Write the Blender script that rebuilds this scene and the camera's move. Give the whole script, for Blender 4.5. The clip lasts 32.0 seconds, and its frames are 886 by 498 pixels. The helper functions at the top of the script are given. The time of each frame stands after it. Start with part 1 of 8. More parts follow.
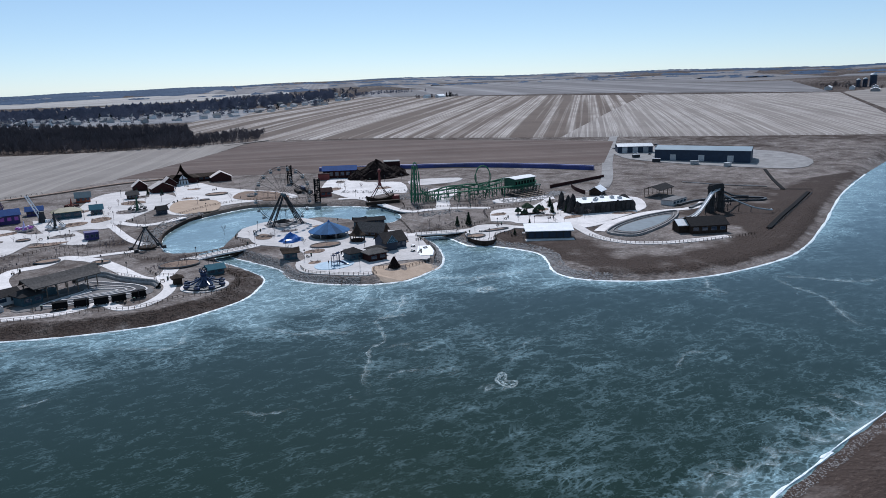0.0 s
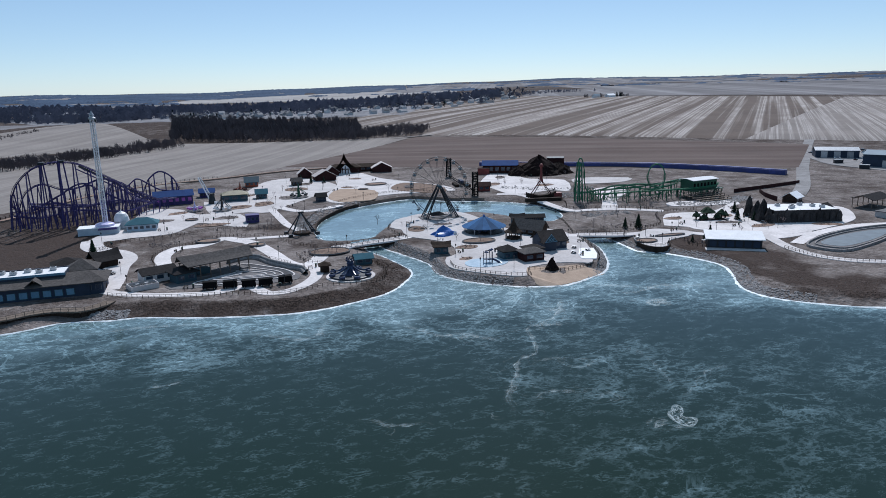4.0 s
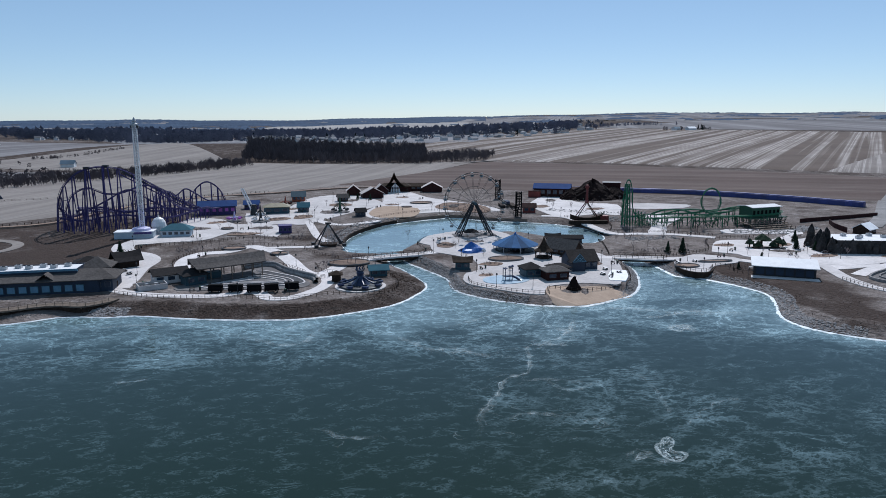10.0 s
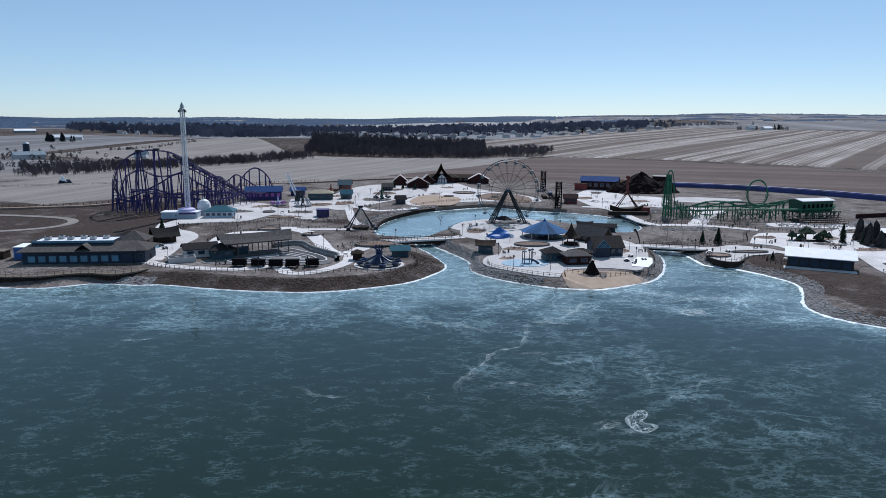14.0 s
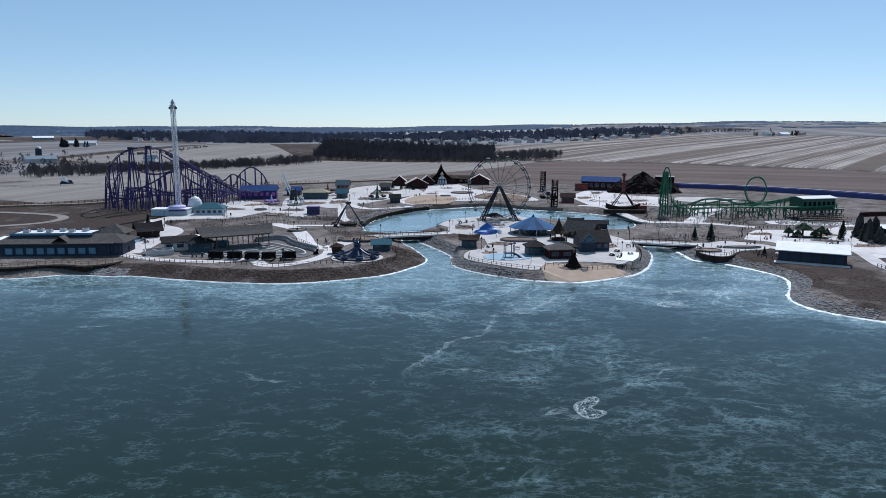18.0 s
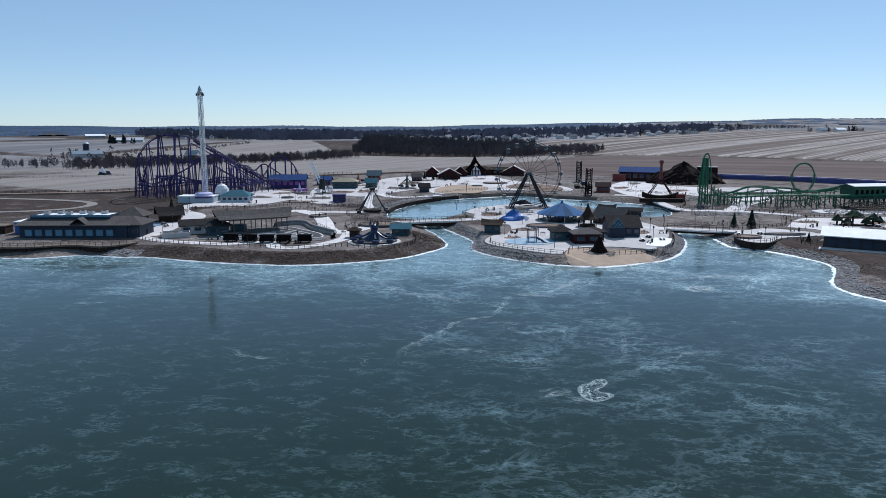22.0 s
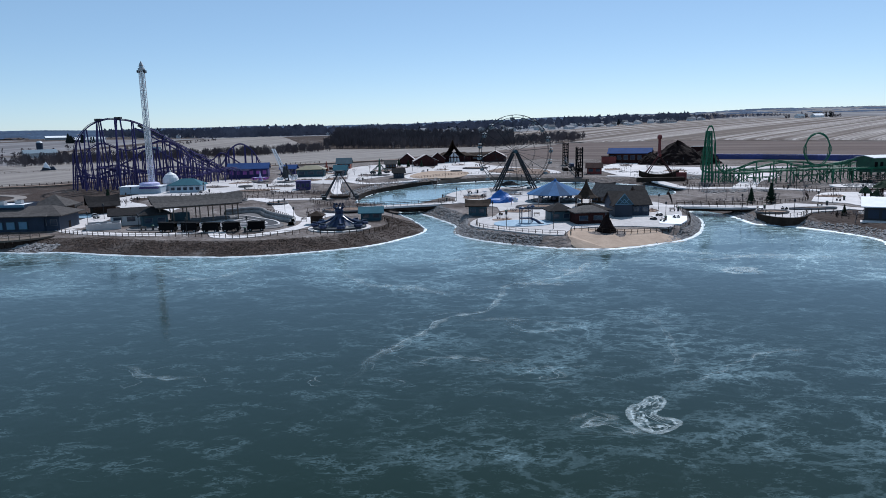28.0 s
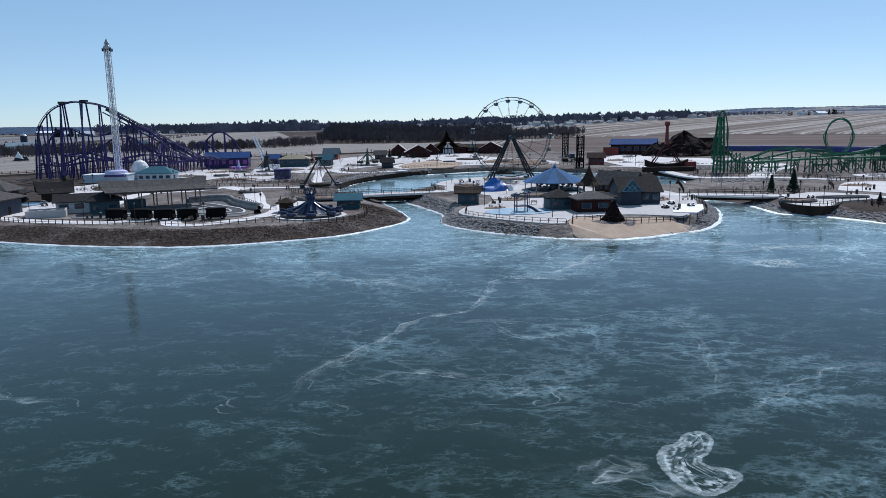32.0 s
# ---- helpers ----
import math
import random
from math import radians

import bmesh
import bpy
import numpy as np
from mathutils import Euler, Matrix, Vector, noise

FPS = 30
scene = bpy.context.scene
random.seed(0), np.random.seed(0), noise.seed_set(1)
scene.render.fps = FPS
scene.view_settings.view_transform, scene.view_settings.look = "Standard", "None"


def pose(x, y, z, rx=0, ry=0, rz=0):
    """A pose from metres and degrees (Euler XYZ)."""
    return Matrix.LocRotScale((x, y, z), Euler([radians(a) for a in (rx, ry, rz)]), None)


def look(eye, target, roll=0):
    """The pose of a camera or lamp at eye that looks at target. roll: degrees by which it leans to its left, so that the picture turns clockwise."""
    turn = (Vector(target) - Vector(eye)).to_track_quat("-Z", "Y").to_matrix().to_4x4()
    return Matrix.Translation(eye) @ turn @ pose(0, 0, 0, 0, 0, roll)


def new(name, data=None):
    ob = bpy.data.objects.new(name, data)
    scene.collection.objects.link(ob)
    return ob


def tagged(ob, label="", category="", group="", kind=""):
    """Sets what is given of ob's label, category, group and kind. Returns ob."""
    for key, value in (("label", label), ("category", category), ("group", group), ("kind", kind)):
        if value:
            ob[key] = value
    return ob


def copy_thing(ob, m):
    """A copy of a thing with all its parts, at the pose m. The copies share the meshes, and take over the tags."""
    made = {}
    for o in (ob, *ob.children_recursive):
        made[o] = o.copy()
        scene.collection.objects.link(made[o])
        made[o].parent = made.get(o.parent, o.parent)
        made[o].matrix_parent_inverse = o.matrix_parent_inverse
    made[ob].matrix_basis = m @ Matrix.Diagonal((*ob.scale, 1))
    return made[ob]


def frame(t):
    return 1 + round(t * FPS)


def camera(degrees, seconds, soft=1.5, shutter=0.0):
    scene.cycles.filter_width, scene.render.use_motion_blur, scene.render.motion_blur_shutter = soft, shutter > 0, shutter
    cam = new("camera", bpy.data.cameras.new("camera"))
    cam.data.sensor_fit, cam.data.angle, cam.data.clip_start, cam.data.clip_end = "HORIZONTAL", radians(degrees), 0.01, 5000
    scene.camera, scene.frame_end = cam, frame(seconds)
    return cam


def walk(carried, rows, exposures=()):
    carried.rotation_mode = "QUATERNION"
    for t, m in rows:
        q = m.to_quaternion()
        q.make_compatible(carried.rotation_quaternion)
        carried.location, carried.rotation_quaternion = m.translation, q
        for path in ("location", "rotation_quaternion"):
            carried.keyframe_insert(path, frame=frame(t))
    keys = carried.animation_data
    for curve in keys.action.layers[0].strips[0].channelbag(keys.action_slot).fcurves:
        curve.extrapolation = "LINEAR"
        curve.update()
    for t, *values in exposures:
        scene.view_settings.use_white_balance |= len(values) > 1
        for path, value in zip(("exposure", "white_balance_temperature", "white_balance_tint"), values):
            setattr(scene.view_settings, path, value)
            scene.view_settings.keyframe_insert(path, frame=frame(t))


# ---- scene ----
# ---------------- camera and walk ----------------
cam = camera(64.5, 32.0, soft=0.7)
PATH = [
    (0, pose(-97.280, -235.520, 73.681, 76.403, 1.620, -28.700)),
    (0.5, pose(-96.700, -232.580, 72.866, 76.490, 1.730, -26.980)),
    (1, pose(-95.880, -229.560, 72.182, 76.608, 1.630, -22.130)),
    (1.5, pose(-94.880, -226.620, 71.427, 76.717, 1.740, -19.770)),
    (2, pose(-93.720, -223.750, 70.610, 76.775, 1.540, -16.830)),
    (2.5, pose(-92.420, -220.900, 69.743, 76.804, 1.400, -16.220)),
    (3, pose(-90.990, -218.100, 68.845, 76.773, 1.170, -16.040)),
    (3.5, pose(-89.430, -215.620, 67.864, 76.799, 1.190, -15.840)),
    (5.5, pose(-82.970, -208.860, 64.429, 76.822, 0.720, -14.230)),
    (6, pose(-81.130, -207.770, 63.561, 76.808, 0.630, -14.120)),
    (6.5, pose(-78.970, -206.940, 62.627, 76.838, 0.520, -13.410)),
    (7, pose(-76.780, -206.350, 61.762, 76.878, 0.610, -12.690)),
    (7.5, pose(-74.780, -205.940, 60.942, 76.908, 0.450, -12.290)),
    (8, pose(-72.930, -205.770, 60.282, 76.898, 0.430, -11.680)),
    (8.5, pose(-71.110, -205.960, 59.762, 76.898, 0.360, -10.890)),
    (9, pose(-69.100, -206.460, 59.342, 76.978, -0.010, -10.040)),
    (9.5, pose(-66.810, -206.990, 58.682, 78.371, 0.060, -9.390)),
    (10, pose(-64.430, -207.510, 57.893, 79.457, 0.103, -8.740)),
    (10.5, pose(-62.160, -208.170, 57.169, 79.581, 0.048, -8.170)),
    (11, pose(-60.090, -208.950, 56.525, 79.555, -0.035, -7.520)),
    (11.5, pose(-58.070, -209.630, 55.849, 79.428, -0.147, -6.750)),
    (12, pose(-55.900, -210.150, 55.052, 79.502, -0.157, -5.570)),
    (12.5, pose(-53.620, -210.620, 54.137, 79.606, -0.190, -4.010)),
    (13, pose(-51.420, -211.060, 53.230, 79.650, -0.275, -3.170)),
    (13.5, pose(-49.390, -211.370, 52.400, 79.565, -0.270, -3.040)),
    (14, pose(-47.460, -211.520, 51.590, 79.480, -0.288, -2.930)),
    (14.5, pose(-45.600, -211.510, 50.740, 79.480, -0.312, -2.660)),
    (16.5, pose(-38.760, -210.270, 47.500, 79.400, -0.334, -1.500)),
    (17, pose(-37.120, -209.760, 46.920, 79.560, -0.135, -1.490)),
    (17.5, pose(-35.570, -209.050, 46.290, 79.990, -0.205, -1.450)),
    (18, pose(-34.150, -208.170, 45.510, 80.210, -0.176, -1.430)),
    (18.5, pose(-32.790, -207.170, 44.700, 80.230, -0.107, -1.420)),
    (19, pose(-31.390, -206.020, 43.850, 80.250, -0.098, 0.100)),
    (19.5, pose(-29.920, -204.770, 43.000, 80.230, -0.039, 3.690)),
    (20, pose(-28.480, -203.590, 42.160, 80.300, -0.160, 4.010)),
    (20.5, pose(-27.300, -202.660, 41.360, 80.280, -0.285, 3.720)),
    (21, pose(-26.53, -201.87, 40.59, 80.29, -0.42, 3.35)),
    (21.5, pose(-26.10, -200.94, 39.73, 80.20, -0.27, 2.78)),
    (22, pose(-25.96, -199.79, 38.76, 80.21, 0.04, 2.22)),
    (22.5, pose(-26.13, -198.51, 37.73, 80.22, 0.19, 2.03)),
    (23, pose(-26.58, -197.05, 36.83, 80.30, 0.30, 1.46)),
    (23.5, pose(-27.08, -195.17, 36.04, 80.25, 0.45, 0.74)),
    (24, pose(-27.38, -192.74, 35.25, 80.23, 0.56, 0.55)),
    (24.5, pose(-27.38, -189.83, 34.46, 80.20, 0.71, 0.42)),
    (25, pose(-27.14, -186.56, 33.85, 80.14, 0.75, 0.43)),
    (25.5, pose(-26.92, -183.19, 33.29, 80.07, 0.95, 0.47)),
    (27.5, pose(-27.51, -169.67, 30.12, 80.03, 1.24, 0.23)),
    (28, pose(-27.49, -166.30, 29.27, 80.06, 1.19, 0.18)),
    (28.5, pose(-27.30, -162.92, 28.39, 80.12, 1.21, 0.20)),
    (29, pose(-26.95, -159.57, 27.53, 80.13, 1.18, 0.24)),
    (29.5, pose(-26.50, -156.24, 26.75, 80.11, 1.15, 0.22)),
    (30, pose(-25.89, -152.94, 25.99, 80.14, 1.15, 0.25)),
    (30.5, pose(-25.20, -149.89, 25.27, 80.17, 1.17, 0.26)),
    (31, pose(-24.62, -147.43, 24.67, 80.20, 1.04, 0.09)),
    (31.5, pose(-24.32, -145.75, 24.15, 80.09, 1.06, 0.05)),
    (32, pose(-24.27, -144.72, 23.49, 79.99, 0.97, 0.11)),
]
walk(cam, PATH, exposures=[(0, -0.1, 5880, 12), (9, -0.24, 5880, 12), (12, -0.2, 5820, 11.5), (19, -0.14, 5800, 11), (32, -0.11, 5780, 11)])

# ---------------- world, sun ----------------
SUN_EL, SUN_AZ = 48.0, 21.0        # degrees above the horizon, clockwise from +y
world = bpy.data.worlds.new("sky")
scene.world = world
world.use_nodes = True
wn = world.node_tree.nodes
sky = wn.new("ShaderNodeTexSky")
sky.sky_type = "NISHITA"
sky.sun_disc = False
sky.sun_elevation, sky.sun_rotation = radians(SUN_EL), radians(SUN_AZ)
sky.altitude, sky.air_density, sky.dust_density, sky.ozone_density = 280, 0.68, 0.15, 0.8
haze = wn.new("ShaderNodeMix")                    # thin even winter haze over the blue
haze.data_type = "RGBA"
haze.inputs[0].default_value = 0.3
haze.inputs[7].default_value = (4.6, 7.3, 8.7, 1)
world.node_tree.links.new(sky.outputs[0], haze.inputs[6])
world.node_tree.links.new(haze.outputs[2], wn["Background"].inputs[0])
wn["Background"].inputs[1].default_value = 0.1
sd = Vector((math.sin(radians(SUN_AZ)) * math.cos(radians(SUN_EL)), math.cos(radians(SUN_AZ)) * math.cos(radians(SUN_EL)), math.sin(radians(SUN_EL))))
sun = new("sun", bpy.data.lights.new("sun", "SUN"))
sun.data.energy, sun.data.angle, sun.data.color = 4.7, radians(0.53), (1.0, 0.96, 0.9)
sun.matrix_world = look(sd * 400, (0, 0, 0))


# ---------------- materials ----------------
def mat(name, col, col2=None, scale=1.0, rough=0.8, metal=0.0, bump=0.0, fine=6.0, spread=0.15, coat=0.0):
    """Two-scale noise between col and col2 in metres, a little random shift from object to object, and bump."""
    m = bpy.data.materials.new(name)
    m.use_nodes = True
    nt = m.node_tree
    n, l = nt.nodes, nt.links
    b = n["Principled BSDF"]
    b.inputs["Roughness"].default_value, b.inputs["Metallic"].default_value = rough, metal
    b.inputs["Coat Weight"].default_value = coat
    if rough >= 0.75:                               # dull, dusty surfaces have next to no sheen
        b.inputs["Specular IOR Level"].default_value = 0.08
    col2 = col2 or tuple(c * 0.72 for c in col)
    geo = n.new("ShaderNodeNewGeometry")
    big, small = n.new("ShaderNodeTexNoise"), n.new("ShaderNodeTexNoise")
    for tex, s in ((big, scale), (small, scale * fine)):
        l.new(geo.outputs["Position"], tex.inputs["Vector"])
        tex.inputs["Scale"].default_value, tex.inputs["Detail"].default_value = s, 5
    mix = n.new("ShaderNodeMath")
    mix.operation = "MULTIPLY_ADD"
    mix.inputs[1].default_value = 0.6
    l.new(big.outputs[0], mix.inputs[0])
    half = n.new("ShaderNodeMath")
    half.operation, half.inputs[1].default_value = "MULTIPLY", 0.4
    l.new(small.outputs[0], half.inputs[0])
    l.new(half.outputs[0], mix.inputs[2])
    ramp = n.new("ShaderNodeValToRGB")
    ramp.color_ramp.elements[0].position, ramp.color_ramp.elements[1].position = 0.36, 0.64
    ramp.color_ramp.elements[0].color, ramp.color_ramp.elements[1].color = (*col2, 1), (*col, 1)
    l.new(mix.outputs[0], ramp.inputs[0])
    info, hsv, var = n.new("ShaderNodeObjectInfo"), n.new("ShaderNodeHueSaturation"), n.new("ShaderNodeMapRange")
    var.inputs[3].default_value, var.inputs[4].default_value = 1 - spread, 1 + spread
    l.new(info.outputs["Random"], var.inputs[0])
    l.new(var.outputs[0], hsv.inputs["Value"])
    l.new(ramp.outputs[0], hsv.inputs["Color"])
    l.new(hsv.outputs[0], b.inputs["Base Color"])
    if bump:
        bp = n.new("ShaderNodeBump")
        bp.inputs["Strength"].default_value, bp.inputs["Distance"].default_value = bump, 0.3 / scale
        l.new(mix.outputs[0], bp.inputs["Height"])
        l.new(bp.outputs[0], b.inputs["Normal"])
    return m


def ground_mat():
    """Winter soil: dry grass and bare earth by the sheet's own "earth" values, with clods, litter and straw."""
    m = mat("soil", (0.215, 0.185, 0.175), (0.1, 0.083, 0.077), 0.06, 0.95, 0, 0.5, 14, 0)
    nt = m.node_tree
    n, l = nt.nodes, nt.links
    b = n["Principled BSDF"]
    src = b.inputs["Base Color"].links[0].from_socket
    geo, att = n.new("ShaderNodeNewGeometry"), n.new("ShaderNodeAttribute")
    att.attribute_name = "earth"

    def layer(src, fac, col):
        mix = n.new("ShaderNodeMix")
        mix.data_type = "RGBA"
        l.new(fac, mix.inputs[0])
        l.new(src, mix.inputs[6])
        mix.inputs[7].default_value = (*col, 1)
        return mix.outputs[2]

    def speck(scale, lo, hi, top=1.0, stretch=(1, 1, 1)):
        tex, mp, mr = n.new("ShaderNodeTexNoise"), n.new("ShaderNodeMapping"), n.new("ShaderNodeMapRange")
        mp.inputs["Scale"].default_value = stretch
        l.new(geo.outputs["Position"], mp.inputs["Vector"])
        l.new(mp.outputs[0], tex.inputs["Vector"])
        tex.inputs["Scale"].default_value, tex.inputs["Detail"].default_value, tex.inputs["Roughness"].default_value = scale, 9, 0.65
        mr.inputs[1].default_value, mr.inputs[2].default_value, mr.inputs[4].default_value = lo, hi, top
        l.new(tex.outputs[0], mr.inputs[0])
        return mr.outputs[0]

    pale = layer(src, speck(0.5, 0.5, 0.74, 0.8), (0.33, 0.295, 0.28))
    pale = layer(pale, speck(0.16, 0.54, 0.66, 0.55), (0.06, 0.047, 0.043))
    pale = layer(pale, speck(0.11, 0.58, 0.68, 0.6), (0.36, 0.335, 0.33))
    wobble = n.new("ShaderNodeMath")
    wobble.operation = "MULTIPLY_ADD"
    wobble.inputs[1].default_value = 1.6
    l.new(speck(0.09, 0.25, 0.75), wobble.inputs[0])
    sub = n.new("ShaderNodeMath")
    sub.operation, sub.inputs[1].default_value, sub.use_clamp = "ADD", -0.8, True
    l.new(att.outputs["Fac"], wobble.inputs[2])
    l.new(wobble.outputs[0], sub.inputs[0])
    dark = layer(pale, sub.outputs[0], (0.05, 0.0365, 0.032))
    l.new(layer(dark, speck(1.7, 0.56, 0.78, 0.6, (0.5, 1, 1)), (0.18, 0.142, 0.12)), b.inputs["Base Color"])
    return m


def stripes_mat(name, a, b_, angle, width, patch=0.004, strength=0.8):
    """Farm rows: uneven streaks along one direction at two widths, strong in some patches and faint in others."""
    m = mat(name, a, tuple(c * 0.75 for c in a), 0.02, 0.95, 0, 0, 20, 0)
    nt = m.node_tree
    n, l = nt.nodes, nt.links
    bsdf = n["Principled BSDF"]
    src = bsdf.inputs["Base Color"].links[0].from_socket
    geo, turn = n.new("ShaderNodeNewGeometry"), n.new("ShaderNodeMapping")
    turn.inputs["Rotation"].default_value[2] = radians(angle)
    l.new(geo.outputs["Position"], turn.inputs["Vector"])

    def streak(across, along, lo, hi, low=0.0):
        mp, tex, mr = n.new("ShaderNodeMapping"), n.new("ShaderNodeTexNoise"), n.new("ShaderNodeMapRange")
        mp.inputs["Scale"].default_value = (1 / across, 1 / along, 0)
        l.new(turn.outputs[0], mp.inputs["Vector"])
        l.new(mp.outputs[0], tex.inputs["Vector"])
        tex.inputs["Scale"].default_value, tex.inputs["Detail"].default_value = 1.0, 3
        mr.inputs[1].default_value, mr.inputs[2].default_value, mr.inputs[3].default_value = lo, hi, low
        l.new(tex.outputs[0], mr.inputs[0])
        return mr.outputs[0]

    def times(p, q):
        k = n.new("ShaderNodeMath")
        k.operation = "MULTIPLY"
        l.new(p, k.inputs[0])
        if isinstance(q, float):
            k.inputs[1].default_value = q
        else:
            l.new(q, k.inputs[1])
        return k.outputs[0]

    big, fine, where = streak(width * 1.3, width * 160, 0.46, 0.55), streak(width * 0.2, width * 60, 0.42, 0.58, 0.3), streak(1 / patch / 3, 1 / patch, 0.38, 0.6, 0.6)
    fac = times(times(times(big, fine), where), strength)
    mix = n.new("ShaderNodeMix")
    mix.data_type = "RGBA"
    l.new(fac, mix.inputs[0])
    l.new(src, mix.inputs[6])
    mix.inputs[7].default_value = (*b_, 1)
    l.new(mix.outputs[2], bsdf.inputs["Base Color"])
    return m


def ice_mat(name="lake_ice", deep_a=(0.0085, 0.0195, 0.012), deep_b=(0.0105, 0.0222, 0.0162), frost=1.0):
    """Clear dark lake ice with a lace of white cracks and frost films."""
    m = bpy.data.materials.new(name)
    m.use_nodes = True
    n, l = m.node_tree.nodes, m.node_tree.links
    b = n["Principled BSDF"]
    geo = n.new("ShaderNodeNewGeometry")

    def noise_tex(scale, detail, dist=0.0, stretch=None, rough=0.55):
        tex = n.new("ShaderNodeTexNoise")
        tex.inputs["Scale"].default_value, tex.inputs["Detail"].default_value = scale, detail
        tex.inputs["Distortion"].default_value, tex.inputs["Roughness"].default_value = dist, rough
        if stretch:
            mp = n.new("ShaderNodeMapping")
            mp.inputs["Scale"].default_value = stretch
            l.new(geo.outputs["Position"], mp.inputs["Vector"])
            l.new(mp.outputs[0], tex.inputs["Vector"])
        else:
            l.new(geo.outputs["Position"], tex.inputs["Vector"])
        return tex.outputs[0]

    def math_node(op, a, c=None, clamp=False):
        k = n.new("ShaderNodeMath")
        k.operation, k.use_clamp = op, clamp
        for i, v in enumerate((a, c)):
            if v is None:
                continue
            if isinstance(v, (int, float)):
                k.inputs[i].default_value = v
            else:
                l.new(v, k.inputs[i])
        return k.outputs[0]

    def ridge(src, width):
        """1 on the 0.5 level line of a noise, falling to 0 over width."""
        return math_node("SUBTRACT", 1.0, math_node("DIVIDE", math_node("ABSOLUTE", math_node("SUBTRACT", src, 0.5)), width), True)

    def span(src, lo, hi):
        mr = n.new("ShaderNodeMapRange")
        mr.inputs[1].default_value, mr.inputs[2].default_value = lo, hi
        l.new(src, mr.inputs[0])
        return mr.outputs[0]

    att = n.new("ShaderNodeAttribute")
    att.attribute_name = "frost"
    cover = att.outputs["Fac"]
    wave = math_node("ADD", noise_tex(0.3, 11, 0.3, (0.8, 1.0, 1.0), 0.66), math_node("MULTIPLY", math_node("SUBTRACT", cover, 0.5), 0.3))
    films = math_node("MULTIPLY", span(wave, 0.54, 0.82), span(noise_tex(1.5, 8, 0.3, (0.6, 1.0, 1.0), 0.75), 0.3, 0.62))
    veins = math_node("MULTIPLY", ridge(noise_tex(0.36, 7, 0.5, (0.7, 1.0, 1.0), 0.58), 0.03), span(wave, 0.52, 0.66))
    curls = math_node("MULTIPLY", ridge(noise_tex(0.85, 5, 0.8, (0.6, 1.0, 1.0), 0.6), 0.035), span(noise_tex(0.22, 8, 0.6, (0.6, 1.0, 1.0), 0.68), 0.52, 0.64))
    lace = math_node("MULTIPLY", ridge(noise_tex(0.13, 11, 0.25, (0.6, 1.0, 1.0), 0.66), 0.03), span(cover, 0.12, 0.7))
    lines = math_node("MULTIPLY", ridge(noise_tex(0.05, 9, 0.6, (0.8, 1.0, 1.0), 0.6), 0.014), span(cover, 0.3, 0.8))
    # milky shore ice, with grazing sky reflection painted into the base colour
    milk_sheen = math_node("MULTIPLY", span(cover, 0.55, 1.1), span(noise_tex(0.06, 7, 1.0, None, 0.6), 0.1, 0.7))
    white = math_node("ADD", math_node("MULTIPLY", lines, 0.3 * frost), math_node("MULTIPLY", lace, 0.24 * frost), True)
    white = math_node("ADD", white, math_node("MULTIPLY", films, 0.1 * frost), True)
    white = math_node("ADD", white, math_node("MULTIPLY", veins, 0.22 * frost), True)
    white = math_node("ADD", white, math_node("MULTIPLY", math_node("MULTIPLY", curls, span(cover, 0.05, 0.5)), 0.24 * frost), True)
    white = math_node("ADD", white, math_node("MULTIPLY", milk_sheen, 0.3 * frost), True)
    specks = math_node("MULTIPLY", ridge(noise_tex(0.7, 6, 0.4, (0.55, 1.0, 1.0), 0.7), 0.05), span(noise_tex(0.3, 6, 0.3, (0.6, 1.0, 1.0), 0.7), 0.5, 0.6))
    white = math_node("ADD", white, math_node("MULTIPLY", specks, 0.12 * frost), True)
    deep = n.new("ShaderNodeMix")
    deep.data_type = "RGBA"
    l.new(span(noise_tex(0.012, 3), 0.35, 0.65), deep.inputs[0])
    deep.inputs[6].default_value, deep.inputs[7].default_value = (*deep_a, 1), (*deep_b, 1)
    mix = n.new("ShaderNodeMix")
    mix.data_type = "RGBA"
    l.new(white, mix.inputs[0])
    l.new(deep.outputs[2], mix.inputs[6])
    mix.inputs[7].default_value = (0.36, 0.53, 0.6, 1)
    l.new(mix.outputs[2], b.inputs["Base Color"])
    b.inputs["IOR"].default_value, b.inputs["Specular IOR Level"].default_value = 1.31, 0.42
    l.new(math_node("ADD", math_node("MULTIPLY", white, 0.4), 0.09), b.inputs["Roughness"])
    bp = n.new("ShaderNodeBump")
    bp.inputs["Strength"].default_value, bp.inputs["Distance"].default_value = 0.05, 0.4
    l.new(noise_tex(0.5, 4, 0.5), bp.inputs["Height"])
    l.new(bp.outputs[0], b.inputs["Normal"])
    return m


M_SOIL, M_ICE = ground_mat(), ice_mat()
# paler than the lake: frost, plus sky reflection put into the base colour
M_PONDICE = ice_mat("pond_ice", (0.1, 0.15, 0.165), (0.16, 0.22, 0.24), 1.7)
M_CONC = mat("pale_concrete", (0.62, 0.58, 0.575), (0.46, 0.43, 0.425), 0.12, 0.85, 0, 0.1, 8)
M_GREYPAVE = mat("grey_paving", (0.19, 0.18, 0.18), (0.12, 0.115, 0.12), 0.2, 0.9, 0, 0.1)
M_YARD = mat("grey_gravel", (0.34, 0.325, 0.325), (0.21, 0.2, 0.2), 0.15, 0.95, 0, 0.3, 9)
M_ASPH = mat("asphalt", (0.1, 0.1, 0.11), (0.07, 0.07, 0.075), 0.3, 0.9, 0, 0.1)
M_SAND = mat("sand", (0.42, 0.32, 0.25), (0.32, 0.24, 0.185), 0.3, 0.95, 0, 0.2)
M_MULCH = mat("mulch", (0.27, 0.2, 0.16), (0.16, 0.11, 0.09), 0.4, 0.95, 0, 0.4)
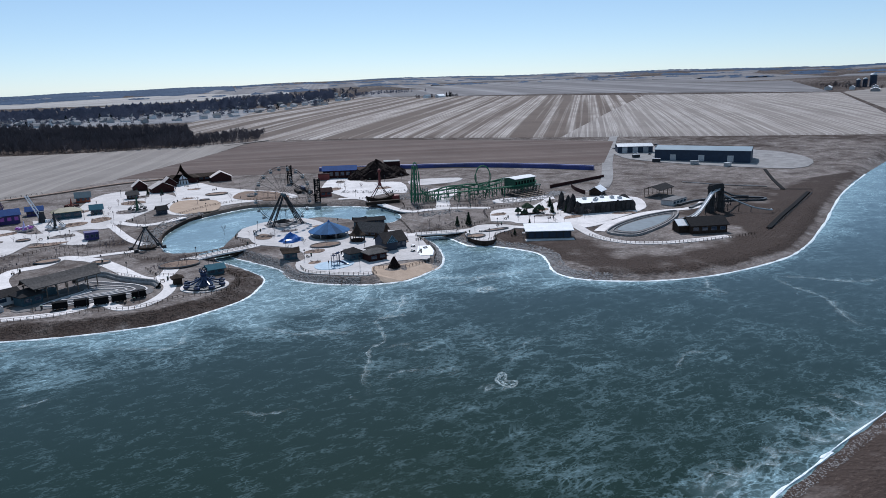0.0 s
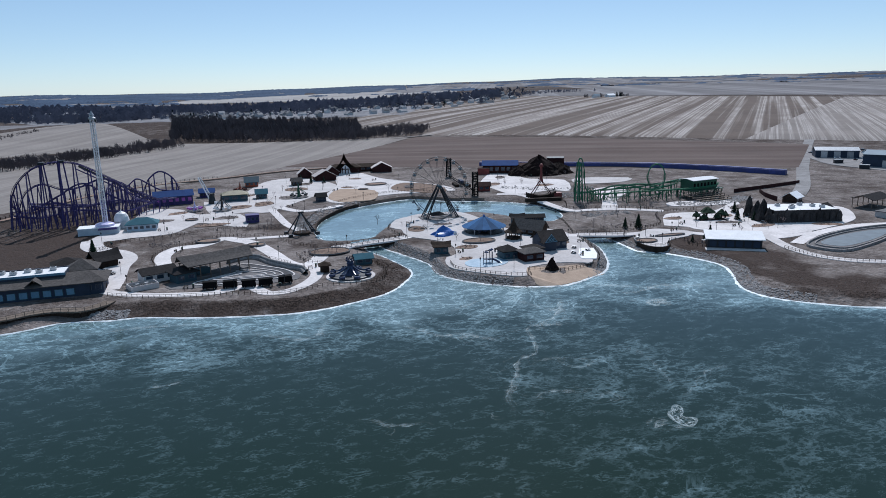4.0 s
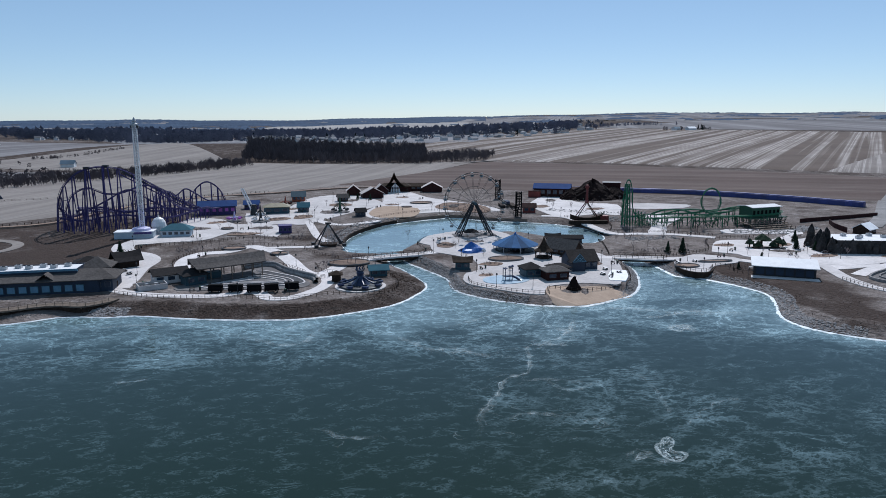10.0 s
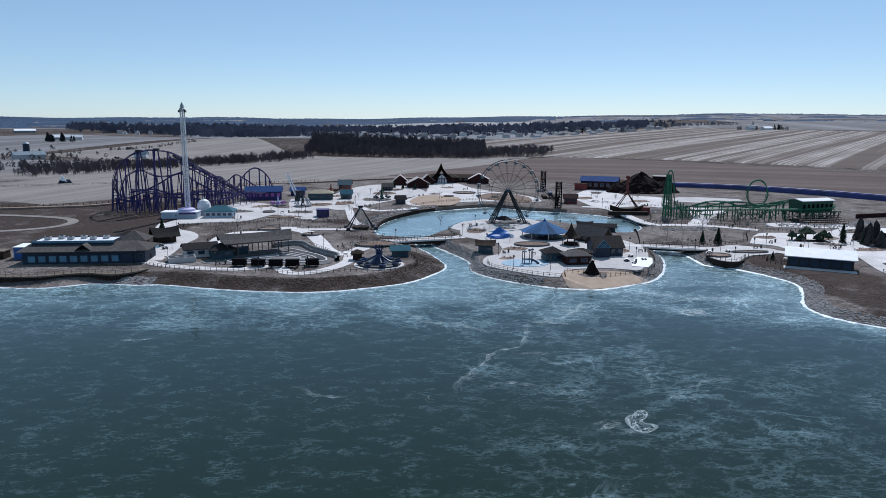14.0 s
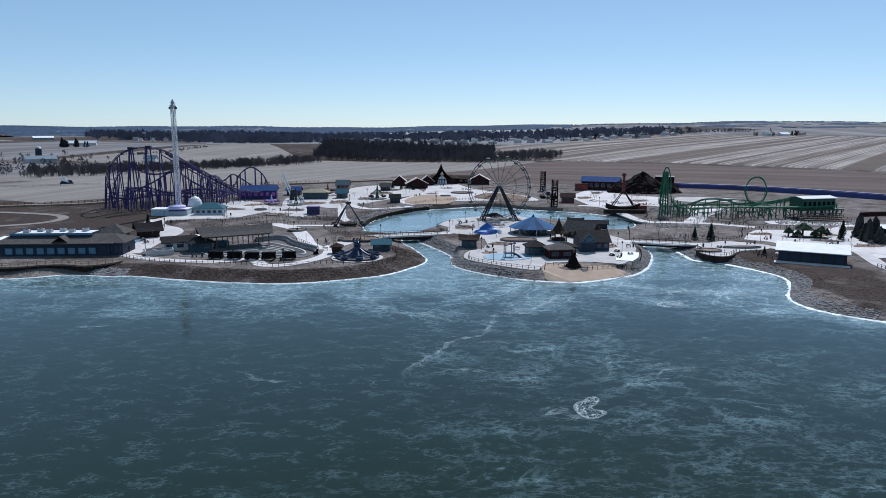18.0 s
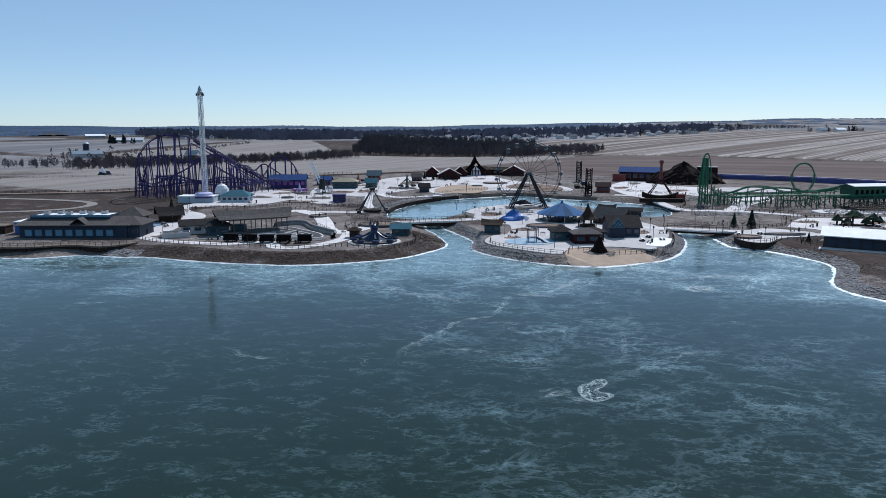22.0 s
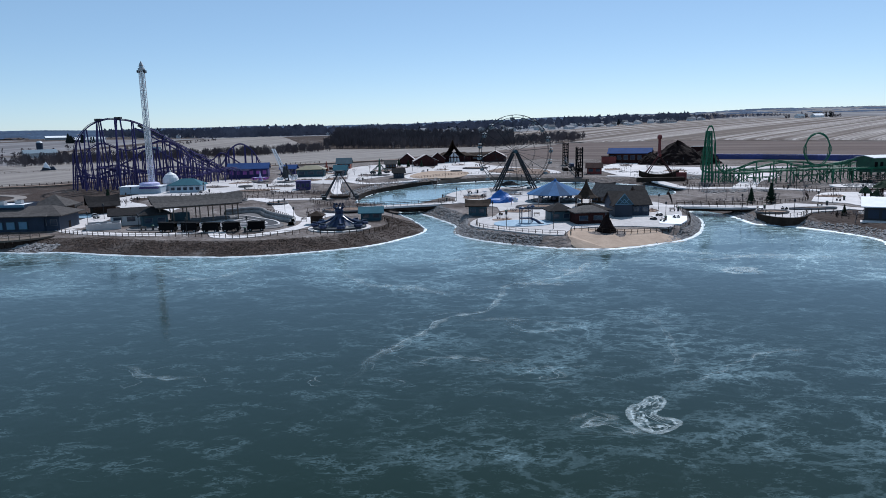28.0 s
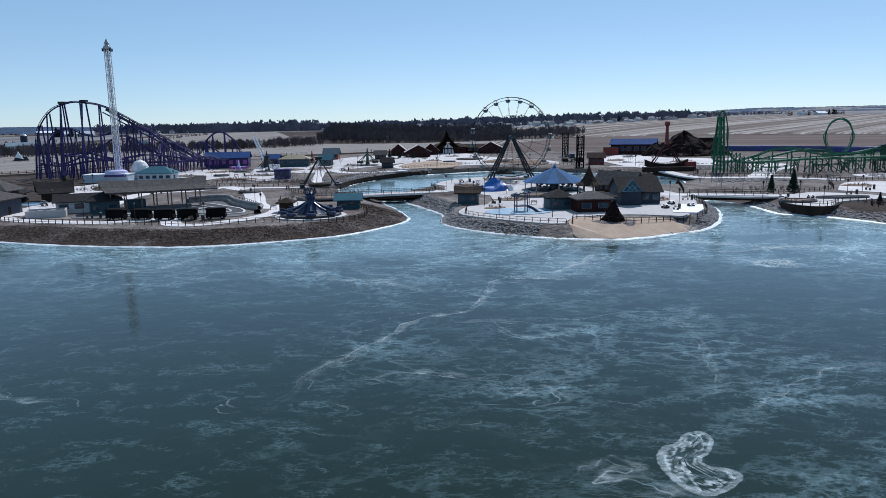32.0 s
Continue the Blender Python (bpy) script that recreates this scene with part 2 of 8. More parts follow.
M_GRASS = mat("dry_grass", (0.2, 0.15, 0.122), (0.1, 0.072, 0.058), 0.35, 0.95, 0, 0, 9)
M_ROCK = mat("grey_rock", (0.34, 0.32, 0.315), (0.16, 0.15, 0.152), 0.8, 0.9, 0, 0.6)
M_SNOW = mat("white_shore_ice", (0.72, 0.75, 0.77), (0.45, 0.52, 0.56), 0.7, 0.6, 0, 0.3)
M_WHITE = mat("white_paint", (0.72, 0.72, 0.74), (0.6, 0.6, 0.62), 0.4, 0.5)
M_ROOFW = mat("white_metal_roof", (0.74, 0.74, 0.76), (0.62, 0.62, 0.64), 0.3, 0.7, 0.0)
M_PALESH = mat("pale_shingles", (0.6, 0.54, 0.52), (0.42, 0.37, 0.36), 1.0, 0.9, 0, 0.2)
M_PURPLE = mat("purple_steel", (0.04, 0.029, 0.15), (0.026, 0.02, 0.095), 0.5, 0.7)
M_LAV = mat("lavender_steel", (0.55, 0.52, 0.75), (0.42, 0.4, 0.62), 0.5, 0.4)
M_GREEN = mat("green_steel", (0.016, 0.15, 0.075), (0.01, 0.085, 0.045), 0.5, 0.65)
M_DKGREEN = mat("dark_green_steel", (0.015, 0.09, 0.05), (0.01, 0.05, 0.03), 0.5, 0.6)
M_RED = mat("red_paint", (0.2, 0.028, 0.024), (0.11, 0.017, 0.015), 0.5, 0.6)
M_DKRED = mat("dark_red_boards", (0.055, 0.022, 0.022), (0.028, 0.012, 0.012), 0.5, 0.8, 0, 0.2)
M_BLUE = mat("blue_metal_roof", (0.02, 0.06, 0.19), (0.014, 0.04, 0.13), 0.3, 0.8)
M_CONE = mat("blue_panel_roof", (0.045, 0.12, 0.26), (0.03, 0.085, 0.19), 0.3, 0.8, 0.0, spread=0.4)
M_BLUEWALL = mat("blue_track_wall", (0.035, 0.05, 0.22), (0.02, 0.03, 0.13), 0.1, 0.5)
M_TEAL = mat("teal_wall", (0.026, 0.075, 0.105), (0.017, 0.05, 0.07), 0.4, 0.7)
M_NAVY = mat("navy_wall", (0.016, 0.03, 0.062), (0.01, 0.02, 0.04), 0.4, 0.7)
M_SHING = mat("grey_shingles", (0.11, 0.099, 0.095), (0.055, 0.05, 0.049), 1.2, 0.9, 0, 0.3)
M_DKSH = mat("dark_shingles", (0.032, 0.029, 0.03), (0.016, 0.015, 0.016), 1.2, 0.9, 0, 0.3)
M_BRSH = mat("brown_thatch", (0.055, 0.039, 0.031), (0.026, 0.019, 0.015), 1.0, 0.95, 0, 0.4)
M_WOOD = mat("weathered_wood", (0.21, 0.17, 0.14), (0.11, 0.085, 0.07), 1.0, 0.85, 0, 0.2)
M_DKWOOD = mat("dark_wood", (0.05, 0.035, 0.028), (0.025, 0.017, 0.014), 1.0, 0.85, 0, 0.2)
M_STEEL = mat("galvanised_steel", (0.45, 0.46, 0.48), (0.32, 0.33, 0.35), 0.8, 0.45, 0.6)
M_DKSTEEL = mat("dark_steel", (0.018, 0.021, 0.028), (0.011, 0.012, 0.016), 0.8, 0.5, 0.2)
M_DKBLUE = mat("dark_blue_fibreglass", (0.015, 0.03, 0.09), (0.01, 0.018, 0.05), 0.6, 0.35)
M_BRIGHTBLUE = mat("bright_blue_plastic", (0.02, 0.13, 0.45), (0.015, 0.08, 0.3), 0.6, 0.4)
M_POOL = mat("pale_blue_pool", (0.26, 0.37, 0.46), (0.13, 0.23, 0.33), 0.4, 0.4)
M_ROCKRED = mat("red_brown_artificial_rock", (0.02, 0.0115, 0.011), (0.009, 0.0055, 0.0052), 0.25, 0.9, 0, 0.8)
M_ROCKDK = mat("dark_artificial_rock", (0.06, 0.055, 0.055), (0.025, 0.023, 0.024), 0.25, 0.9, 0, 0.8)
M_BARK = mat("bare_bark", (0.26, 0.21, 0.205), (0.15, 0.122, 0.12), 0.05, 0.95, spread=0.25)
M_CONIFER = mat("spruce_needles", (0.03, 0.05, 0.03), (0.015, 0.026, 0.017), 0.6, 0.9, spread=0.25)
M_BLACK = mat("black_vinyl", (0.006, 0.006, 0.007), (0.004, 0.004, 0.005), 1.0, 0.85)
M_CABIN = mat("grey_blue_cabin", (0.16, 0.2, 0.23), (0.11, 0.14, 0.16), 0.8, 0.6)
M_RIM = mat("grey_teal_steel", (0.034, 0.042, 0.048), (0.022, 0.028, 0.032), 0.8, 0.9)
M_GLASS = mat("dark_window_glass", (0.03, 0.05, 0.08), (0.02, 0.035, 0.06), 0.5, 0.1)
M_PALEGLASS = mat("pale_blue_shutter", (0.12, 0.26, 0.38), (0.09, 0.2, 0.3), 0.5, 0.4)
M_PINK = mat("magenta_paint", (0.4, 0.1, 0.45), (0.28, 0.07, 0.33), 0.5, 0.5)
M_ORANGE = mat("orange_red_paint", (0.3, 0.06, 0.025), (0.2, 0.04, 0.018), 0.5, 0.5)
M_AQUA = mat("aqua_metal_roof", (0.05, 0.135, 0.175), (0.036, 0.1, 0.13), 0.5, 0.8)
M_YELLOW = mat("ochre_paint", (0.22, 0.19, 0.1), (0.14, 0.12, 0.065), 0.5, 0.6)
M_WINTRIM = mat("dull_window_trim", (0.12, 0.125, 0.14), (0.07, 0.075, 0.085), 0.8, 0.7)
M_PALEBLUE = mat("pale_blue_render", (0.5, 0.58, 0.66), (0.4, 0.47, 0.55), 0.4, 0.7)
M_HOUSE = mat("house_siding", (0.55, 0.54, 0.55), (0.36, 0.355, 0.37), 0.02, 0.8, spread=0.45)
M_HROOF = mat("house_roof", (0.24, 0.235, 0.245), (0.15, 0.147, 0.155), 0.02, 0.9, spread=0.5)
M_STUBBLE = stripes_mat("stubble_field", (0.135, 0.106, 0.092), (0.44, 0.4, 0.378), 40, 13, 0.012, 0.8)
M_ROWS = stripes_mat("row_field", (0.235, 0.205, 0.19), (0.41, 0.375, 0.357), 40, 3.4, 0.012, 0.85)
M_FIELD = stripes_mat("mown_field", (0.225, 0.2, 0.187), (0.31, 0.28, 0.26), 20, 8, 0.01, 0.6)
M_DIRT = stripes_mat("brown_plough", (0.112, 0.082, 0.074), (0.22, 0.185, 0.17), 113, 16, 0.012, 0.4)
M_FIELD2 = stripes_mat("far_field", (0.16, 0.15, 0.155), (0.26, 0.25, 0.258), 20, 60, 0.003)
M_PALEFIELD = stripes_mat("pale_far_field", (0.3, 0.28, 0.27), (0.46, 0.44, 0.43), 80, 45, 0.004)
M_LOTS = mat("town_lots", (0.26, 0.255, 0.27), (0.12, 0.118, 0.13), 0.03, 0.95, 0, 0, 5, 0)
# distance haze painted into the wood's base colour as blue
M_FARWOOD = mat("far_hazed_wood", (0.05, 0.078, 0.13), (0.03, 0.05, 0.088), 0.004, 0.95, spread=0.1)
M_WINTERWOOD = mat("bare_winter_wood", (0.14, 0.118, 0.125), (0.075, 0.064, 0.07), 0.02, 0.95, spread=0.2)
# bluish lift of distance haze is painted into this base colour
M_TOWNWOOD = mat("hazed_town_trees", (0.17, 0.175, 0.225), (0.085, 0.09, 0.125), 0.02, 0.95, spread=0.2)
M_PINE = mat("dark_pine", (0.024, 0.032, 0.034), (0.012, 0.017, 0.019), 0.05, 0.95, spread=0.2)
M_BASIN = mat("grey_basin", (0.14, 0.175, 0.2), (0.09, 0.11, 0.13), 0.3, 0.5)
M_WAREROOF = mat("blue_grey_metal_roof", (0.13, 0.19, 0.24), (0.1, 0.145, 0.19), 0.1, 0.6)
M_GREYSH = mat("weathered_shingles", (0.042, 0.036, 0.035), (0.02, 0.018, 0.018), 1.2, 0.9, 0, 0.3)


# ---------------- mesh building ----------------
class Build:
    """Collects faces; make() turns them into one mesh object."""

    def __init__(self):
        self.v, self.f = [], []

    def add(self, verts, faces):
        k = len(self.v)
        self.v += [tuple(p) for p in verts]
        self.f += [tuple(i + k for i in q) for q in faces]
        return self

    def box(self, x, y, z, sx, sy, sz, rz=0.0, taper=1.0):
        """z is the underside; taper scales the top."""
        c, s = math.cos(radians(rz)), math.sin(radians(rz))
        vs = []
        for k, tz in ((1.0, z), (taper, z + sz)):
            for a, b in ((-1, -1), (1, -1), (1, 1), (-1, 1)):
                px, py = a * sx / 2 * k, b * sy / 2 * k
                vs.append((x + px * c - py * s, y + px * s + py * c, tz))
        return self.add(vs, [(3, 2, 1, 0), (4, 5, 6, 7), (0, 1, 5, 4), (1, 2, 6, 5), (2, 3, 7, 6), (3, 0, 4, 7)])

    def beam(self, p, q, r, n=6, r2=None):
        p, q = Vector(p), Vector(q)
        d = (q - p).normalized()
        u = d.orthogonal().normalized()
        w = d.cross(u)
        r2 = r if r2 is None else r2
        vs = []
        for o, rr in ((p, r), (q, r2)):
            vs += [o + (u * math.cos(2 * math.pi * i / n) + w * math.sin(2 * math.pi * i / n)) * rr for i in range(n)]
        return self.add(vs, [(i, (i + 1) % n, n + (i + 1) % n, n + i) for i in range(n)] + [tuple(range(n))[::-1], tuple(range(n, 2 * n))])

    def tube(self, pts, r, n=6, closed=False):
        pts = [Vector(p) for p in pts]
        m, vs, fs = len(pts), [], []
        for i, p in enumerate(pts):
            a, b = pts[(i - 1) % m if closed else max(i - 1, 0)], pts[(i + 1) % m if closed else min(i + 1, m - 1)]
            d = (b - a).normalized()
            side = d.cross(Vector((0, 0, 1)))
            side = side.normalized() if side.length > 0.05 else Vector((1, 0, 0))
            up = side.cross(d)
            vs += [p + (side * math.cos(2 * math.pi * k / n) + up * math.sin(2 * math.pi * k / n)) * r for k in range(n)]
        for i in range(m if closed else m - 1):
            j = (i + 1) % m
            fs += [(i * n + k, i * n + (k + 1) % n, j * n + (k + 1) % n, j * n + k) for k in range(n)]
        return self.add(vs, fs)

    def lathe(self, prof, n=16, x=0.0, y=0.0, z=0.0):
        vs = [(x + r * math.cos(2 * math.pi * i / n), y + r * math.sin(2 * math.pi * i / n), z + h) for r, h in prof for i in range(n)]
        fs = [(k * n + i, k * n + (i + 1) % n, (k + 1) * n + (i + 1) % n, (k + 1) * n + i) for k in range(len(prof) - 1) for i in range(n)]
        return self.add(vs, fs + [tuple(range(n))[::-1], tuple(range((len(prof) - 1) * n, len(prof) * n))])

    def gable(self, w, d, z, h, over=0.5, th=0.22, x=0.0, y=0.0):
        """Two thick roof slopes, ridge along local x."""
        W, D = w / 2 + over, d / 2 + over
        for s in (-1, 1):
            lo = z - h * over / (d / 2)
            vs = [(x - W, y + s * D, lo), (x + W, y + s * D, lo), (x + W, y, z + h), (x - W, y, z + h)]
            vs += [(a, b, c + th) for a, b, c in vs]
            self.add(vs, [(0, 1, 2, 3), (7, 6, 5, 4), (0, 4, 5, 1), (1, 5, 6, 2), (2, 6, 7, 3), (3, 7, 4, 0)])
        return self

    def hip(self, w, d, z, h, over=0.6, th=0.25, ridge=None, x=0.0, y=0.0):
        W, D = w / 2 + over, d / 2 + over
        r = max(W - D, 0.05) if ridge is None else max(ridge / 2, 0.05)
        vs = [(x - W, y - D, z), (x + W, y - D, z), (x + W, y + D, z), (x - W, y + D, z)]
        vs += [(a, b, z + th) for a, b, _ in vs] + [(x - r, y, z + h), (x + r, y, z + h)]
        return self.add(vs, [(3, 2, 1, 0), (0, 1, 5, 4), (1, 2, 6, 5), (2, 3, 7, 6), (3, 0, 4, 7), (4, 5, 9, 8), (5, 6, 9), (6, 7, 8, 9), (7, 4, 8)])

    def walls(self, w, d, z, h, th=0.25, x=0.0, y=0.0, gab=0.0):
        """Four walls with thickness; gab lifts gable ends at local +-x."""
        W, D, t = w / 2, d / 2, th
        for s in (-1, 1):
            self.box(x, y + s * (D - t / 2), z, w, t, h)
            self.box(x + s * (W - t / 2), y, z, t, d - 2 * t, h)
            if gab:
                xa, xb = x + s * W, x + s * (W - t)
                self.add([(xa, y - D, z + h), (xa, y + D, z + h), (xa, y, z + h + gab), (xb, y - D, z + h), (xb, y + D, z + h), (xb, y, z + h + gab)],
                         [(0, 1, 2), (5, 4, 3), (0, 3, 4, 1), (1, 4, 5, 2), (2, 5, 3, 0)])
        return self

    def make(self, name, material, parent=None, label="", m=None, smooth=False):
        me = bpy.data.meshes.new(name)
        me.from_pydata(self.v, [], self.f)
        me.materials.append(material)
        if smooth:
            me.polygons.foreach_set("use_smooth", [True] * len(me.polygons))
        me.update()
        ob = new(name, me)
        if parent:
            ob.parent = parent
        if m is not None:
            ob.matrix_basis = m
        return tagged(ob, label)


def share(name, like, parent, m, label=""):
    """Another piece on the mesh of like."""
    ob = new(name, like.data)
    ob.parent, ob.matrix_basis = parent, m
    return tagged(ob, label)


def spline(pts, per=6, closed=False):
    """Catmull-Rom through the points."""
    P = [Vector(p).to_3d() if len(p) == 2 else Vector(p) for p in pts]
    m, out = len(P), []
    for i in range(m if closed else m - 1):
        a, b, c, d = (P[(i + k) % m] if closed else P[min(max(i + k, 0), m - 1)] for k in (-1, 0, 1, 2))
        for k in range(per):
            t = k / per
            out.append(0.5 * (2 * b + (c - a) * t + (2 * a - 5 * b + 4 * c - d) * t * t + (3 * b - a - 3 * c + d) * t ** 3))
    if not closed:
        out.append(P[-1])
    return out


# ---------------- lake outline ----------------
WEST_SHORE = [(-900, 120), (-420, 60), (-300, 38), (-230, 22), (-189, 12), (-172, 4), (-158, 3), (-146, 8), (-132, 6), (-123, 6), (-109, 1), (-94, -3), (-77, -5), (-64, -2), (-55, 2), (-46, 8), (-39, 18), (-34, 30), (-35, 41), (-39, 56), (-43, 68), (-44, 77)]
POND = [(-60, 90), (-62, 104), (-60, 118), (-55, 135), (-43, 158), (-28, 171), (-18, 177), (-5, 183), (5, 182), (20, 169), (39, 160), (55, 147), (63, 128), (62, 108), (55, 97), (46, 94), (36, 112), (22, 128), (0, 124), (-12, 120), (-22, 119), (-27, 110), (-34, 96), (-38, 88), (-48, 85)]
POND_Z = 1.8
ISLAND = [(-37, 77), (-36, 70), (-30, 55), (-25, 40), (-25, 23), (-17, 10), (-6, 1), (0, -2), (11, -4), (23, 1), (32, 7), (40, 20), (46, 35), (49, 46), (51, 60), (55, 66)]
EAST_SHORE = [(60, 54), (60, 43), (60, 31), (67, 25), (73, 15), (76, 6), (76, -2), (72, -11), (66, -22), (64, -30), (66, -38), (74, -47), (90, -57), (113, -63), (147, -62), (175, -54), (224, -30), (308, 15), (400, 56), (600, 130), (950, 230)]
SOUTH_SHORE = [(950, 0), (500, -85), (300, -120), (50, -158), (27, -162), (2, -167), (-12, -178), (-28, -200), (-45, -240), (-70, -320), (-120, -520), (-900, -560)]
LAKE = [(p.x, p.y) for p in spline(WEST_SHORE + ISLAND + EAST_SHORE, 4)] + SOUTH_SHORE
POND_RIM = [(p.x, p.y) for p in spline(POND, 4, True)]


def shore_distance(x, y, outline=LAKE):
    """Distance to an outline, negative over the water."""
    x, y = np.asarray(x, float), np.asarray(y, float)
    best, inside = np.full(x.shape, 1e18), np.zeros(x.shape, bool)
    for (ax, ay), (bx, by) in zip(outline, outline[1:] + outline[:1]):
        dx, dy = bx - ax, by - ay
        t = np.clip(((x - ax) * dx + (y - ay) * dy) / (dx * dx + dy * dy + 1e-9), 0, 1)
        best = np.minimum(best, (x - ax - t * dx) ** 2 + (y - ay - t * dy) ** 2)
        if ay != by:
            inside ^= ((ay > y) != (by > y)) & (x < (bx - ax) * (y - ay) / (by - ay) + ax)
    d = np.sqrt(best)
    return np.where(inside, -d, d)


def smooth(a, b, v):
    t = np.clip((v - a) / (b - a), 0, 1)
    return t * t * (3 - 2 * t)


def plain(x, y):
    """Height of the land away from the water's edge: the park's gentle slope, low farmland with a rise to the east, a swell under the town and a far ridge."""
    x, y = np.asarray(x, float), np.asarray(y, float)
    r = np.hypot(x + 30, y + 150)
    az = np.degrees(np.arctan2(x + 30, y + 150))
    z = 2.2 + 0.015 * np.clip(y - 40, 0, 300)
    east = smooth(-6, 26, az) * smooth(-20, 60, y)
    z = z + east * (0.021 * np.clip(r - 480, 0, 1150) + 0.012 * np.clip(r - 1630, 0, 3500))
    rise = 13 * smooth(830, 1180, r) * (1 - 0.6 * smooth(1900, 3200, r)) - 4 * smooth(480, 760, r)
    z = z + (1 - east) * smooth(-300, 300, y) * rise
    z = z + smooth(2700, 4600, r) * smooth(0, 900, y) * (37 - 20 * east + 3 * np.sin(az * 0.31) + 2 * np.sin(az * 0.83 + 1))
    roll = np.sin(x / 410 + 1.3) * np.cos(y / 530 - 0.6) + 0.6 * np.sin(x / 190 - y / 260)
    return z + 2.2 * roll * smooth(500, 1200, r)


def land(x, y):
    """Height of the ground everywhere, with banks and lake bed."""
    d = shore_distance(x, y)
    x, y = np.asarray(x, float), np.asarray(y, float)
    isl = (x > -32) & (x < 52) & (y > -8) & (y < 90)
    sand = (x > 2) & (x < 36) & (y < 14)
    wide = np.where(sand, 13.0, np.where(isl, 4.0, np.where(x > 55, 9.0, 10.0)))
    k = np.clip(d / wide, 0, 1)
    z = np.where(d > 0, plain(x, y) * (0.25 * k + 0.75 * k * k * (3 - 2 * k)), -1.6 * smooth(0, 5, -d))
    p = shore_distance(x, y, POND_RIM)
    q = np.clip(p / 5, 0, 1)
    bank = POND_Z + (np.maximum(z, POND_Z) - POND_Z) * (0.3 * q + 0.7 * q * q * (3 - 2 * q))
    return np.where(p > 5, z, np.where(p > 0, np.where(z > 1.5, bank, z), POND_Z - 1.4 * smooth(0, 4, -p)))


def gz(x, y):
    return float(plain(x, y))


# ---------------- ground, ice ----------------
def axis(lo, hi, step, out_lo, out_hi, grow):
    mid = list(np.arange(lo, hi + 0.1, step))
    a, s = [], step
    p = mid[0]
    while p > out_lo:
        s *= grow
        p -= s
        a.append(max(p, out_lo))
    b, s, p = [], step, mid[-1]
    while p < out_hi:
        s *= grow
        p += s
        b.append(min(p, out_hi))
    return np.array(a[::-1] + mid + b)


gx, gy = axis(-230, 240, 2.0, -5400, 5400, 1.06), np.concatenate([axis(-210, -140, 2.5, -900, -130, 1.3)[:-1], axis(-80, 220, 2.0, -128, 5400, 1.05)])
XX, YY = np.meshgrid(gx, gy)
ZZ = land(XX, YY)
near = (XX > -260) & (XX < 320) & (YY > -80) & (YY < 330)
ZZ = ZZ + np.where(near & (ZZ > 0.2), 0.05 * np.sin(XX * 0.9) * np.cos(YY * 0.7), 0) * np.clip(shore_distance(XX, YY) / 4, 0, 1) * (shore_distance(XX, YY) < 9)
nx = len(gx)
gv = np.stack([XX.ravel(), YY.ravel(), ZZ.ravel()], 1).tolist()
gf = [(j * nx + i, j * nx + i + 1, (j + 1) * nx + i + 1, (j + 1) * nx + i) for j in range(len(gy) - 1) for i in range(nx - 1)]


def level(x, y):
    """Height of the ground sheet at one point."""
    i = min(max(int(np.searchsorted(gx, x)) - 1, 0), len(gx) - 2)
    j = min(max(int(np.searchsorted(gy, y)) - 1, 0), len(gy) - 2)
    u, v = (x - gx[i]) / (gx[i + 1] - gx[i]), (y - gy[j]) / (gy[j + 1] - gy[j])
    return float((ZZ[j, i] * (1 - u) + ZZ[j, i + 1] * u) * (1 - v) + (ZZ[j + 1, i] * (1 - u) + ZZ[j + 1, i + 1] * u) * v)


g = Build()
g.v, g.f = gv, gf
shore_d = shore_distance(XX, YY)
low = np.array([[noise.noise(Vector((float(x) / 60, float(y) / 60, 2))) for x in gx] for y in gy])
far = np.array([[noise.noise(Vector((float(x) / 420, float(y) / 170, 6))) for x in gx] for y in gy])
mid = np.array([[noise.noise(Vector((float(x) / 17, float(y) / 14, 7))) for x in gx] for y in gy])
earth = 0.1 + 0.5 * np.clip(low, -0.3, 1) + 0.55 * np.clip(mid, -0.2, 1)
earth += 0.85 * ((XX > -136) & (XX < -30) & (YY < 52)) * smooth(11.5, 9.0, shore_d)
earth += 1.1 * ((XX > 74) & (YY < 60)) * smooth(34, 22, shore_d) * smooth(3.5, 6, shore_d)
earth += 0.9 * smooth(-120, -150, YY)
earth += 1.3 * smooth(46, 20, np.hypot(XX - 206, (YY - 2) * 1.2)) + 0.4 * smooth(90, 30, np.hypot(XX - 255, YY - 55))
earth += 0.55 * smooth(60, 25, np.hypot(XX + 150, YY - 96)) + 0.6 * smooth(24, 12, np.hypot(XX + 66, YY - 126))
earth += 1.0 * smooth(-136, -160, XX) * smooth(40, 70, YY) * smooth(215, 170, YY)
earth += (0.8 + 0.7 * far) * smooth(420, 800, np.hypot(XX + 30, YY + 150))
ground = tagged(g.make("ground", M_SOIL, smooth=True), "winter-brown bare soil and dry grass round the frozen lake", "ground", kind="structure")
ground.data.attributes.new("earth", "FLOAT", "POINT").data.foreach_set("value", np.clip(earth, 0, 1.5).ravel())

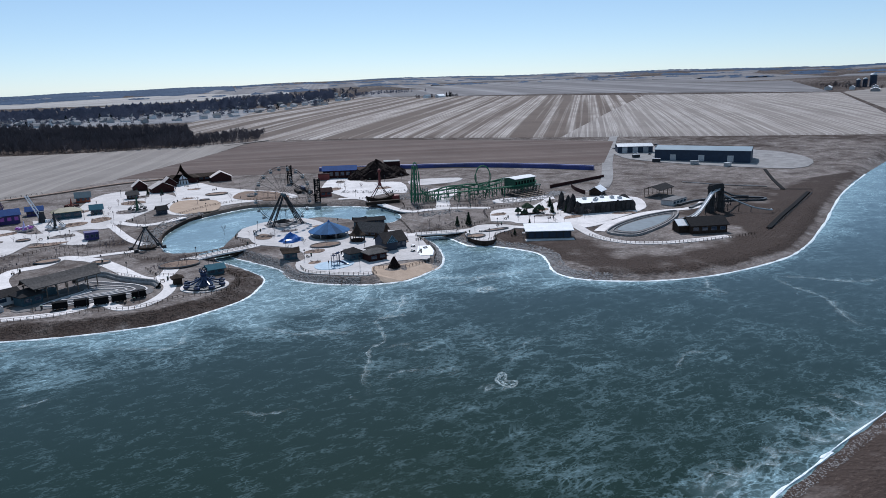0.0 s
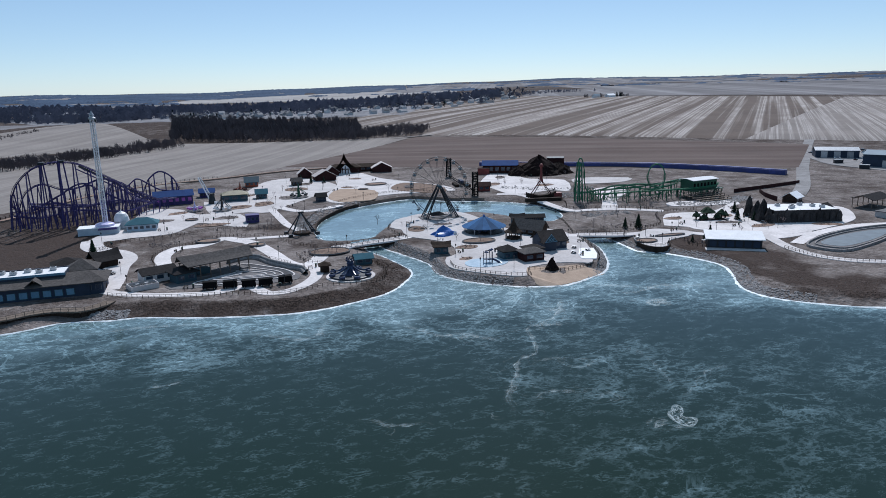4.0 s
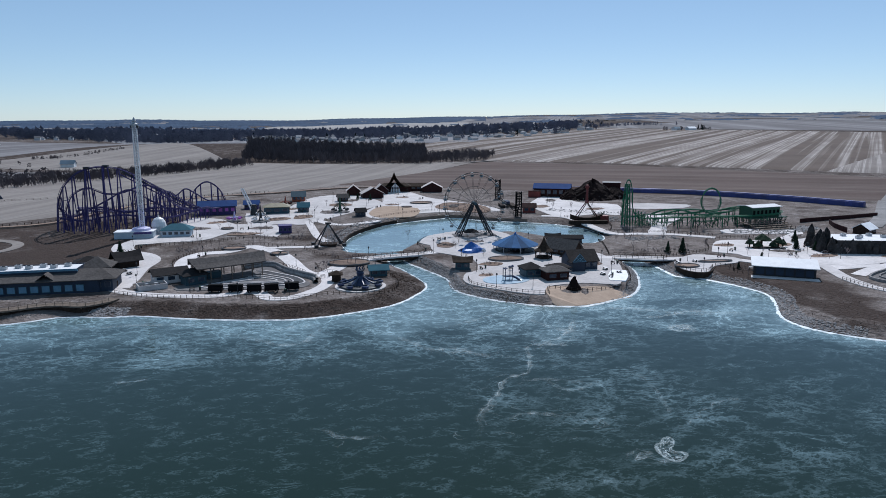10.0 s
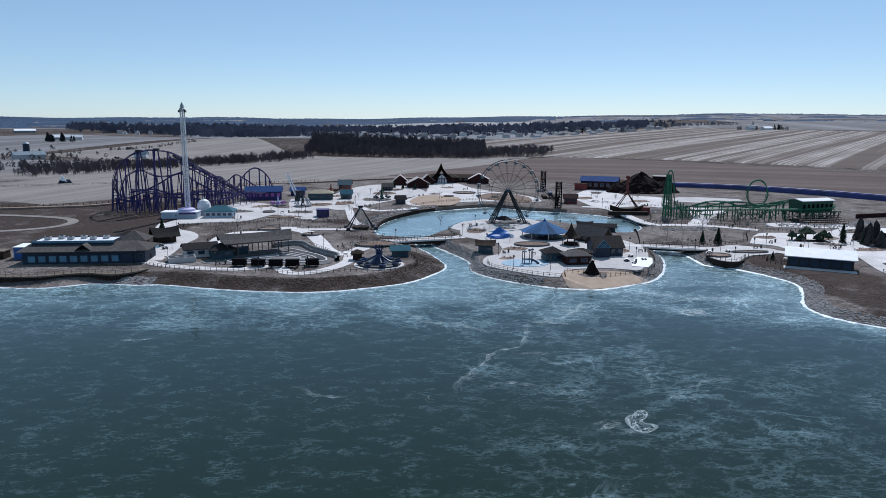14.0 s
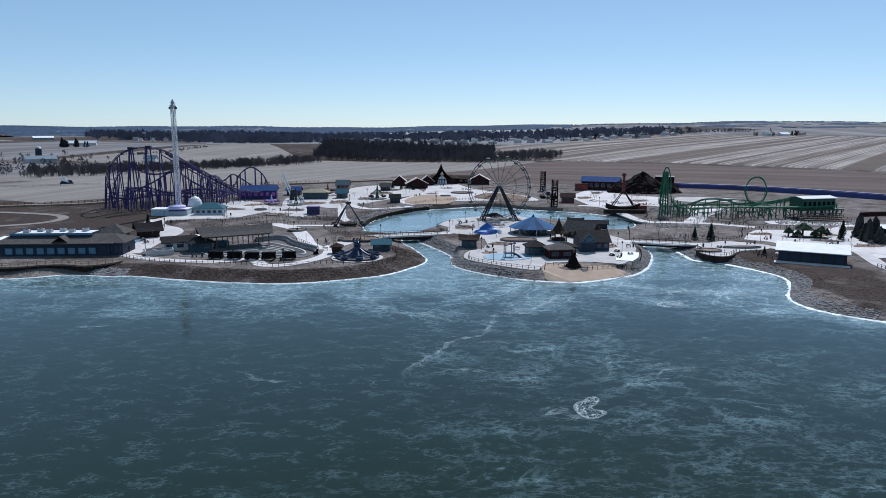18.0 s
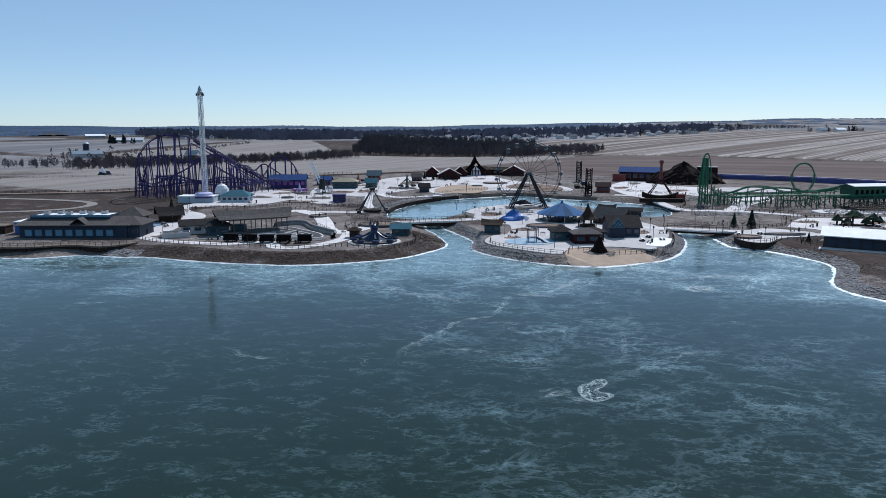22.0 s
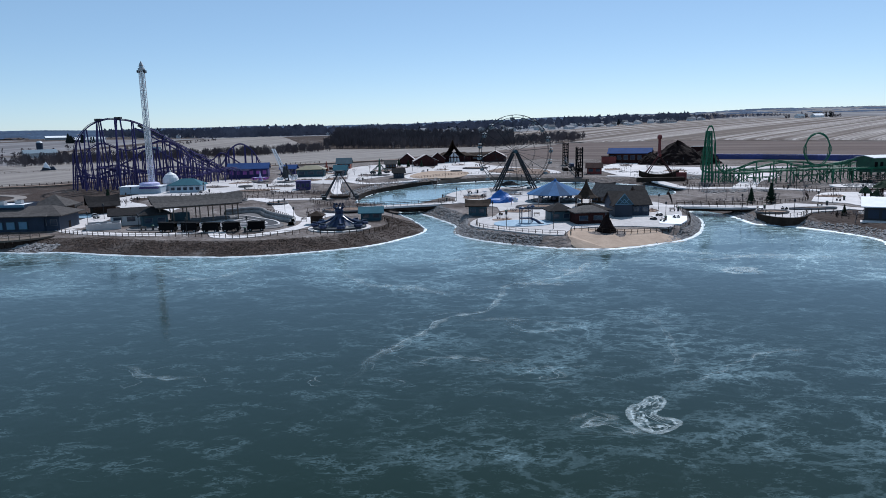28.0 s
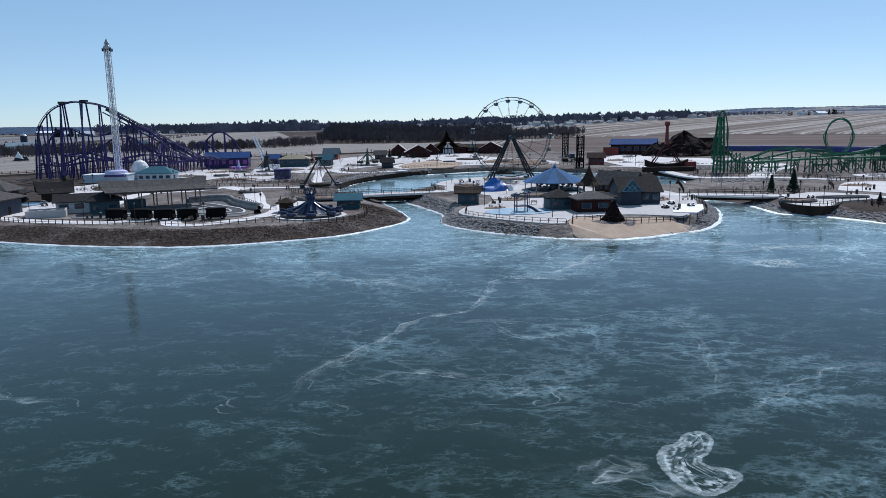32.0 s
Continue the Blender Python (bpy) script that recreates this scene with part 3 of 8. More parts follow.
SEAMS = (
    ([(3, -22), (-6, -38), (-16, -39), (-19, -49), (-22, -58), (-28, -61), (-31, -68), (-35, -75), (-38, -80), (-40, -90)], 0.24),
    ([(-20, -61), (-16, -70), (-9, -66)], 0.15), ([(-16, -39), (-11, -39), (-6, -40)], 0.3),
    ([(-54, -19), (-48, -29), (-42, -38), (-36, -38), (-32, -42), (-27, -45)], 0.26), ([(-96, -15), (-82, -27), (-75, -28), (-72, -20), (-69, -12)], 0.35),
    ([(23, -16), (30, -19), (42, -15), (57, -22)], 0.45), ([(1, -60), (3, -68), (1, -81), (-1, -87)], 0.1),
    ([(-2, -91), (4, -87), (12, -81), (19, -80)], 0.13), ([(84, -56), (104, -62), (96, -72), (95, -80), (86, -66)], 0.4),
    ([(125, -75), (134, -83), (143, -95), (154, -99)], 0.45), ([(125, -75), (120, -88), (118, -100), (108, -113), (101, -123)], 0.4),
    ([(28, -149), (30, -155), (31, -158), (39, -159), (47, -158), (57, -155)], 0.4), ([(40, -147), (44, -150), (42, -155), (46, -155)], 0.35),
    ([(50, -144), (53, -148), (53, -153), (59, -154)], 0.35), ([(-6, -159), (2, -155), (5, -158), (-2, -160), (-6, -161)], 0.4),
    ([(8, -153), (7, -158), (12, -158), (16, -159), (18, -155), (22, -158), (28, -159)], 0.4),
    ([(8, -8), (25, -9), (40, -18), (63, -18)], 0.4), ([(-14, -6), (-4, -27), (3, -20)], 0.25),
    ([(-150, -8), (-120, -4), (-95, -10)], 0.3), ([(28, -27), (30, -30), (32, -34), (31, -29), (28, -31)], 0.5),
    ([(-85, -16), (-77, -13), (-70, -11)], 0.25), ([(-33, -19), (-26, -14), (-15, -6)], 0.28), ([(-14, -39), (-4, -31), (4, -16)], 0.26),
    ([(-25, -63), (-18, -63), (-8, -68)], 0.14), ([(-40, -41), (-34, -41), (-28, -47)], 0.22), ([(-116, -50), (-111, -50), (-107, -48)], 0.2), ([(-71, -80), (-65, -85), (-58, -86)], 0.18),
    ([(-32, -82), (-29, -80), (-25, -81), (-22, -83)], 0.18), ([(-19, -86), (-16, -85), (-15, -88), (-17, -89)], 0.2), ([(33, -117), (43, -111), (51, -114)], 0.2),
)


def seam_distance(x, y):
    best = np.full(x.shape, 1e9)
    for line, _ in SEAMS:
        for (ax, ay), (bx, by) in zip(line, line[1:]):
            dx, dy = bx - ax, by - ay
            t = np.clip(((x - ax) * dx + (y - ay) * dy) / (dx * dx + dy * dy + 1e-9), 0, 1)
            best = np.minimum(best, np.hypot(x - ax - t * dx, y - ay - t * dy))
    return best


def sheet(name, xs, ys, z, material, cover, label):
    """Level ice with a frost value at every point."""
    X, Y = np.meshgrid(xs, ys)
    b, k = Build(), len(xs)
    b.v = np.stack([X.ravel(), Y.ravel(), np.full(X.size, z)], 1).tolist()
    b.f = [(j * k + i, j * k + i + 1, (j + 1) * k + i + 1, (j + 1) * k + i) for j in range(len(ys) - 1) for i in range(k - 1)]
    ob = tagged(b.make(name, material), label, "ice", kind="structure")
    rough = np.array([[noise.noise(Vector((float(x) / 14, float(y) / 11, 4))) + 0.6 * noise.noise(Vector((float(x) / 45, float(y) / 35, 9))) for x in xs] for y in ys])
    ob.data.attributes.new("frost", "FLOAT", "POINT").data.foreach_set("value", np.clip(cover(X, Y, rough), 0, 1.2).ravel())
    return ob


def lake_frost_sheen(x, y, rough):
    """Frost films gather near the banks and along the seams, with sky sheen painted in toward the north shore; the deep
    east side stays clear.
    """
    d = -shore_distance(x, y)
    f = 0.31 + 0.36 * rough + 0.55 * np.exp(-np.clip(d - 1, 0, 99) / 7) + 0.2 * np.exp(-seam_distance(x, y) / 4.0)
    # wide pale ramp to the north bank: milky ice plus painted sky reflection
    f += 0.4 * smooth(75, 8, d) * smooth(-75, -20, y)
    f += 0.5 * smooth(30, 8, np.hypot(x + 42, y - 2)) * smooth(34, 10, y)
    return f - 0.14 * smooth(20, 60, x) * smooth(-30, -60, y) - 0.4 * smooth(-25, -55, x) * smooth(-30, -60, y)


sheet("lake_ice", axis(-240, 330, 2.6, -950, 950, 1.4), axis(-205, 90, 2.6, -560, 240, 1.4), 0.0, M_ICE, lake_frost_sheen, "dark blue-green lake ice laced with white cracks")
sheet("pond_ice", np.arange(-70, 76, 2.5), np.arange(78, 196, 2.5), POND_Z, M_PONDICE, lambda x, y, r: 0.5 + 0.5 * r, "pale blue frosted ice on the raised pond, sky sheen in its colour")


def draped(name, poly, material, up, label, category, per=4, kind="structure", skirt=0.5, fn=None):
    """A smooth-edged flat area that follows the land; its rim drops into the ground."""
    fn = fn or (lambda x, y: float(plain(x, y)))
    rim = [(p.x, p.y) for p in spline(poly, per, True)]
    bm = bmesh.new()
    vs = [bm.verts.new((x, y, 0)) for x, y in rim]
    face = bm.faces.new(vs)
    bmesh.ops.triangulate(bm, faces=[face])
    long = [e for e in bm.edges if e.calc_length() > 14]
    for _ in range(3):
        if not long:
            break
        bmesh.ops.subdivide_edges(bm, edges=long, cuts=1)
        bmesh.ops.triangulate(bm, faces=bm.faces[:])
        long = [e for e in bm.edges if e.calc_length() > 14]
    for v in bm.verts:
        v.co.z = fn(v.co.x, v.co.y) + up
    edge = [e for e in bm.edges if e.is_boundary]
    ext = bmesh.ops.extrude_edge_only(bm, edges=edge)
    for v in ext["geom"]:
        if isinstance(v, bmesh.types.BMVert):
            v.co.z -= skirt
    bmesh.ops.recalc_face_normals(bm, faces=bm.faces[:])
    me = bpy.data.meshes.new(name)
    bm.to_mesh(me)
    bm.free()
    if sum(p.normal.z * p.area for p in me.polygons) < 0:
        me.flip_normals()
    me.materials.append(material)
    return tagged(new(name, me), label, category, kind=kind)


def ribbon(name, pts, width, material, up, label, category, per=6, fn=None, closed=False, kind="structure", deep=0.5):
    """A way of even width along a smooth line, with a real edge down to the ground."""
    fn = fn or (lambda x, y: float(plain(x, y)))
    line = spline(pts, per, closed)
    b, m = Build(), len(line)
    for i, p in enumerate(line):
        a, c = line[(i - 1) % m if closed else max(i - 1, 0)], line[(i + 1) % m if closed else min(i + 1, m - 1)]
        d = (c - a).to_2d().normalized()
        s = Vector((-d.y, d.x)) * width / 2
        l, r = (p.x + s.x, p.y + s.y), (p.x - s.x, p.y - s.y)
        zl, zr = fn(*l) + up, fn(*r) + up
        b.v += [(*l, zl - deep), (*l, zl), (*r, zr), (*r, zr - deep)]
    for i in range(m if closed else m - 1):
        j = (i + 1) % m
        b.f += [(4 * i + k, 4 * i + k + 1, 4 * j + k + 1, 4 * j + k) for k in range(3)]
    ob = b.make(name, material)
    ob.data.flip_normals() if sum(p.normal.z * p.area for p in ob.data.polygons) < 0 else None
    return tagged(ob, label, category, kind=kind)


# ---------------- paving, sand, fields ----------------
def paving(name, poly, up=0.1, material=None, label="pale concrete plaza between planted beds", category="pavement", per=3):
    return draped(name, poly, material or M_CONC, up, label, category, per)


for k, line in enumerate((
    [(-143, 40), (-136, 31), (-127, 25), (-116, 21), (-103, 19), (-92, 23), (-86, 13), (-79, 13), (-72, 21), (-68, 32), (-69, 44)],
    [(-121, 56), (-124, 76), (-120, 89), (-110, 92), (-102, 102), (-95, 96), (-89, 88), (-83, 71), (-78, 53), (-74, 46), (-70, 45), (-65, 54), (-62, 63), (-56, 68), (-44, 73), (-32, 76), (-24, 79)],
    [(-138, 34), (-138, 47), (-139, 64), (-138, 78), (-142, 88), (-150, 96), (-155, 105), (-157, 117)],
    [(-75, 172), (-66, 157), (-56, 156), (-42, 166)],
    [(-95, 98), (-83, 98), (-75, 98), (-67, 102), (-73, 122), (-77, 151), (-79, 168)],
    [(49, 169), (62, 159), (66, 112), (79, 107), (94, 103), (110, 92)],
    [(120, 13), (142, 26), (172, 33), (199, 29), (218, 38)],
    [(115, 63), (122, 41), (112, 6), (116, -13), (133, -23), (159, -28)],
)):
    ribbon("pavement_path", line, (4.5, 6.0, 9.0, 5, 4, 5, 5, 5)[k], M_CONC, 0.10 + 0.012 * k, "pale concrete park footpath", "pavement")
ribbon("pavement_path", [(37, 59), (49, 56), (60, 52), (71, 51), (87, 50), (93, 45), (100, 37)], 5, M_CONC, 0.21, "pale concrete footpath to the east side", "pavement")
paving("pavement_plaza", [(-159, 114), (-148, 114), (-141, 117), (-125, 120), (-117, 136), (-112, 141), (-92, 124), (-95, 159), (-116, 165), (-126, 183), (-142, 188), (-146, 171), (-147, 144), (-154, 133)], 0.16)
paving("pavement_plaza", [(-109, 160), (-102, 160), (-91, 162), (-81, 158), (-69, 176), (-49, 207), (-35, 232), (-43, 264), (-62, 282), (-80, 269), (-92, 229), (-103, 192), (-115, 203)], 0.14)
paving("pavement_plaza", [(-48, 199), (-35, 238), (-32, 285), (-14, 295), (-4, 262), (4, 248), (17, 229), (29, 211), (30, 190), (12, 191), (-5, 191), (-19, 187), (-28, 181), (-42, 172), (-48, 182)], 0.18)
paving("pavement_plaza", [(-21, 29), (-18, 39), (-13, 43), (-11, 63), (-24, 78), (-24, 93), (-28, 100), (-22, 116), (-14, 122), (-8, 126), (12, 126), (18, 105), (22, 80), (40, 72), (44, 58), (44, 49), (40, 34), (31, 14), (27, 14), (24, 15), (18, 17), (5, 14), (1, 4), (-5, 6), (-13, 13), (-20, 21)], 0.2, per=2)
paving("pavement_plaza", [(93, 65), (105, 83), (116, 85), (134, 84), (161, 104), (148, 80), (140, 60), (141, 55), (157, 54), (158, 48), (141, 28), (120, 23), (119, 30), (120, 34), (117, 41), (101, 49), (99, 56), (92, 61)], 0.15)
paving("pavement_plaza", [(54, 215), (78, 258), (87, 238), (90, 219), (109, 206), (94, 166), (84, 171), (72, 167), (57, 164), (53, 199)], 0.17)
paving("pavement_plaza", [(143, 70), (162, 84), (186, 82), (198, 70), (186, 50), (172, 40), (138, 29), (122, 32), (121, 47)], 0.19)
paving("coaster_pavement", [(84, 108), (92, 106), (104, 128), (124, 152), (123, 168), (107, 163), (95, 128)], 0.22, label="pale concrete apron below the green coaster")
paving("coaster_pavement", [(122, 101), (150, 97), (157, 106), (127, 112)], 0.22, label="pale concrete strip below the station ramps")
paving("coaster_pavement", [(111, 188), (140, 185), (152, 200), (119, 210)], 0.22, label="pale concrete yard behind the green coaster")
paving("pavement_terrace", [(64, 40), (68, 48), (80, 57), (90, 53), (95, 46), (89, 40), (78, 36), (70.5, 27), (66.6, 26.2), (64, 28.6), (63, 33)], 0.24, label="pale concrete lakeside terrace")
paving("kart_track_yard", [(-117, 28), (-116, 38), (-111, 45), (-104, 50), (-95, 58), (-90, 60), (-85, 51), (-87, 58), (-83, 47), (-77, 39), (-74, 32), (-75, 27), (-80, 25), (-87, 24), (-92, 26)], 0.16, M_GREYPAVE, "grey paved go-kart yard", "pavement")
paving("mulch_bed", [(-46, 192), (-36, 220), (-16, 208), (-21, 178), (-33, 174), (-41, 175)], 0.26, M_SAND, "tan mulch bed in the plaza", "ground")
paving("mulch_bed", [(-5, 213), (7, 232), (24, 217), (26, 195), (18, 185), (0, 199)], 0.26, M_MULCH, "brown mulch bed in the plaza", "ground")
paving("wading_pool", [(-149, 58), (-150, 65), (-145, 65), (-142, 57)], 0.2, M_POOL, "small pale blue wading pool", "pool")
draped("beach", [(2, -1.2), (5, 14), (15, 12), (24, 13), (29, 10), (31, 5), (21, 0.4), (10, -3.4)], M_SAND, 0.12, "tan sand beach at the tip of the island", "beach", 4, fn=lambda x, y: max(level(x, y), -0.1))


def polar(r, az):
    return -30 + r * math.sin(radians(az)), -150 + r * math.cos(radians(az))


def field(name, corners, material, up, label, n=24):
    """A farmland sheet between four corners, laid over the rolling land."""
    a, b, c, d = (Vector(p) for p in corners)
    q = Build()
    for j in range(n + 1):
        for i in range(n + 1):
            p = (a.lerp(b, i / n)).lerp(d.lerp(c, i / n), j / n)
            q.v.append((p.x, p.y, float(plain(p.x, p.y)) + up))
    q.f = [(j * (n + 1) + i, j * (n + 1) + i + 1, (j + 1) * (n + 1) + i + 1, (j + 1) * (n + 1) + i) for j in range(n) for i in range(n)]
    k, mid = n + 1, (a + b + c + d) / 4
    ring = [i for i in range(n)] + [j * k + n for j in range(n)] + [n * k + n - i for i in range(n)] + [(n - j) * k for j in range(n)]
    for i in ring:                                   # the rim slopes down into the ground
        p = Vector(q.v[i][:2])
        p += (p - mid).normalized() * 7
        q.v.append((p.x, p.y, float(plain(p.x, p.y)) - 0.5))
    e, o = len(ring), k * k
    q.f += [(ring[i], o + i, o + (i + 1) % e, ring[(i + 1) % e]) for i in range(e)]
    ob = q.make(name, material, smooth=True)
    ob.data.flip_normals() if sum(p.normal.z * p.area for p in ob.data.polygons) < 0 else None
    return tagged(ob, label, "field", kind="structure")


field("field_west", [(-245, 180), (-62, 352), (98, 604), (-172, 690)], M_FIELD, 0.5, "pale mown farm field behind the park")
field("field_edge", [(-340, 236), (-243, 182), (-170, 690), (-290, 430)], M_FIELD, 0.46, "pale mown farm field beside the hedge")
field("field_plough", [(-60, 350), (285, 200), (385, 300), (102, 592)], M_DIRT, 0.5, "dark brown ploughed ground behind the park")
field("field_stripes", [(100, 625), (372, 365), (1010, 900), (620, 1600)], M_STUBBLE, 0.9, "farm field striped with pale stubble", 40)
field("town_field", [(103, 630), (612, 1590), (150, 1060), (30, 830)], M_STUBBLE, 0.8, "striped stubble field below the town", 24)
field("town_lots", [polar(1250, -17), polar(1130, 10), polar(1480, 13), polar(1600, -19)], M_LOTS, 0.8, "pale lawns and streets between the houses", 24)
field("field_rows", [(373, 363), (640, 150), (1280, 640), (1011, 899)], M_ROWS, 0.9, "pale farm field in fine straight rows", 40)


# ---------------- shared builders for things ----------------
def thing(name, x, y, rz, label, category, group="", z=None):
    ob = new(name)
    ob.matrix_basis = pose(x, y, gz(x, y) if z is None else z, 0, 0, rz)
    return tagged(ob, label, category, group)


def fence(name, line, label, spacing=2.6, high=1.1, material=None, group="", fn=None, up=0.0, category="fence", post=0.07, per=5, rails=(0.5, 1.0)):
    """Posts one by one with two rails, along a smooth line."""
    material = material or M_DKWOOD
    fn = fn or (lambda x, y: max(level(x, y), 0.3))
    pts = spline(line, per)
    base = pts[0]
    ob = thing(name, base.x, base.y, 0, label, category, group, 0.0)
    run, nxt, spots = 0.0, 0.0, []
    for a, b in zip(pts, pts[1:]):
        d = (b - a).length
        while nxt <= run + d:
            p = a.lerp(b, (nxt - run) / max(d, 1e-6))
            spots.append(Vector((p.x - base.x, p.y - base.y, fn(p.x, p.y) + up)))
            nxt += spacing
        run += d
    first = None
    for p in spots:
        m = Matrix.Translation(p)
        if first is None:
            first = Build().box(0, 0, -0.3, post * 2, post * 2, high + 0.3).make("post", material, ob, m=m)
        else:
            share("post", first, ob, m)
    for r in rails:
        Build().tube([p + Vector((0, 0, high * r)) for p in spots], 0.045, 4).make("rail", material, ob)
    return ob


def swept(w, d, z, h, tip, over=0.8, th=0.25, n=8):
    """A thick gable roof, ridge along x, whose ridge ends sweep upward and whose slopes sag."""
    b = Build()
    W, D = w / 2 + over, d / 2 + over
    for t in (0, th):
        for i in range(n + 1):
            u = i / n * 2 - 1
            for v in (-1, -0.5, 0, 0.5, 1):
                a = abs(v)
                b.v.append((W * u * (1 + 0.12 * (1 - a)), D * v, z + t + (h + tip * u * u) * (1 - a) ** 1.35 + 0.1 * tip * u * u * a))
    k = 5 * (n + 1)
    for i in range(n):
        for j in range(4):
            p = i * 5 + j
            b.f += [(p, p + 1, p + 6, p + 5), (k + p + 5, k + p + 6, k + p + 1, k + p)]
        b.f += [(i * 5, i * 5 + 5, k + i * 5 + 5, k + i * 5), (i * 5 + 9, i * 5 + 4, k + i * 5 + 4, k + i * 5 + 9)]
    for j in range(4):
        b.f += [(j + 1, j, k + j, k + j + 1), (n * 5 + j, n * 5 + j + 1, k + n * 5 + j + 1, k + n * 5 + j)]
    return b


def hut(name, x, y, rz, w, d, h, roof, rh, wall, top, label, category="hut", group="", over=0.8, windows=0, door=True, pane=None, z=None, flags=()):
    """A small building: wall, roof, windows with frame and pane, door."""
    ob = thing(name, x, y, rz, label, category, group, z)
    Build().walls(w, d, -0.6, h + 0.6, gab=rh if roof == "gable" else 0).make("wall", wall, ob)
    if roof == "gable":
        Build().gable(w, d, h, rh, over).make("roof", top, ob)
    elif roof == "swept":
        swept(w, d, h, rh, rh * 0.22, over).make("roof", top, ob)
    elif roof == "hip":
        Build().hip(w, d, h, rh, over).make("roof", top, ob)
    elif roof == "pyramid":
        Build().hip(w, d, h, rh, over, ridge=0.1).make("roof", top, ob)
    else:
        Build().box(0, 0, h, w + 0.4, d + 0.4, 0.35).make("roof", top, ob)
    for i in range(windows):
        cx = -w / 2 + w * (i + 0.5) / windows
        win = Build().box(0, 0, 0, w / windows * 0.62, 0.16, h * 0.42).make("window", M_WINTRIM, ob, m=pose(cx, -d / 2 - 0.05, h * 0.35))
        Build().box(0, -0.08, 0.09, w / windows * 0.62 - 0.25, 0.06, h * 0.42 - 0.18).make("pane", pane or M_GLASS, win)
    if door:
        Build().box(0, 0, 0, 1.1, 0.14, 2.1).make("door", M_DKWOOD, ob, m=pose(w / 2 + 0.02, 0, 0, 0, 0, 90))
    return ob


def shelter(name, x, y, rz, w, d, h, rh, top, label, roof="gable", post=None, group="", cols=5, category="pavilion", over=0.8):
    """An open roof on posts."""
    ob = thing(name, x, y, rz, label, category, group)
    (Build().gable(w, d, h, rh, over) if roof == "gable" else swept(w, d, h, rh, 0.45, over) if roof == "swept" else Build().hip(w, d, h, rh, over)).make("roof", top, ob)
    first = None
    for s in (-1, 1):
        for i in range(cols):
            m = pose(-w / 2 + 0.4 + (w - 0.8) * i / (cols - 1), s * (d / 2 - 0.4), 0)
            if first is None:
                first = Build().box(0, 0, -0.4, 0.3, 0.3, h + 0.5).make("post", post or M_WOOD, ob, m=m)
            else:
                share("post", first, ob, m)
        Build().box(0, s * (d / 2 - 0.4), h - 0.35, w, 0.25, 0.35).make("beam", post or M_WOOD, ob)
    return ob


def crag(size, h, seed, n=40, m=16, rough=0.3, blunt=0.75):
    """A lumpy rock mound of heaped facets."""
    rnd = random.Random(seed)
    b = Build()
    off = Vector((rnd.uniform(0, 99), rnd.uniform(0, 99), rnd.uniform(0, 99)))
    for j in range(m + 1):
        t = j / m
        for i in range(n):
            a = 2 * math.pi * i / n
            r = (1 - t) ** blunt
            k = 1 + rough * noise.noise(Vector((math.cos(a) * 2, math.sin(a) * 2, t * 3)) + off) + rough * 0.5 * noise.noise(Vector((math.cos(a) * 7, math.sin(a) * 7, t * 9)) + off)
            zz = h * t * (1 + 0.35 * noise.noise(Vector((math.cos(a) * 1.5, math.sin(a) * 1.5, 7)) + off) * (1 - 0.4 * t))
            b.v.append((size[0] / 2 * r * k * math.cos(a), size[1] / 2 * r * k * math.sin(a), zz - 0.5))
    b.f = [(j * n + i, j * n + (i + 1) % n, (j + 1) * n + (i + 1) % n, (j + 1) * n + i) for j in range(m) for i in range(n)]
    return b


# ---------------- roller coasters ----------------
def coaster(name, ctrl, steel, label, column, spacing=5.0, gauge=0.6, per=10, skip=()):
    """Closed track: spine, two rails and cross ties, with a column or a pair of columns every few metres."""
    line = spline(ctrl, per, True)
    base = line[0]
    ob = thing(name, base.x, base.y, 0, label, "roller coaster", z=0.0)
    org = Vector((base.x, base.y, 0))
    loc = [p - org for p in line]
    m = len(loc)
    sides = []
    for i in range(m):
        d = (loc[(i + 1) % m] - loc[i - 1])
        s = Vector((d.y, -d.x, 0))
        sides.append(s.normalized() if s.length > 0.05 else (sides[-1] if sides else Vector((1, 0, 0))))
    Build().tube(loc, 0.27, 6, True).make("spine", steel, ob)
    for s in (-1, 1):
        Build().tube([p + q * gauge * s + Vector((0, 0, 0.45)) for p, q in zip(loc, sides)], 0.13, 5, True).make("rail", steel, ob)
    ties, run = Build(), 0.0
    for i in range(m):
        run += (loc[i] - loc[i - 1]).length
        if run > 1.1:
            run = 0
            ties.beam(loc[i] - sides[i] * gauge + Vector((0, 0, 0.4)), loc[i] + sides[i] * gauge + Vector((0, 0, 0.4)), 0.09, 4)
    tagged(ties.make("ties", steel, ob), kind="stuff")
    run = spacing
    for i in range(m):
        run += (loc[i] - loc[i - 1]).length
        p, g0 = loc[i], gz(line[i].x, line[i].y) - 0.5
        if run < (spacing if p.z - g0 < 17 else spacing * 1.9) or p.z - g0 < 1.5 or any(abs(line[i].x - a) < c and abs(line[i].y - b) < c for a, b, c in skip):
            continue
        run = 0
        high = p.z - g0
        if high > 11:
            for s in (-1, 1):
                foot = p + sides[i] * s * (0.9 + high * 0.07)
                Build().beam((foot.x, foot.y, g0), p + sides[i] * s * 0.7, 0.3, 7).make("column", column, ob)
            for f in (0.35, 0.7):
                z = g0 + high * f
                w = 0.9 + high * 0.07 * (1 - f)
                Build().beam((p.x - sides[i].x * w, p.y - sides[i].y * w, z), (p.x + sides[i].x * w, p.y + sides[i].y * w, z), 0.14, 5).make("brace", column, ob)
        else:
            Build().beam((p.x, p.y, g0), p, 0.26, 7).make("column", column, ob)
    return ob


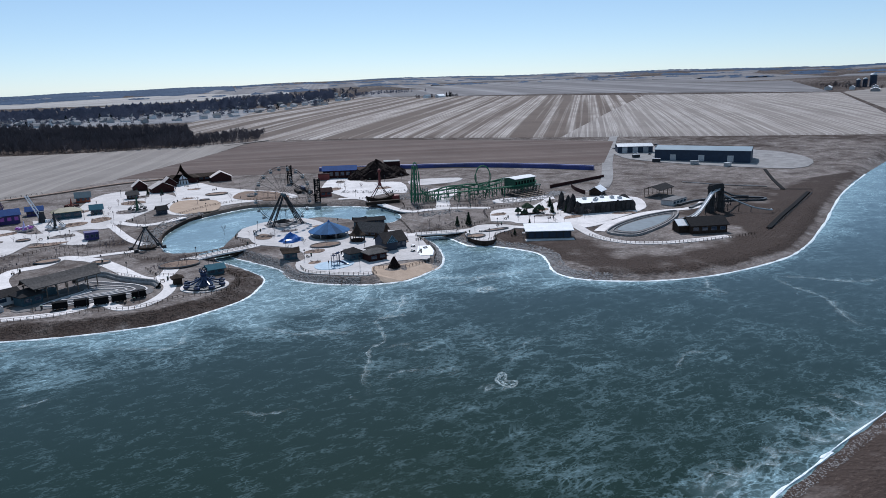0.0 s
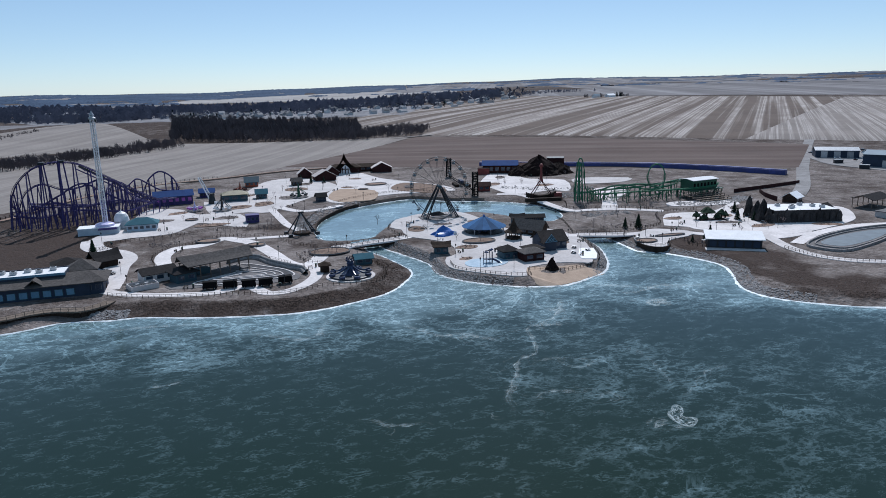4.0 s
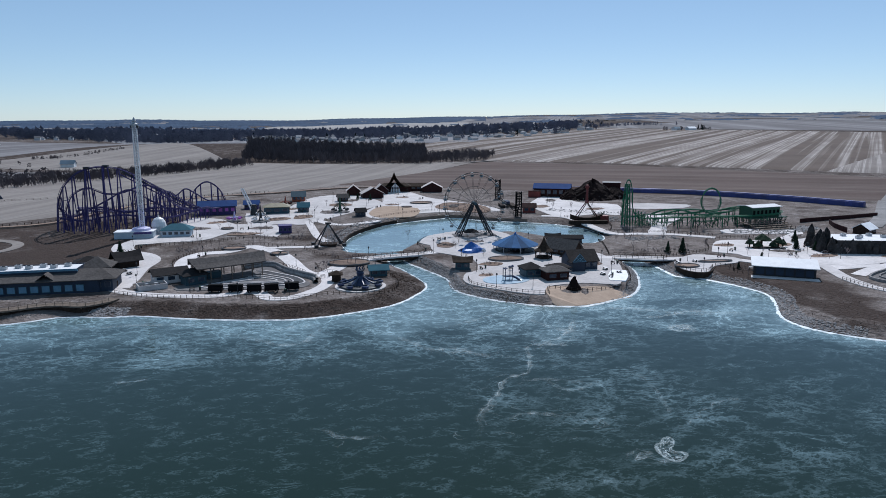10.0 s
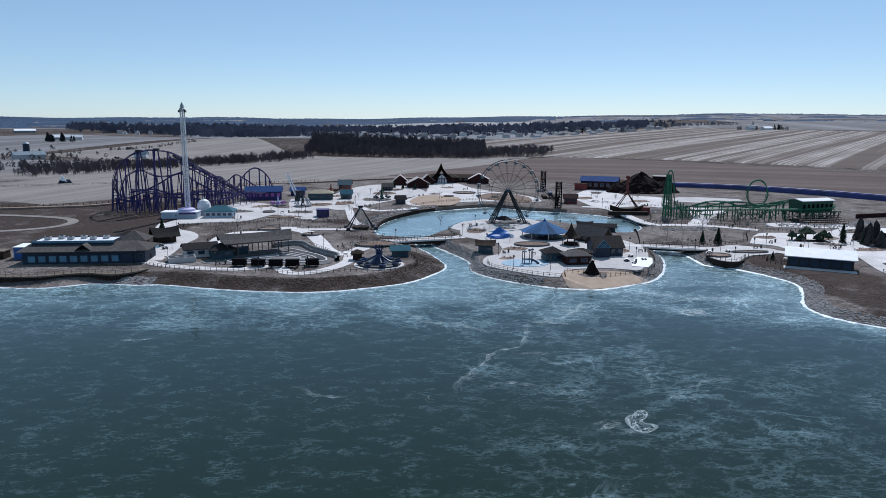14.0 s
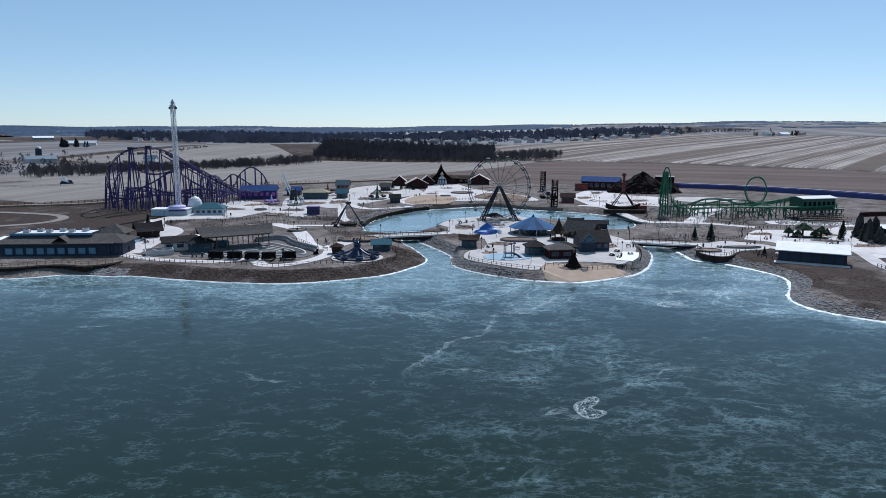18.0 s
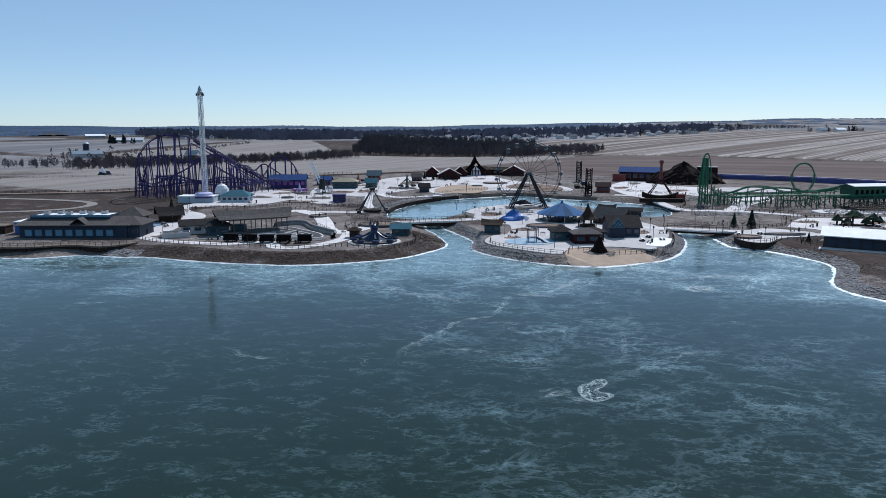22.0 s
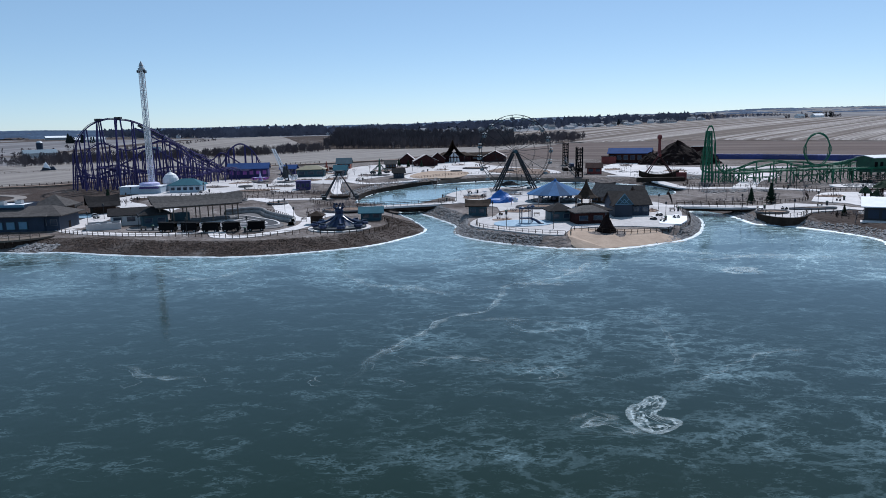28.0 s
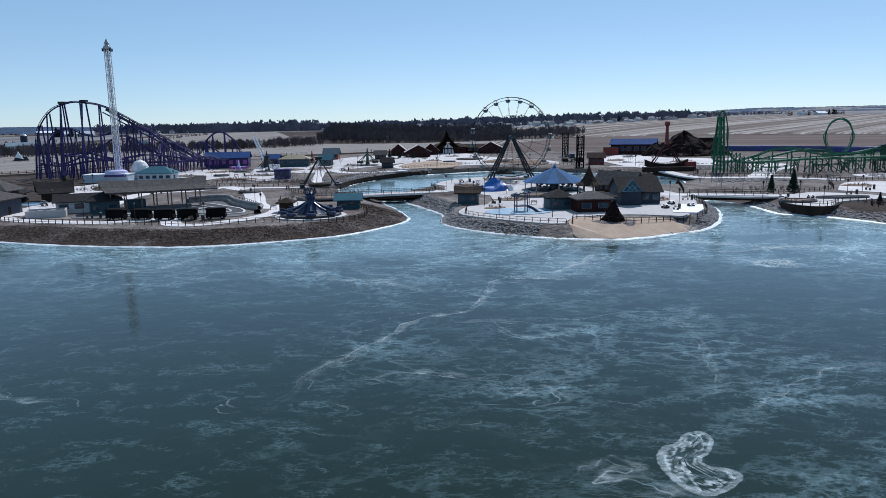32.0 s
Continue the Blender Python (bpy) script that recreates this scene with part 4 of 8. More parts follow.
PURPLE_LIFT = [(-128, 202, 8.5), (-138, 190, 10), (-152, 174, 21), (-166, 158, 32.5), (-173, 151, 35), (-179, 149, 34.8), (-187, 150, 31.5), (-195, 154, 23.5), (-199, 162, 14), (-196, 172, 9), (-184, 180, 15), (-172, 182, 21), (-160, 180, 15), (-150, 185, 9)]
PURPLE_BACK = [(-150, 206, 9.5), (-147, 212, 12), (-144, 213, 18), (-138, 214, 21.9), (-132, 215, 18.5), (-129, 217.5, 12), (-131, 225, 9.5), (-140, 229, 9.5), (-147, 228, 14), (-152.5, 227.4, 16.8), (-158, 226.5, 13), (-160, 217, 16.5), (-164, 205, 16), (-163, 192, 10), (-176, 171, 11), (-189, 164, 13), (-193, 175, 13), (-179, 190, 9), (-160, 196, 8), (-142, 208, 8)]
purple = coaster("inverted_coaster", PURPLE_LIFT + PURPLE_BACK, M_PURPLE, "dark purple steel roller coaster on tall columns", M_PURPLE, 3.8)
po = Vector((-128, 202, 0))
for s_ in (-1.0, 1.0):
    Build().beam(Vector((-138 + s_, 190 + s_, 7.2)) - po, Vector((-167 + s_, 157 + s_, 31.2)) - po, 0.3, 6).make("lift_truss", M_PURPLE, purple)
Build().beam(Vector((-139, 190, 8.6)) - po, Vector((-167, 157, 32.4)) - po, 0.55, 4).make("catwalk", M_DKSTEEL, purple)
for f in range(14):
    a, c = Vector((-138, 190, 7.2)).lerp(Vector((-167, 157, 31.2)), f / 14), Vector((-138, 190, 9.4)).lerp(Vector((-167, 157, 33.2)), (f + 1) / 14)
    Build().beam(a - po, c - po, 0.14, 4).make("lacing", M_PURPLE, purple)
for bx, by, bz in ((-173, 151, 35.2), (-181, 149.2, 34.6)):
    Build().box(bx + 128, by - 202, bz, 2.6, 2.2, 1.0).make("sheave_box", M_DKSTEEL, purple)
    for sx in (-1.6, 1.6):
        Build().beam(Vector((bx + sx * 1.7, by + sx, gz(bx, by) - 0.4)) - po, Vector((bx + sx * 0.5, by, bz)) - po, 0.34, 7).make("column", M_PURPLE, purple)


def spur(ob, org, ctrl, steel, spacing, closed=False):
    """A further stretch of the same coaster's track with its columns."""
    line = spline(ctrl, 8, closed)
    loc = [p - org for p in line]
    Build().tube(loc, 0.27, 6, closed).make("spine", steel, ob)
    for o in (-0.6, 0.6):
        Build().tube([p + Vector((o * 0.5, o * 0.8, 0.45)) for p in loc], 0.13, 5, closed).make("rail", steel, ob)
    run = spacing
    for i in range(1, len(loc)):
        run += (loc[i] - loc[i - 1]).length
        if run > spacing:
            run, p, g0 = 0.0, loc[i], gz(line[i].x, line[i].y) - 0.5
            lean = 0.12 * (p.z - g0)
            Build().beam((p.x - lean, p.y, g0), p, 0.24, 6).make("column", steel, ob)
            if p.z - g0 > 9:
                Build().beam((p.x + lean, p.y - lean, g0), p, 0.24, 6).make("column", steel, ob)


spur(purple, po, [(-196, 160, 13), (-191, 156, 21), (-184, 157, 24.5), (-176, 158, 21.5), (-168, 160, 22), (-159, 163, 25), (-152, 167, 22), (-147, 172, 14), (-141, 180, 10)], M_PURPLE, 5.0)
spur(purple, po, [(-198, 158, 10), (-186, 154, 9), (-172, 157, 11), (-160, 161, 9.5), (-150, 166, 8), (-141, 173, 9.5), (-134, 182, 11), (-132, 192, 9)], M_PURPLE, 3.4)
spur(purple, po, [(-194, 168, 12), (-182, 166, 14), (-170, 168, 11), (-158, 172, 12.5), (-148, 179, 11), (-141, 188, 8.5)], M_PURPLE, 3.6)
loop = [(120 + 4.9 * math.sin(k * math.pi / 4) + 0.3 * k, 115 + 0.7 * k, 16.8 - 6.4 * math.cos(k * math.pi / 4)) for k in range(9)]
GREEN_OUT = [(150, 118, 9), (132, 117, 9), (112, 121, 8.5), (100, 126, 7.6), (92, 128.5, 7.2), (87, 129.5, 9), (85.2, 130, 14), (84.8, 130, 21), (83.7, 130.4, 26.2), (82.2, 131, 26.2), (81.2, 131.5, 21), (80.9, 132, 14), (81.5, 134.5, 9), (84, 138, 7.5), (89, 138, 7), (96, 132, 9), (100, 124, 12), (106, 118, 12.5), (112, 115, 10.8)]
GREEN_BACK = [(131, 121, 10.5), (140, 126, 11.5), (146, 132, 12), (140, 137, 10), (130, 134, 9), (122, 128, 11), (112, 127, 11.5), (102, 131, 9), (98, 136, 8), (106, 140, 7.5), (120, 138, 8), (136, 140, 9), (152, 137, 10), (164, 131, 10), (163, 122, 9.5)]
green = coaster("launched_coaster", GREEN_OUT + loop + GREEN_BACK, M_GREEN, "bright green steel roller coaster with tower and loop", M_GREEN, 6.2, skip=((82, 131, 5), (121, 118, 5.5)))
og = Vector((150, 118, 0))
for sx in (-1.5, 1.5):
    for sy in (-1.8, 1.8):
        Build().beam(Vector((82.5 + sx, 131 + sy, 3)) - og, Vector((82.5 + sx * 0.45, 131 + sy * 0.6, 25)) - og, 0.38, 7).make("column", M_GREEN, green)
for k in range(7):
    z0, z1 = 4 + 3 * k, 7 + 3 * k
    s0, s1 = 1.5 - 0.8 * (z0 - 3) / 22, 1.5 - 0.8 * (z1 - 3) / 22
    for sy in (-1.8, 1.8):
        Build().beam(Vector((82.5 - s0, 131 + sy * 0.9, z0)) - og, Vector((82.5 + s1, 131 + sy * 0.9, z1)) - og, 0.16, 5).make("brace", M_GREEN, green)
        Build().beam(Vector((82.5 + s0, 131 + sy * 0.9, z0)) - og, Vector((82.5 - s1, 131 + sy * 0.9, z1)) - og, 0.16, 5).make("brace", M_GREEN, green)


rg = random.Random(61)
for k in range(4):
    x0, x1 = 86 + 3.2 * k, 89.2 + 3.2 * k
    for y0 in (127.5, 131):
        Build().beam(Vector((x0, y0, 2.5)) - og, Vector((x0, y0, 12.5 - 1.6 * k)) - og, 0.24, 6).make("column", M_GREEN, green)
        for za, zb in ((2.8, 6.6), (6.6, 2.8), (6.8, 11 - 1.3 * k), (11 - 1.3 * k, 6.8)):
            Build().beam(Vector((x0, y0, za)) - og, Vector((x1, y0, zb)) - og, 0.15, 5).make("brace", M_GREEN, green)
for k in range(34):
    x0, y0 = rg.uniform(99, 160), rg.uniform(116, 138)
    z0 = gz(x0, y0)
    Build().beam(Vector((x0, y0, z0)) - og, Vector((x0 + rg.uniform(-6, 6), y0 + rg.uniform(-2, 2), z0 + rg.uniform(3.5, 7))) - og, 0.17, 5).make("brace", M_DKGREEN, green)
for cx, cy, z0, rx in ((106, 130, 6.5, 7), (140, 130, 8.5, 9), (124, 124, 7.5, 8)):
    low_line = [Vector((cx + rx * math.cos(k * math.pi / 8), cy + 4.5 * math.sin(k * math.pi / 8), z0 + 1.2 * math.sin(k * math.pi / 8 + 1))) - og for k in range(16)]
    for o_ in (-0.55, 0.55):
        Build().tube([p + Vector((0, o_, 0.25 * o_)) for p in low_line], 0.16, 5, True).make("rail", M_GREEN, green)
    for p in low_line[::4]:
        Build().beam((p.x, p.y, gz(cx, cy) - 0.4), p, 0.22, 6).make("column", M_DKGREEN, green)


# ---------------- drop tower ----------------
def drop_tower(x, y):
    ob = thing("drop_tower", x, y, 4, "tall white lattice drop tower with a small pointed cap", "drop tower")
    H, w = 52.0, 0.98
    for sx in (-1, 1):
        for sy in (-1, 1):
            Build().beam((sx * w, sy * w, -0.5), (sx * w * 0.9, sy * w * 0.9, H), 0.17, 6).make("leg", M_WHITE, ob)
    for k in range(26):
        z = 1 + k * 2.0
        b = Build()
        for a, c in (((-1, -1), (1, -1)), ((1, -1), (1, 1)), ((1, 1), (-1, 1)), ((-1, 1), (-1, -1))):
            a, c = (c, a) if k % 2 else (a, c)
            b.beam((a[0] * w, a[1] * w, z), (c[0] * w, c[1] * w, z + 2.0), 0.09, 4)
            b.beam((a[0] * w, a[1] * w, z), (c[0] * w, c[1] * w, z), 0.08, 4)
        b.make("lattice", M_WHITE if k > 6 else M_LAV, ob)
    Build().tube([(0, 0, 1), (0, 0, H - 1)], 0.3, 8).make("cable_column", M_STEEL, ob)
    Build().lathe([(1.5, H - 1.0), (1.5, H), (0.9, H + 0.3), (0.7, H + 1.0), (1.0, H + 1.3), (0.12, H + 3.0)], 10).make("cap", M_STEEL, ob)
    for s in (-1, 1):
        Build().box(s * 1.35, 0, H - 1.8, 0.7, 2.2, 1.1).make("winch_box", M_DKSTEEL, ob)
    Build().lathe([(3.2, 2.2), (3.4, 2.5), (3.4, 3.5), (3.0, 3.9)], 14).make("gondola", M_LAV, ob)
    return ob


drop_tower(-154.7, 137)
w = thing("white_base_building", -157, 133.5, 3, "low white rendered building at the tower's foot", "building")
Build().walls(17, 8, -0.5, 3.4).make("wall", M_PALEBLUE, w)
Build().box(0, 0, 2.9, 17.4, 8.4, 0.3).make("roof", M_WHITE, w)
Build().box(4, -4.6, 2.2, 8, 1.6, 0.9, 0, 0.9).make("purple_canopy", M_PURPLE, w)
Build().lathe([(4.2, 2.9), (4.0, 4.2), (3.0, 4.6)], 18, 2.5, 0.6).make("round_block", M_LAV, w)
dome = thing("domed_kiosk", -148.7, 143, 0, "white kiosk with a round ribbed dome", "kiosk")
Build().lathe([(3.2, -0.5), (3.2, 3.4)], 16).make("wall", M_WHITE, dome)
Build().lathe([(3.5, 3.4), (3.5, 3.8), (3.1, 5.6), (2.2, 7.0), (1.0, 7.7), (0.25, 8.0), (0.2, 9.0)], 16).make("dome", M_WHITE, dome, smooth=False)
hut("blue_roofed_kiosk", -138.8, 136, 2, 13, 8, 2.9, "hip", 2.8, M_PALEBLUE, M_AQUA, "white kiosk with a pale blue hipped roof", "kiosk", windows=5)
hut("coaster_station", -131, 204, 8, 20, 9, 5.0, "gable", 2.4, M_PURPLE, M_BLUE, "purple coaster station with a blue metal roof", "station", windows=6, pane=M_PINK)


# ---------------- ferris wheel ----------------
def ferris(x, y, hub, r=14.3):
    z0 = gz(x, y)
    ob = thing("ferris_wheel", x, y, 2, "large ferris wheel on dark steel legs with round cabins", "ferris wheel")
    hz = hub - z0
    for s in (-1, 1):
        for a in (-1, 1):
            for o in (0, 1.0):
                Build().beam((a * (8.7 - o), s * 4.2, -0.5), (a * 0.7, s * 1.7, hz - o), 0.3, 7).make("leg", M_DKSTEEL, ob)
            for k in range(5):
                f, g2 = k / 5, (k + 1) / 5
                Build().beam((a * (8.7 - 8 * f), s * (4.2 - 2.5 * f), hz * f), (a * (7.7 - 7 * g2), s * (4.2 - 2.5 * g2), hz * g2), 0.12, 4).make("brace", M_DKSTEEL, ob)
    Build().beam((0, -2.2, hz), (0, 2.2, hz), 0.75, 12).make("hub", M_TEAL, ob)
    for s in (-0.9, 0.9):
        for rr, th in ((r, 0.1), (r * 0.93, 0.07), (r * 0.55, 0.05)):
            Build().tube([(rr * math.cos(2 * math.pi * k / 48), s, hz + rr * math.sin(2 * math.pi * k / 48)) for k in range(48)], th, 5, True).make("rim", M_RIM, ob)
    for k in range(20):
        a = 2 * math.pi * (k + 0.25) / 20
        c, sn = math.cos(a), math.sin(a)
        sp = Build()
        for s in (-0.9, 0.9):
            sp.beam((0.6 * c, s * 1.3, hz + 0.6 * sn), (r * c, s, hz + r * sn), 0.06, 4)
        sp.beam((r * c, -0.9, hz + r * sn), (r * c, 0.9, hz + r * sn), 0.07, 4)
        sp.make("spoke", M_RIM, ob)
        cab = Build().lathe([(0.3, -2.3), (0.95, -2.0), (1.05, -1.3), (0.95, -1.1)], 10).make("cabin", M_CABIN, ob, m=pose(r * c, 0, hz + r * sn) @ Matrix.Diagonal((0.85, 0.85, 0.85, 1)))
        Build().lathe([(1.15, -0.25), (0.7, 0.05), (0.1, 0.2)], 10).make("canopy", M_CABIN, cab)
        Build().beam((0, 0, -1.2), (0, 0, -0.1), 0.08, 5).make("hanger", M_STEEL, cab)
    Build().box(0, 0, -0.3, 20, 9, 0.7).make("platform", M_GREYPAVE, ob)
    Build().hip(6, 4, 2.6, 1.6, 0.5, x=-3, y=-6).make("booth_roof", M_DKSH, ob)
    return ob


ferris(0.0, 115, 18.7)


# ---------------- island: carousel, houses, splash pad ----------------
def carousel(x, y, r=9.9):
    ob = thing("carousel_pavilion", x, y, 0, "round pavilion with a blue panelled cone roof", "carousel")
    n = 16
    for k in range(n):
        a, c = 2 * math.pi * k / n, 2 * math.pi * (k + 1) / n
        top = 6.9
        vs = [(r * math.cos(a), r * math.sin(a), 2.6), (r * math.cos(c), r * math.sin(c), 2.6), (0.3 * math.cos(c), 0.3 * math.sin(c), top), (0.3 * math.cos(a), 0.3 * math.sin(a), top)]
        vs += [(p, q, z + 0.16) for p, q, z in vs]
        Build().add(vs, [(3, 2, 1, 0), (4, 5, 6, 7), (0, 1, 5, 4), (1, 2, 6, 5), (2, 3, 7, 6), (3, 0, 4, 7)]).make("roof_panel", M_CONE, ob)
        if k % 2 == 0:
            Build().beam((r * 0.93 * math.cos(a), r * 0.93 * math.sin(a), -0.3), (r * 0.93 * math.cos(a), r * 0.93 * math.sin(a), 3.0), 0.16, 6).make("post", M_STEEL, ob)
    Build().lathe([(0.5, 6.8), (0.6, 7.1), (0.1, 7.9)], 8).make("finial", M_BRIGHTBLUE, ob)
    Build().lathe([(r * 0.85, -0.2), (r * 0.85, 0.45)], 24).make("platform", M_DKSTEEL, ob)
    Build().lathe([(1.6, 0.4), (1.4, 3.1)], 12).make("centre_drum", M_TEAL, ob)
    for k in range(14):
        a = 2 * math.pi * k / 14
        h = Build().box(0, 0, 0.9, 1.3, 0.4, 0.6).box(0.6, 0, 1.3, 0.35, 0.3, 0.7).make("figure_seat", M_DKBLUE, ob, m=pose(5.6 * math.cos(a), 5.6 * math.sin(a), 0.2, 0, 0, math.degrees(a) + 90))
        Build().beam((0, 0, 0), (0, 0, 3.4), 0.04, 4).make("pole", M_STEEL, h)
    return ob


carousel(10.2, 77.5)
hut("shore_kiosk", -18, 47, -8, 5.2, 4.8, 2.8, "swept", 1.5, M_TEAL, M_BRSH, "dark teal kiosk under a curved brown shingle roof", "kiosk", over=1.0, windows=2)
gh = hut("gabled_boathouse", 26, 42, 4, 10.5, 9.5, 3.6, "gable", 3.2, M_NAVY, M_GREYSH, "navy boathouse with a dark grey shingle gable roof", "house", over=0.7, windows=4)
Build().walls(5.0, 3.0, 0, 3.8, gab=0).make("porch_wall", M_NAVY, gh, m=pose(-3.2, -5.6, 0))
Build().gable(3.2, 5.6, 3.6, 3.0, 0.4).make("porch_roof", M_GREYSH, gh, m=pose(-3.2, -5.6, 0, 0, 0, 90))
gv_ = Build()
gv_.add([(-2.6, 0, 0), (2.6, 0, 0), (0, 0, 3.0), (-2.6, -0.15, 0), (2.6, -0.15, 0), (0, -0.15, 3.0)], [(0, 1, 2), (5, 4, 3), (0, 3, 4, 1), (1, 4, 5, 2), (2, 5, 3, 0)])
gv_.make("gable_panel", M_TEAL, gh, "teal gable with white lattice trim", m=pose(-3.2, -7.45, 3.8))
for a, c in (((-2.6, 0), (0, 3.0)), ((0, 3.0), (2.6, 0)), ((2.6, 0), (-2.6, 0)), ((-1.3, 0), (0, 1.5)), ((1.3, 0), (0, 1.5)), ((-1.2, 1.4), (0, 0.3)), ((1.2, 1.4), (0, 0.3))):
    Build().beam((a[0], 0, a[1]), (c[0], 0, c[1]), 0.09, 4).make("trim", M_PALEGLASS, gh, m=pose(-3.2, -7.68, 3.85))
hut("long_shingle_house", 28, 67, -48, 13, 6.5, 3.0, "gable", 3.2, M_DKWOOD, M_SHING, "dark house with a steep grey shingle gable roof", "house", windows=4)
wp = thing("witch_hat_pavilion", 17.5, 60, 10, "small open pavilion with a tall pointed brown roof", "pavilion")
Build().lathe([(4.1, 3.0), (4.0, 3.2), (2.6, 4.1), (1.5, 5.6), (0.7, 7.2), (0.1, 9.0)], 8).make("roof", M_BRSH, wp)
for k in range(8):
    a_ = 2 * math.pi * k / 8
    Build().beam((3.4 * math.cos(a_), 3.4 * math.sin(a_), -0.3), (3.4 * math.cos(a_), 3.4 * math.sin(a_), 3.2), 0.16, 6).make("post", M_DKWOOD, wp)
Build().lathe([(3.0, 0), (3.0, 1.0)], 8).make("counter", M_DKWOOD, wp)
hut("rust_snack_hut", 11.0, 25, 6, 8.0, 6, 3.2, "hip", 1.8, M_DKRED, M_SHING, "rust-brown snack hut with a shingle roof", "hut", windows=2)
hut("teal_snack_wing", 4.0, 31, 6, 6, 6, 3.0, "hip", 2.2, M_TEAL, M_DKSH, "teal hut with a dark shingle roof beside the snack hut", "hut", windows=2)
hut("snack_wing", 14.5, 32, 6, 6.5, 5, 2.8, "hip", 1.5, M_DKWOOD, M_GREYSH, "dark wooden hut with a grey roof", "hut", windows=2)
hut("dock_shed", 40, 92, -12, 9, 4, 2.2, "gable", 1.0, M_DKSTEEL, M_DKSH, "long low dark shed by the pond", "shed", windows=5)
hut("pond_cabin", 30, 88, -12, 5, 5, 2.8, "swept", 1.8, M_TEAL, M_DKSH, "teal cabin with a steep dark roof by the pond", "hut", windows=2)
spire = thing("rock_spire", 12.8, 10, 0, "pointed brown artificial rock on the beach edge", "rock")
crag((5.2, 4.6), 4.4, 5, 18, 9, 0.25).make("rock", M_ROCKRED, spire)
Build().beam((0.2, 0, 2.8), (0.7, 0.1, 4.4), 0.35, 6, 0.1).make("pinnacle", M_ROCKRED, spire)
draped("splash_pad", [(-14, 22), (-8, 19), (-1, 21), (2, 26), (-2, 31), (-9, 32), (-14, 28)], M_POOL, 0.34, "pale blue painted splash pad", "pool", 4)
sp = thing("splash_play_frame", -6, 25, 10, "navy blue water-play climbing frame", "play frame")
for px, py in ((-1.3, -1), (1.3, -1), (-1.3, 1), (1.3, 1)):
    Build().beam((px, py, -0.3), (px, py, 4.6), 0.14, 6).make("post", M_DKBLUE, sp)
Build().box(0, 0, 1.6, 3.0, 2.4, 0.25).make("deck", M_DKBLUE, sp)
Build().tube([(1.3, -0.8, 1.8), (2.6, -1.4, 1.2), (3.6, -2.4, 0.4), (4.0, -3.2, 0.2)], 0.4, 7).make("slide", M_DKBLUE, sp)
for px, py, rr in ((-1.3, -1, 0.8), (1.3, 1, 0.7), (2.6, 1.8, 0.6)):
    Build().lathe([(rr, 0), (rr * 0.9, 0.25), (0.1, 0.6)], 9).make("bucket", M_DKBLUE, sp, m=pose(px, py, 4.5))
Build().beam((2.6, 1.8, -0.2), (2.6, 1.8, 4.6), 0.1, 6).make("post", M_DKBLUE, sp)
tarp = thing("tarped_ride", -8.5, 77, 0, "small ride packed under bright blue tarpaulin", "ride")
crag((12, 8), 4.6, 11, 22, 8, 0.5).make("tarpaulin", M_BRIGHTBLUE, tarp)
crag((3, 2.6), 2.4, 12, 10, 4, 0.3).make("white_cover", M_WHITE, tarp, m=pose(4.6, -1.5, 0))


# ---------------- west peninsula ----------------
def octopus(x, y):
    ob = thing("tentacle_ride", x, y, 0, "dark blue tentacle spinner ride on a round stand", "ride")
    Build().lathe([(8.6, -0.4), (8.6, 0.35), (8.2, 0.4)], 28).make("stand", M_CONC, ob)
    Build().lathe([(7.4, 0.4), (7.2, 1.0), (6.8, 1.1)], 24).make("turntable", M_DKSTEEL, ob)
    Build().lathe([(3.4, 1.0), (2.4, 2.2), (1.5, 3.6), (1.1, 5.0), (1.3, 6.0), (0.8, 7.0), (0.2, 7.4)], 12).make("body", M_DKBLUE, ob)
    for k in range(8):
        a = 2 * math.pi * k / 8 + 0.2
        c, s = math.cos(a), math.sin(a)
        Build().tube([(1.2 * c, 1.2 * s, 4.2), (3 * c, 3 * s, 2.9), (5 * c, 5 * s, 2.0), (6.4 * c, 6.4 * s, 2.2)], 0.34, 6).make("tentacle", M_DKBLUE, ob)
        Build().tube([(0.6 * c, 0.6 * s, 6.2), (1.5 * c, 1.5 * s, 7.4), (1.1 * c + 0.5 * s, 1.1 * s - 0.5 * c, 8.6)], 0.2, 5).make("feeler", M_DKBLUE, ob)
        car = Build().lathe([(0.5, 0.9), (1.1, 1.1), (1.2, 1.7), (1.0, 2.0)], 9).make("car", M_DKBLUE, ob, m=pose(6.7 * c, 6.7 * s, 0))
        Build().box(0, 0.5, 1.5, 1.3, 0.3, 1.1).make("seat_back", M_NAVY, car)
    return ob


octopus(-57, 24.5).scale = (1, 1, 0.8)
hut("teal_ticket_booth", -50, 41, 4, 6, 4, 2.6, "gable", 1.2, M_TEAL, M_AQUA, "small teal booth with a pale blue roof", "booth", windows=2)
hut("queue_booth", -65, 34, 0, 3, 3, 2.4, "pyramid", 1.4, M_DKWOOD, M_BRSH, "tiny brown booth beside the spinner ride", "booth")
shelter("open_station_roof", -103, 45, 28, 23, 9, 5.2, 2.6, M_SHING, "long open station with a grey shingle roof on posts", "swept", cols=7)
stage = thing("station_platform", -103, 45, 28, "raised concrete boarding platform under the open roof", "platform")
Build().box(0, 0, -0.4, 22, 7, 1.2).make("deck", M_GREYPAVE, stage)
Build().box(-5, 0.5, 0.8, 5, 3, 2.2).make("control_cabin", M_TEAL, stage)
hut("entry_kiosk", -113.5, 38, 28, 7, 6, 3.4, "hip", 2.2, M_TEAL, M_DKSH, "teal kiosk with a dark hipped roof joined to the open station", "kiosk", over=1.0, windows=2)
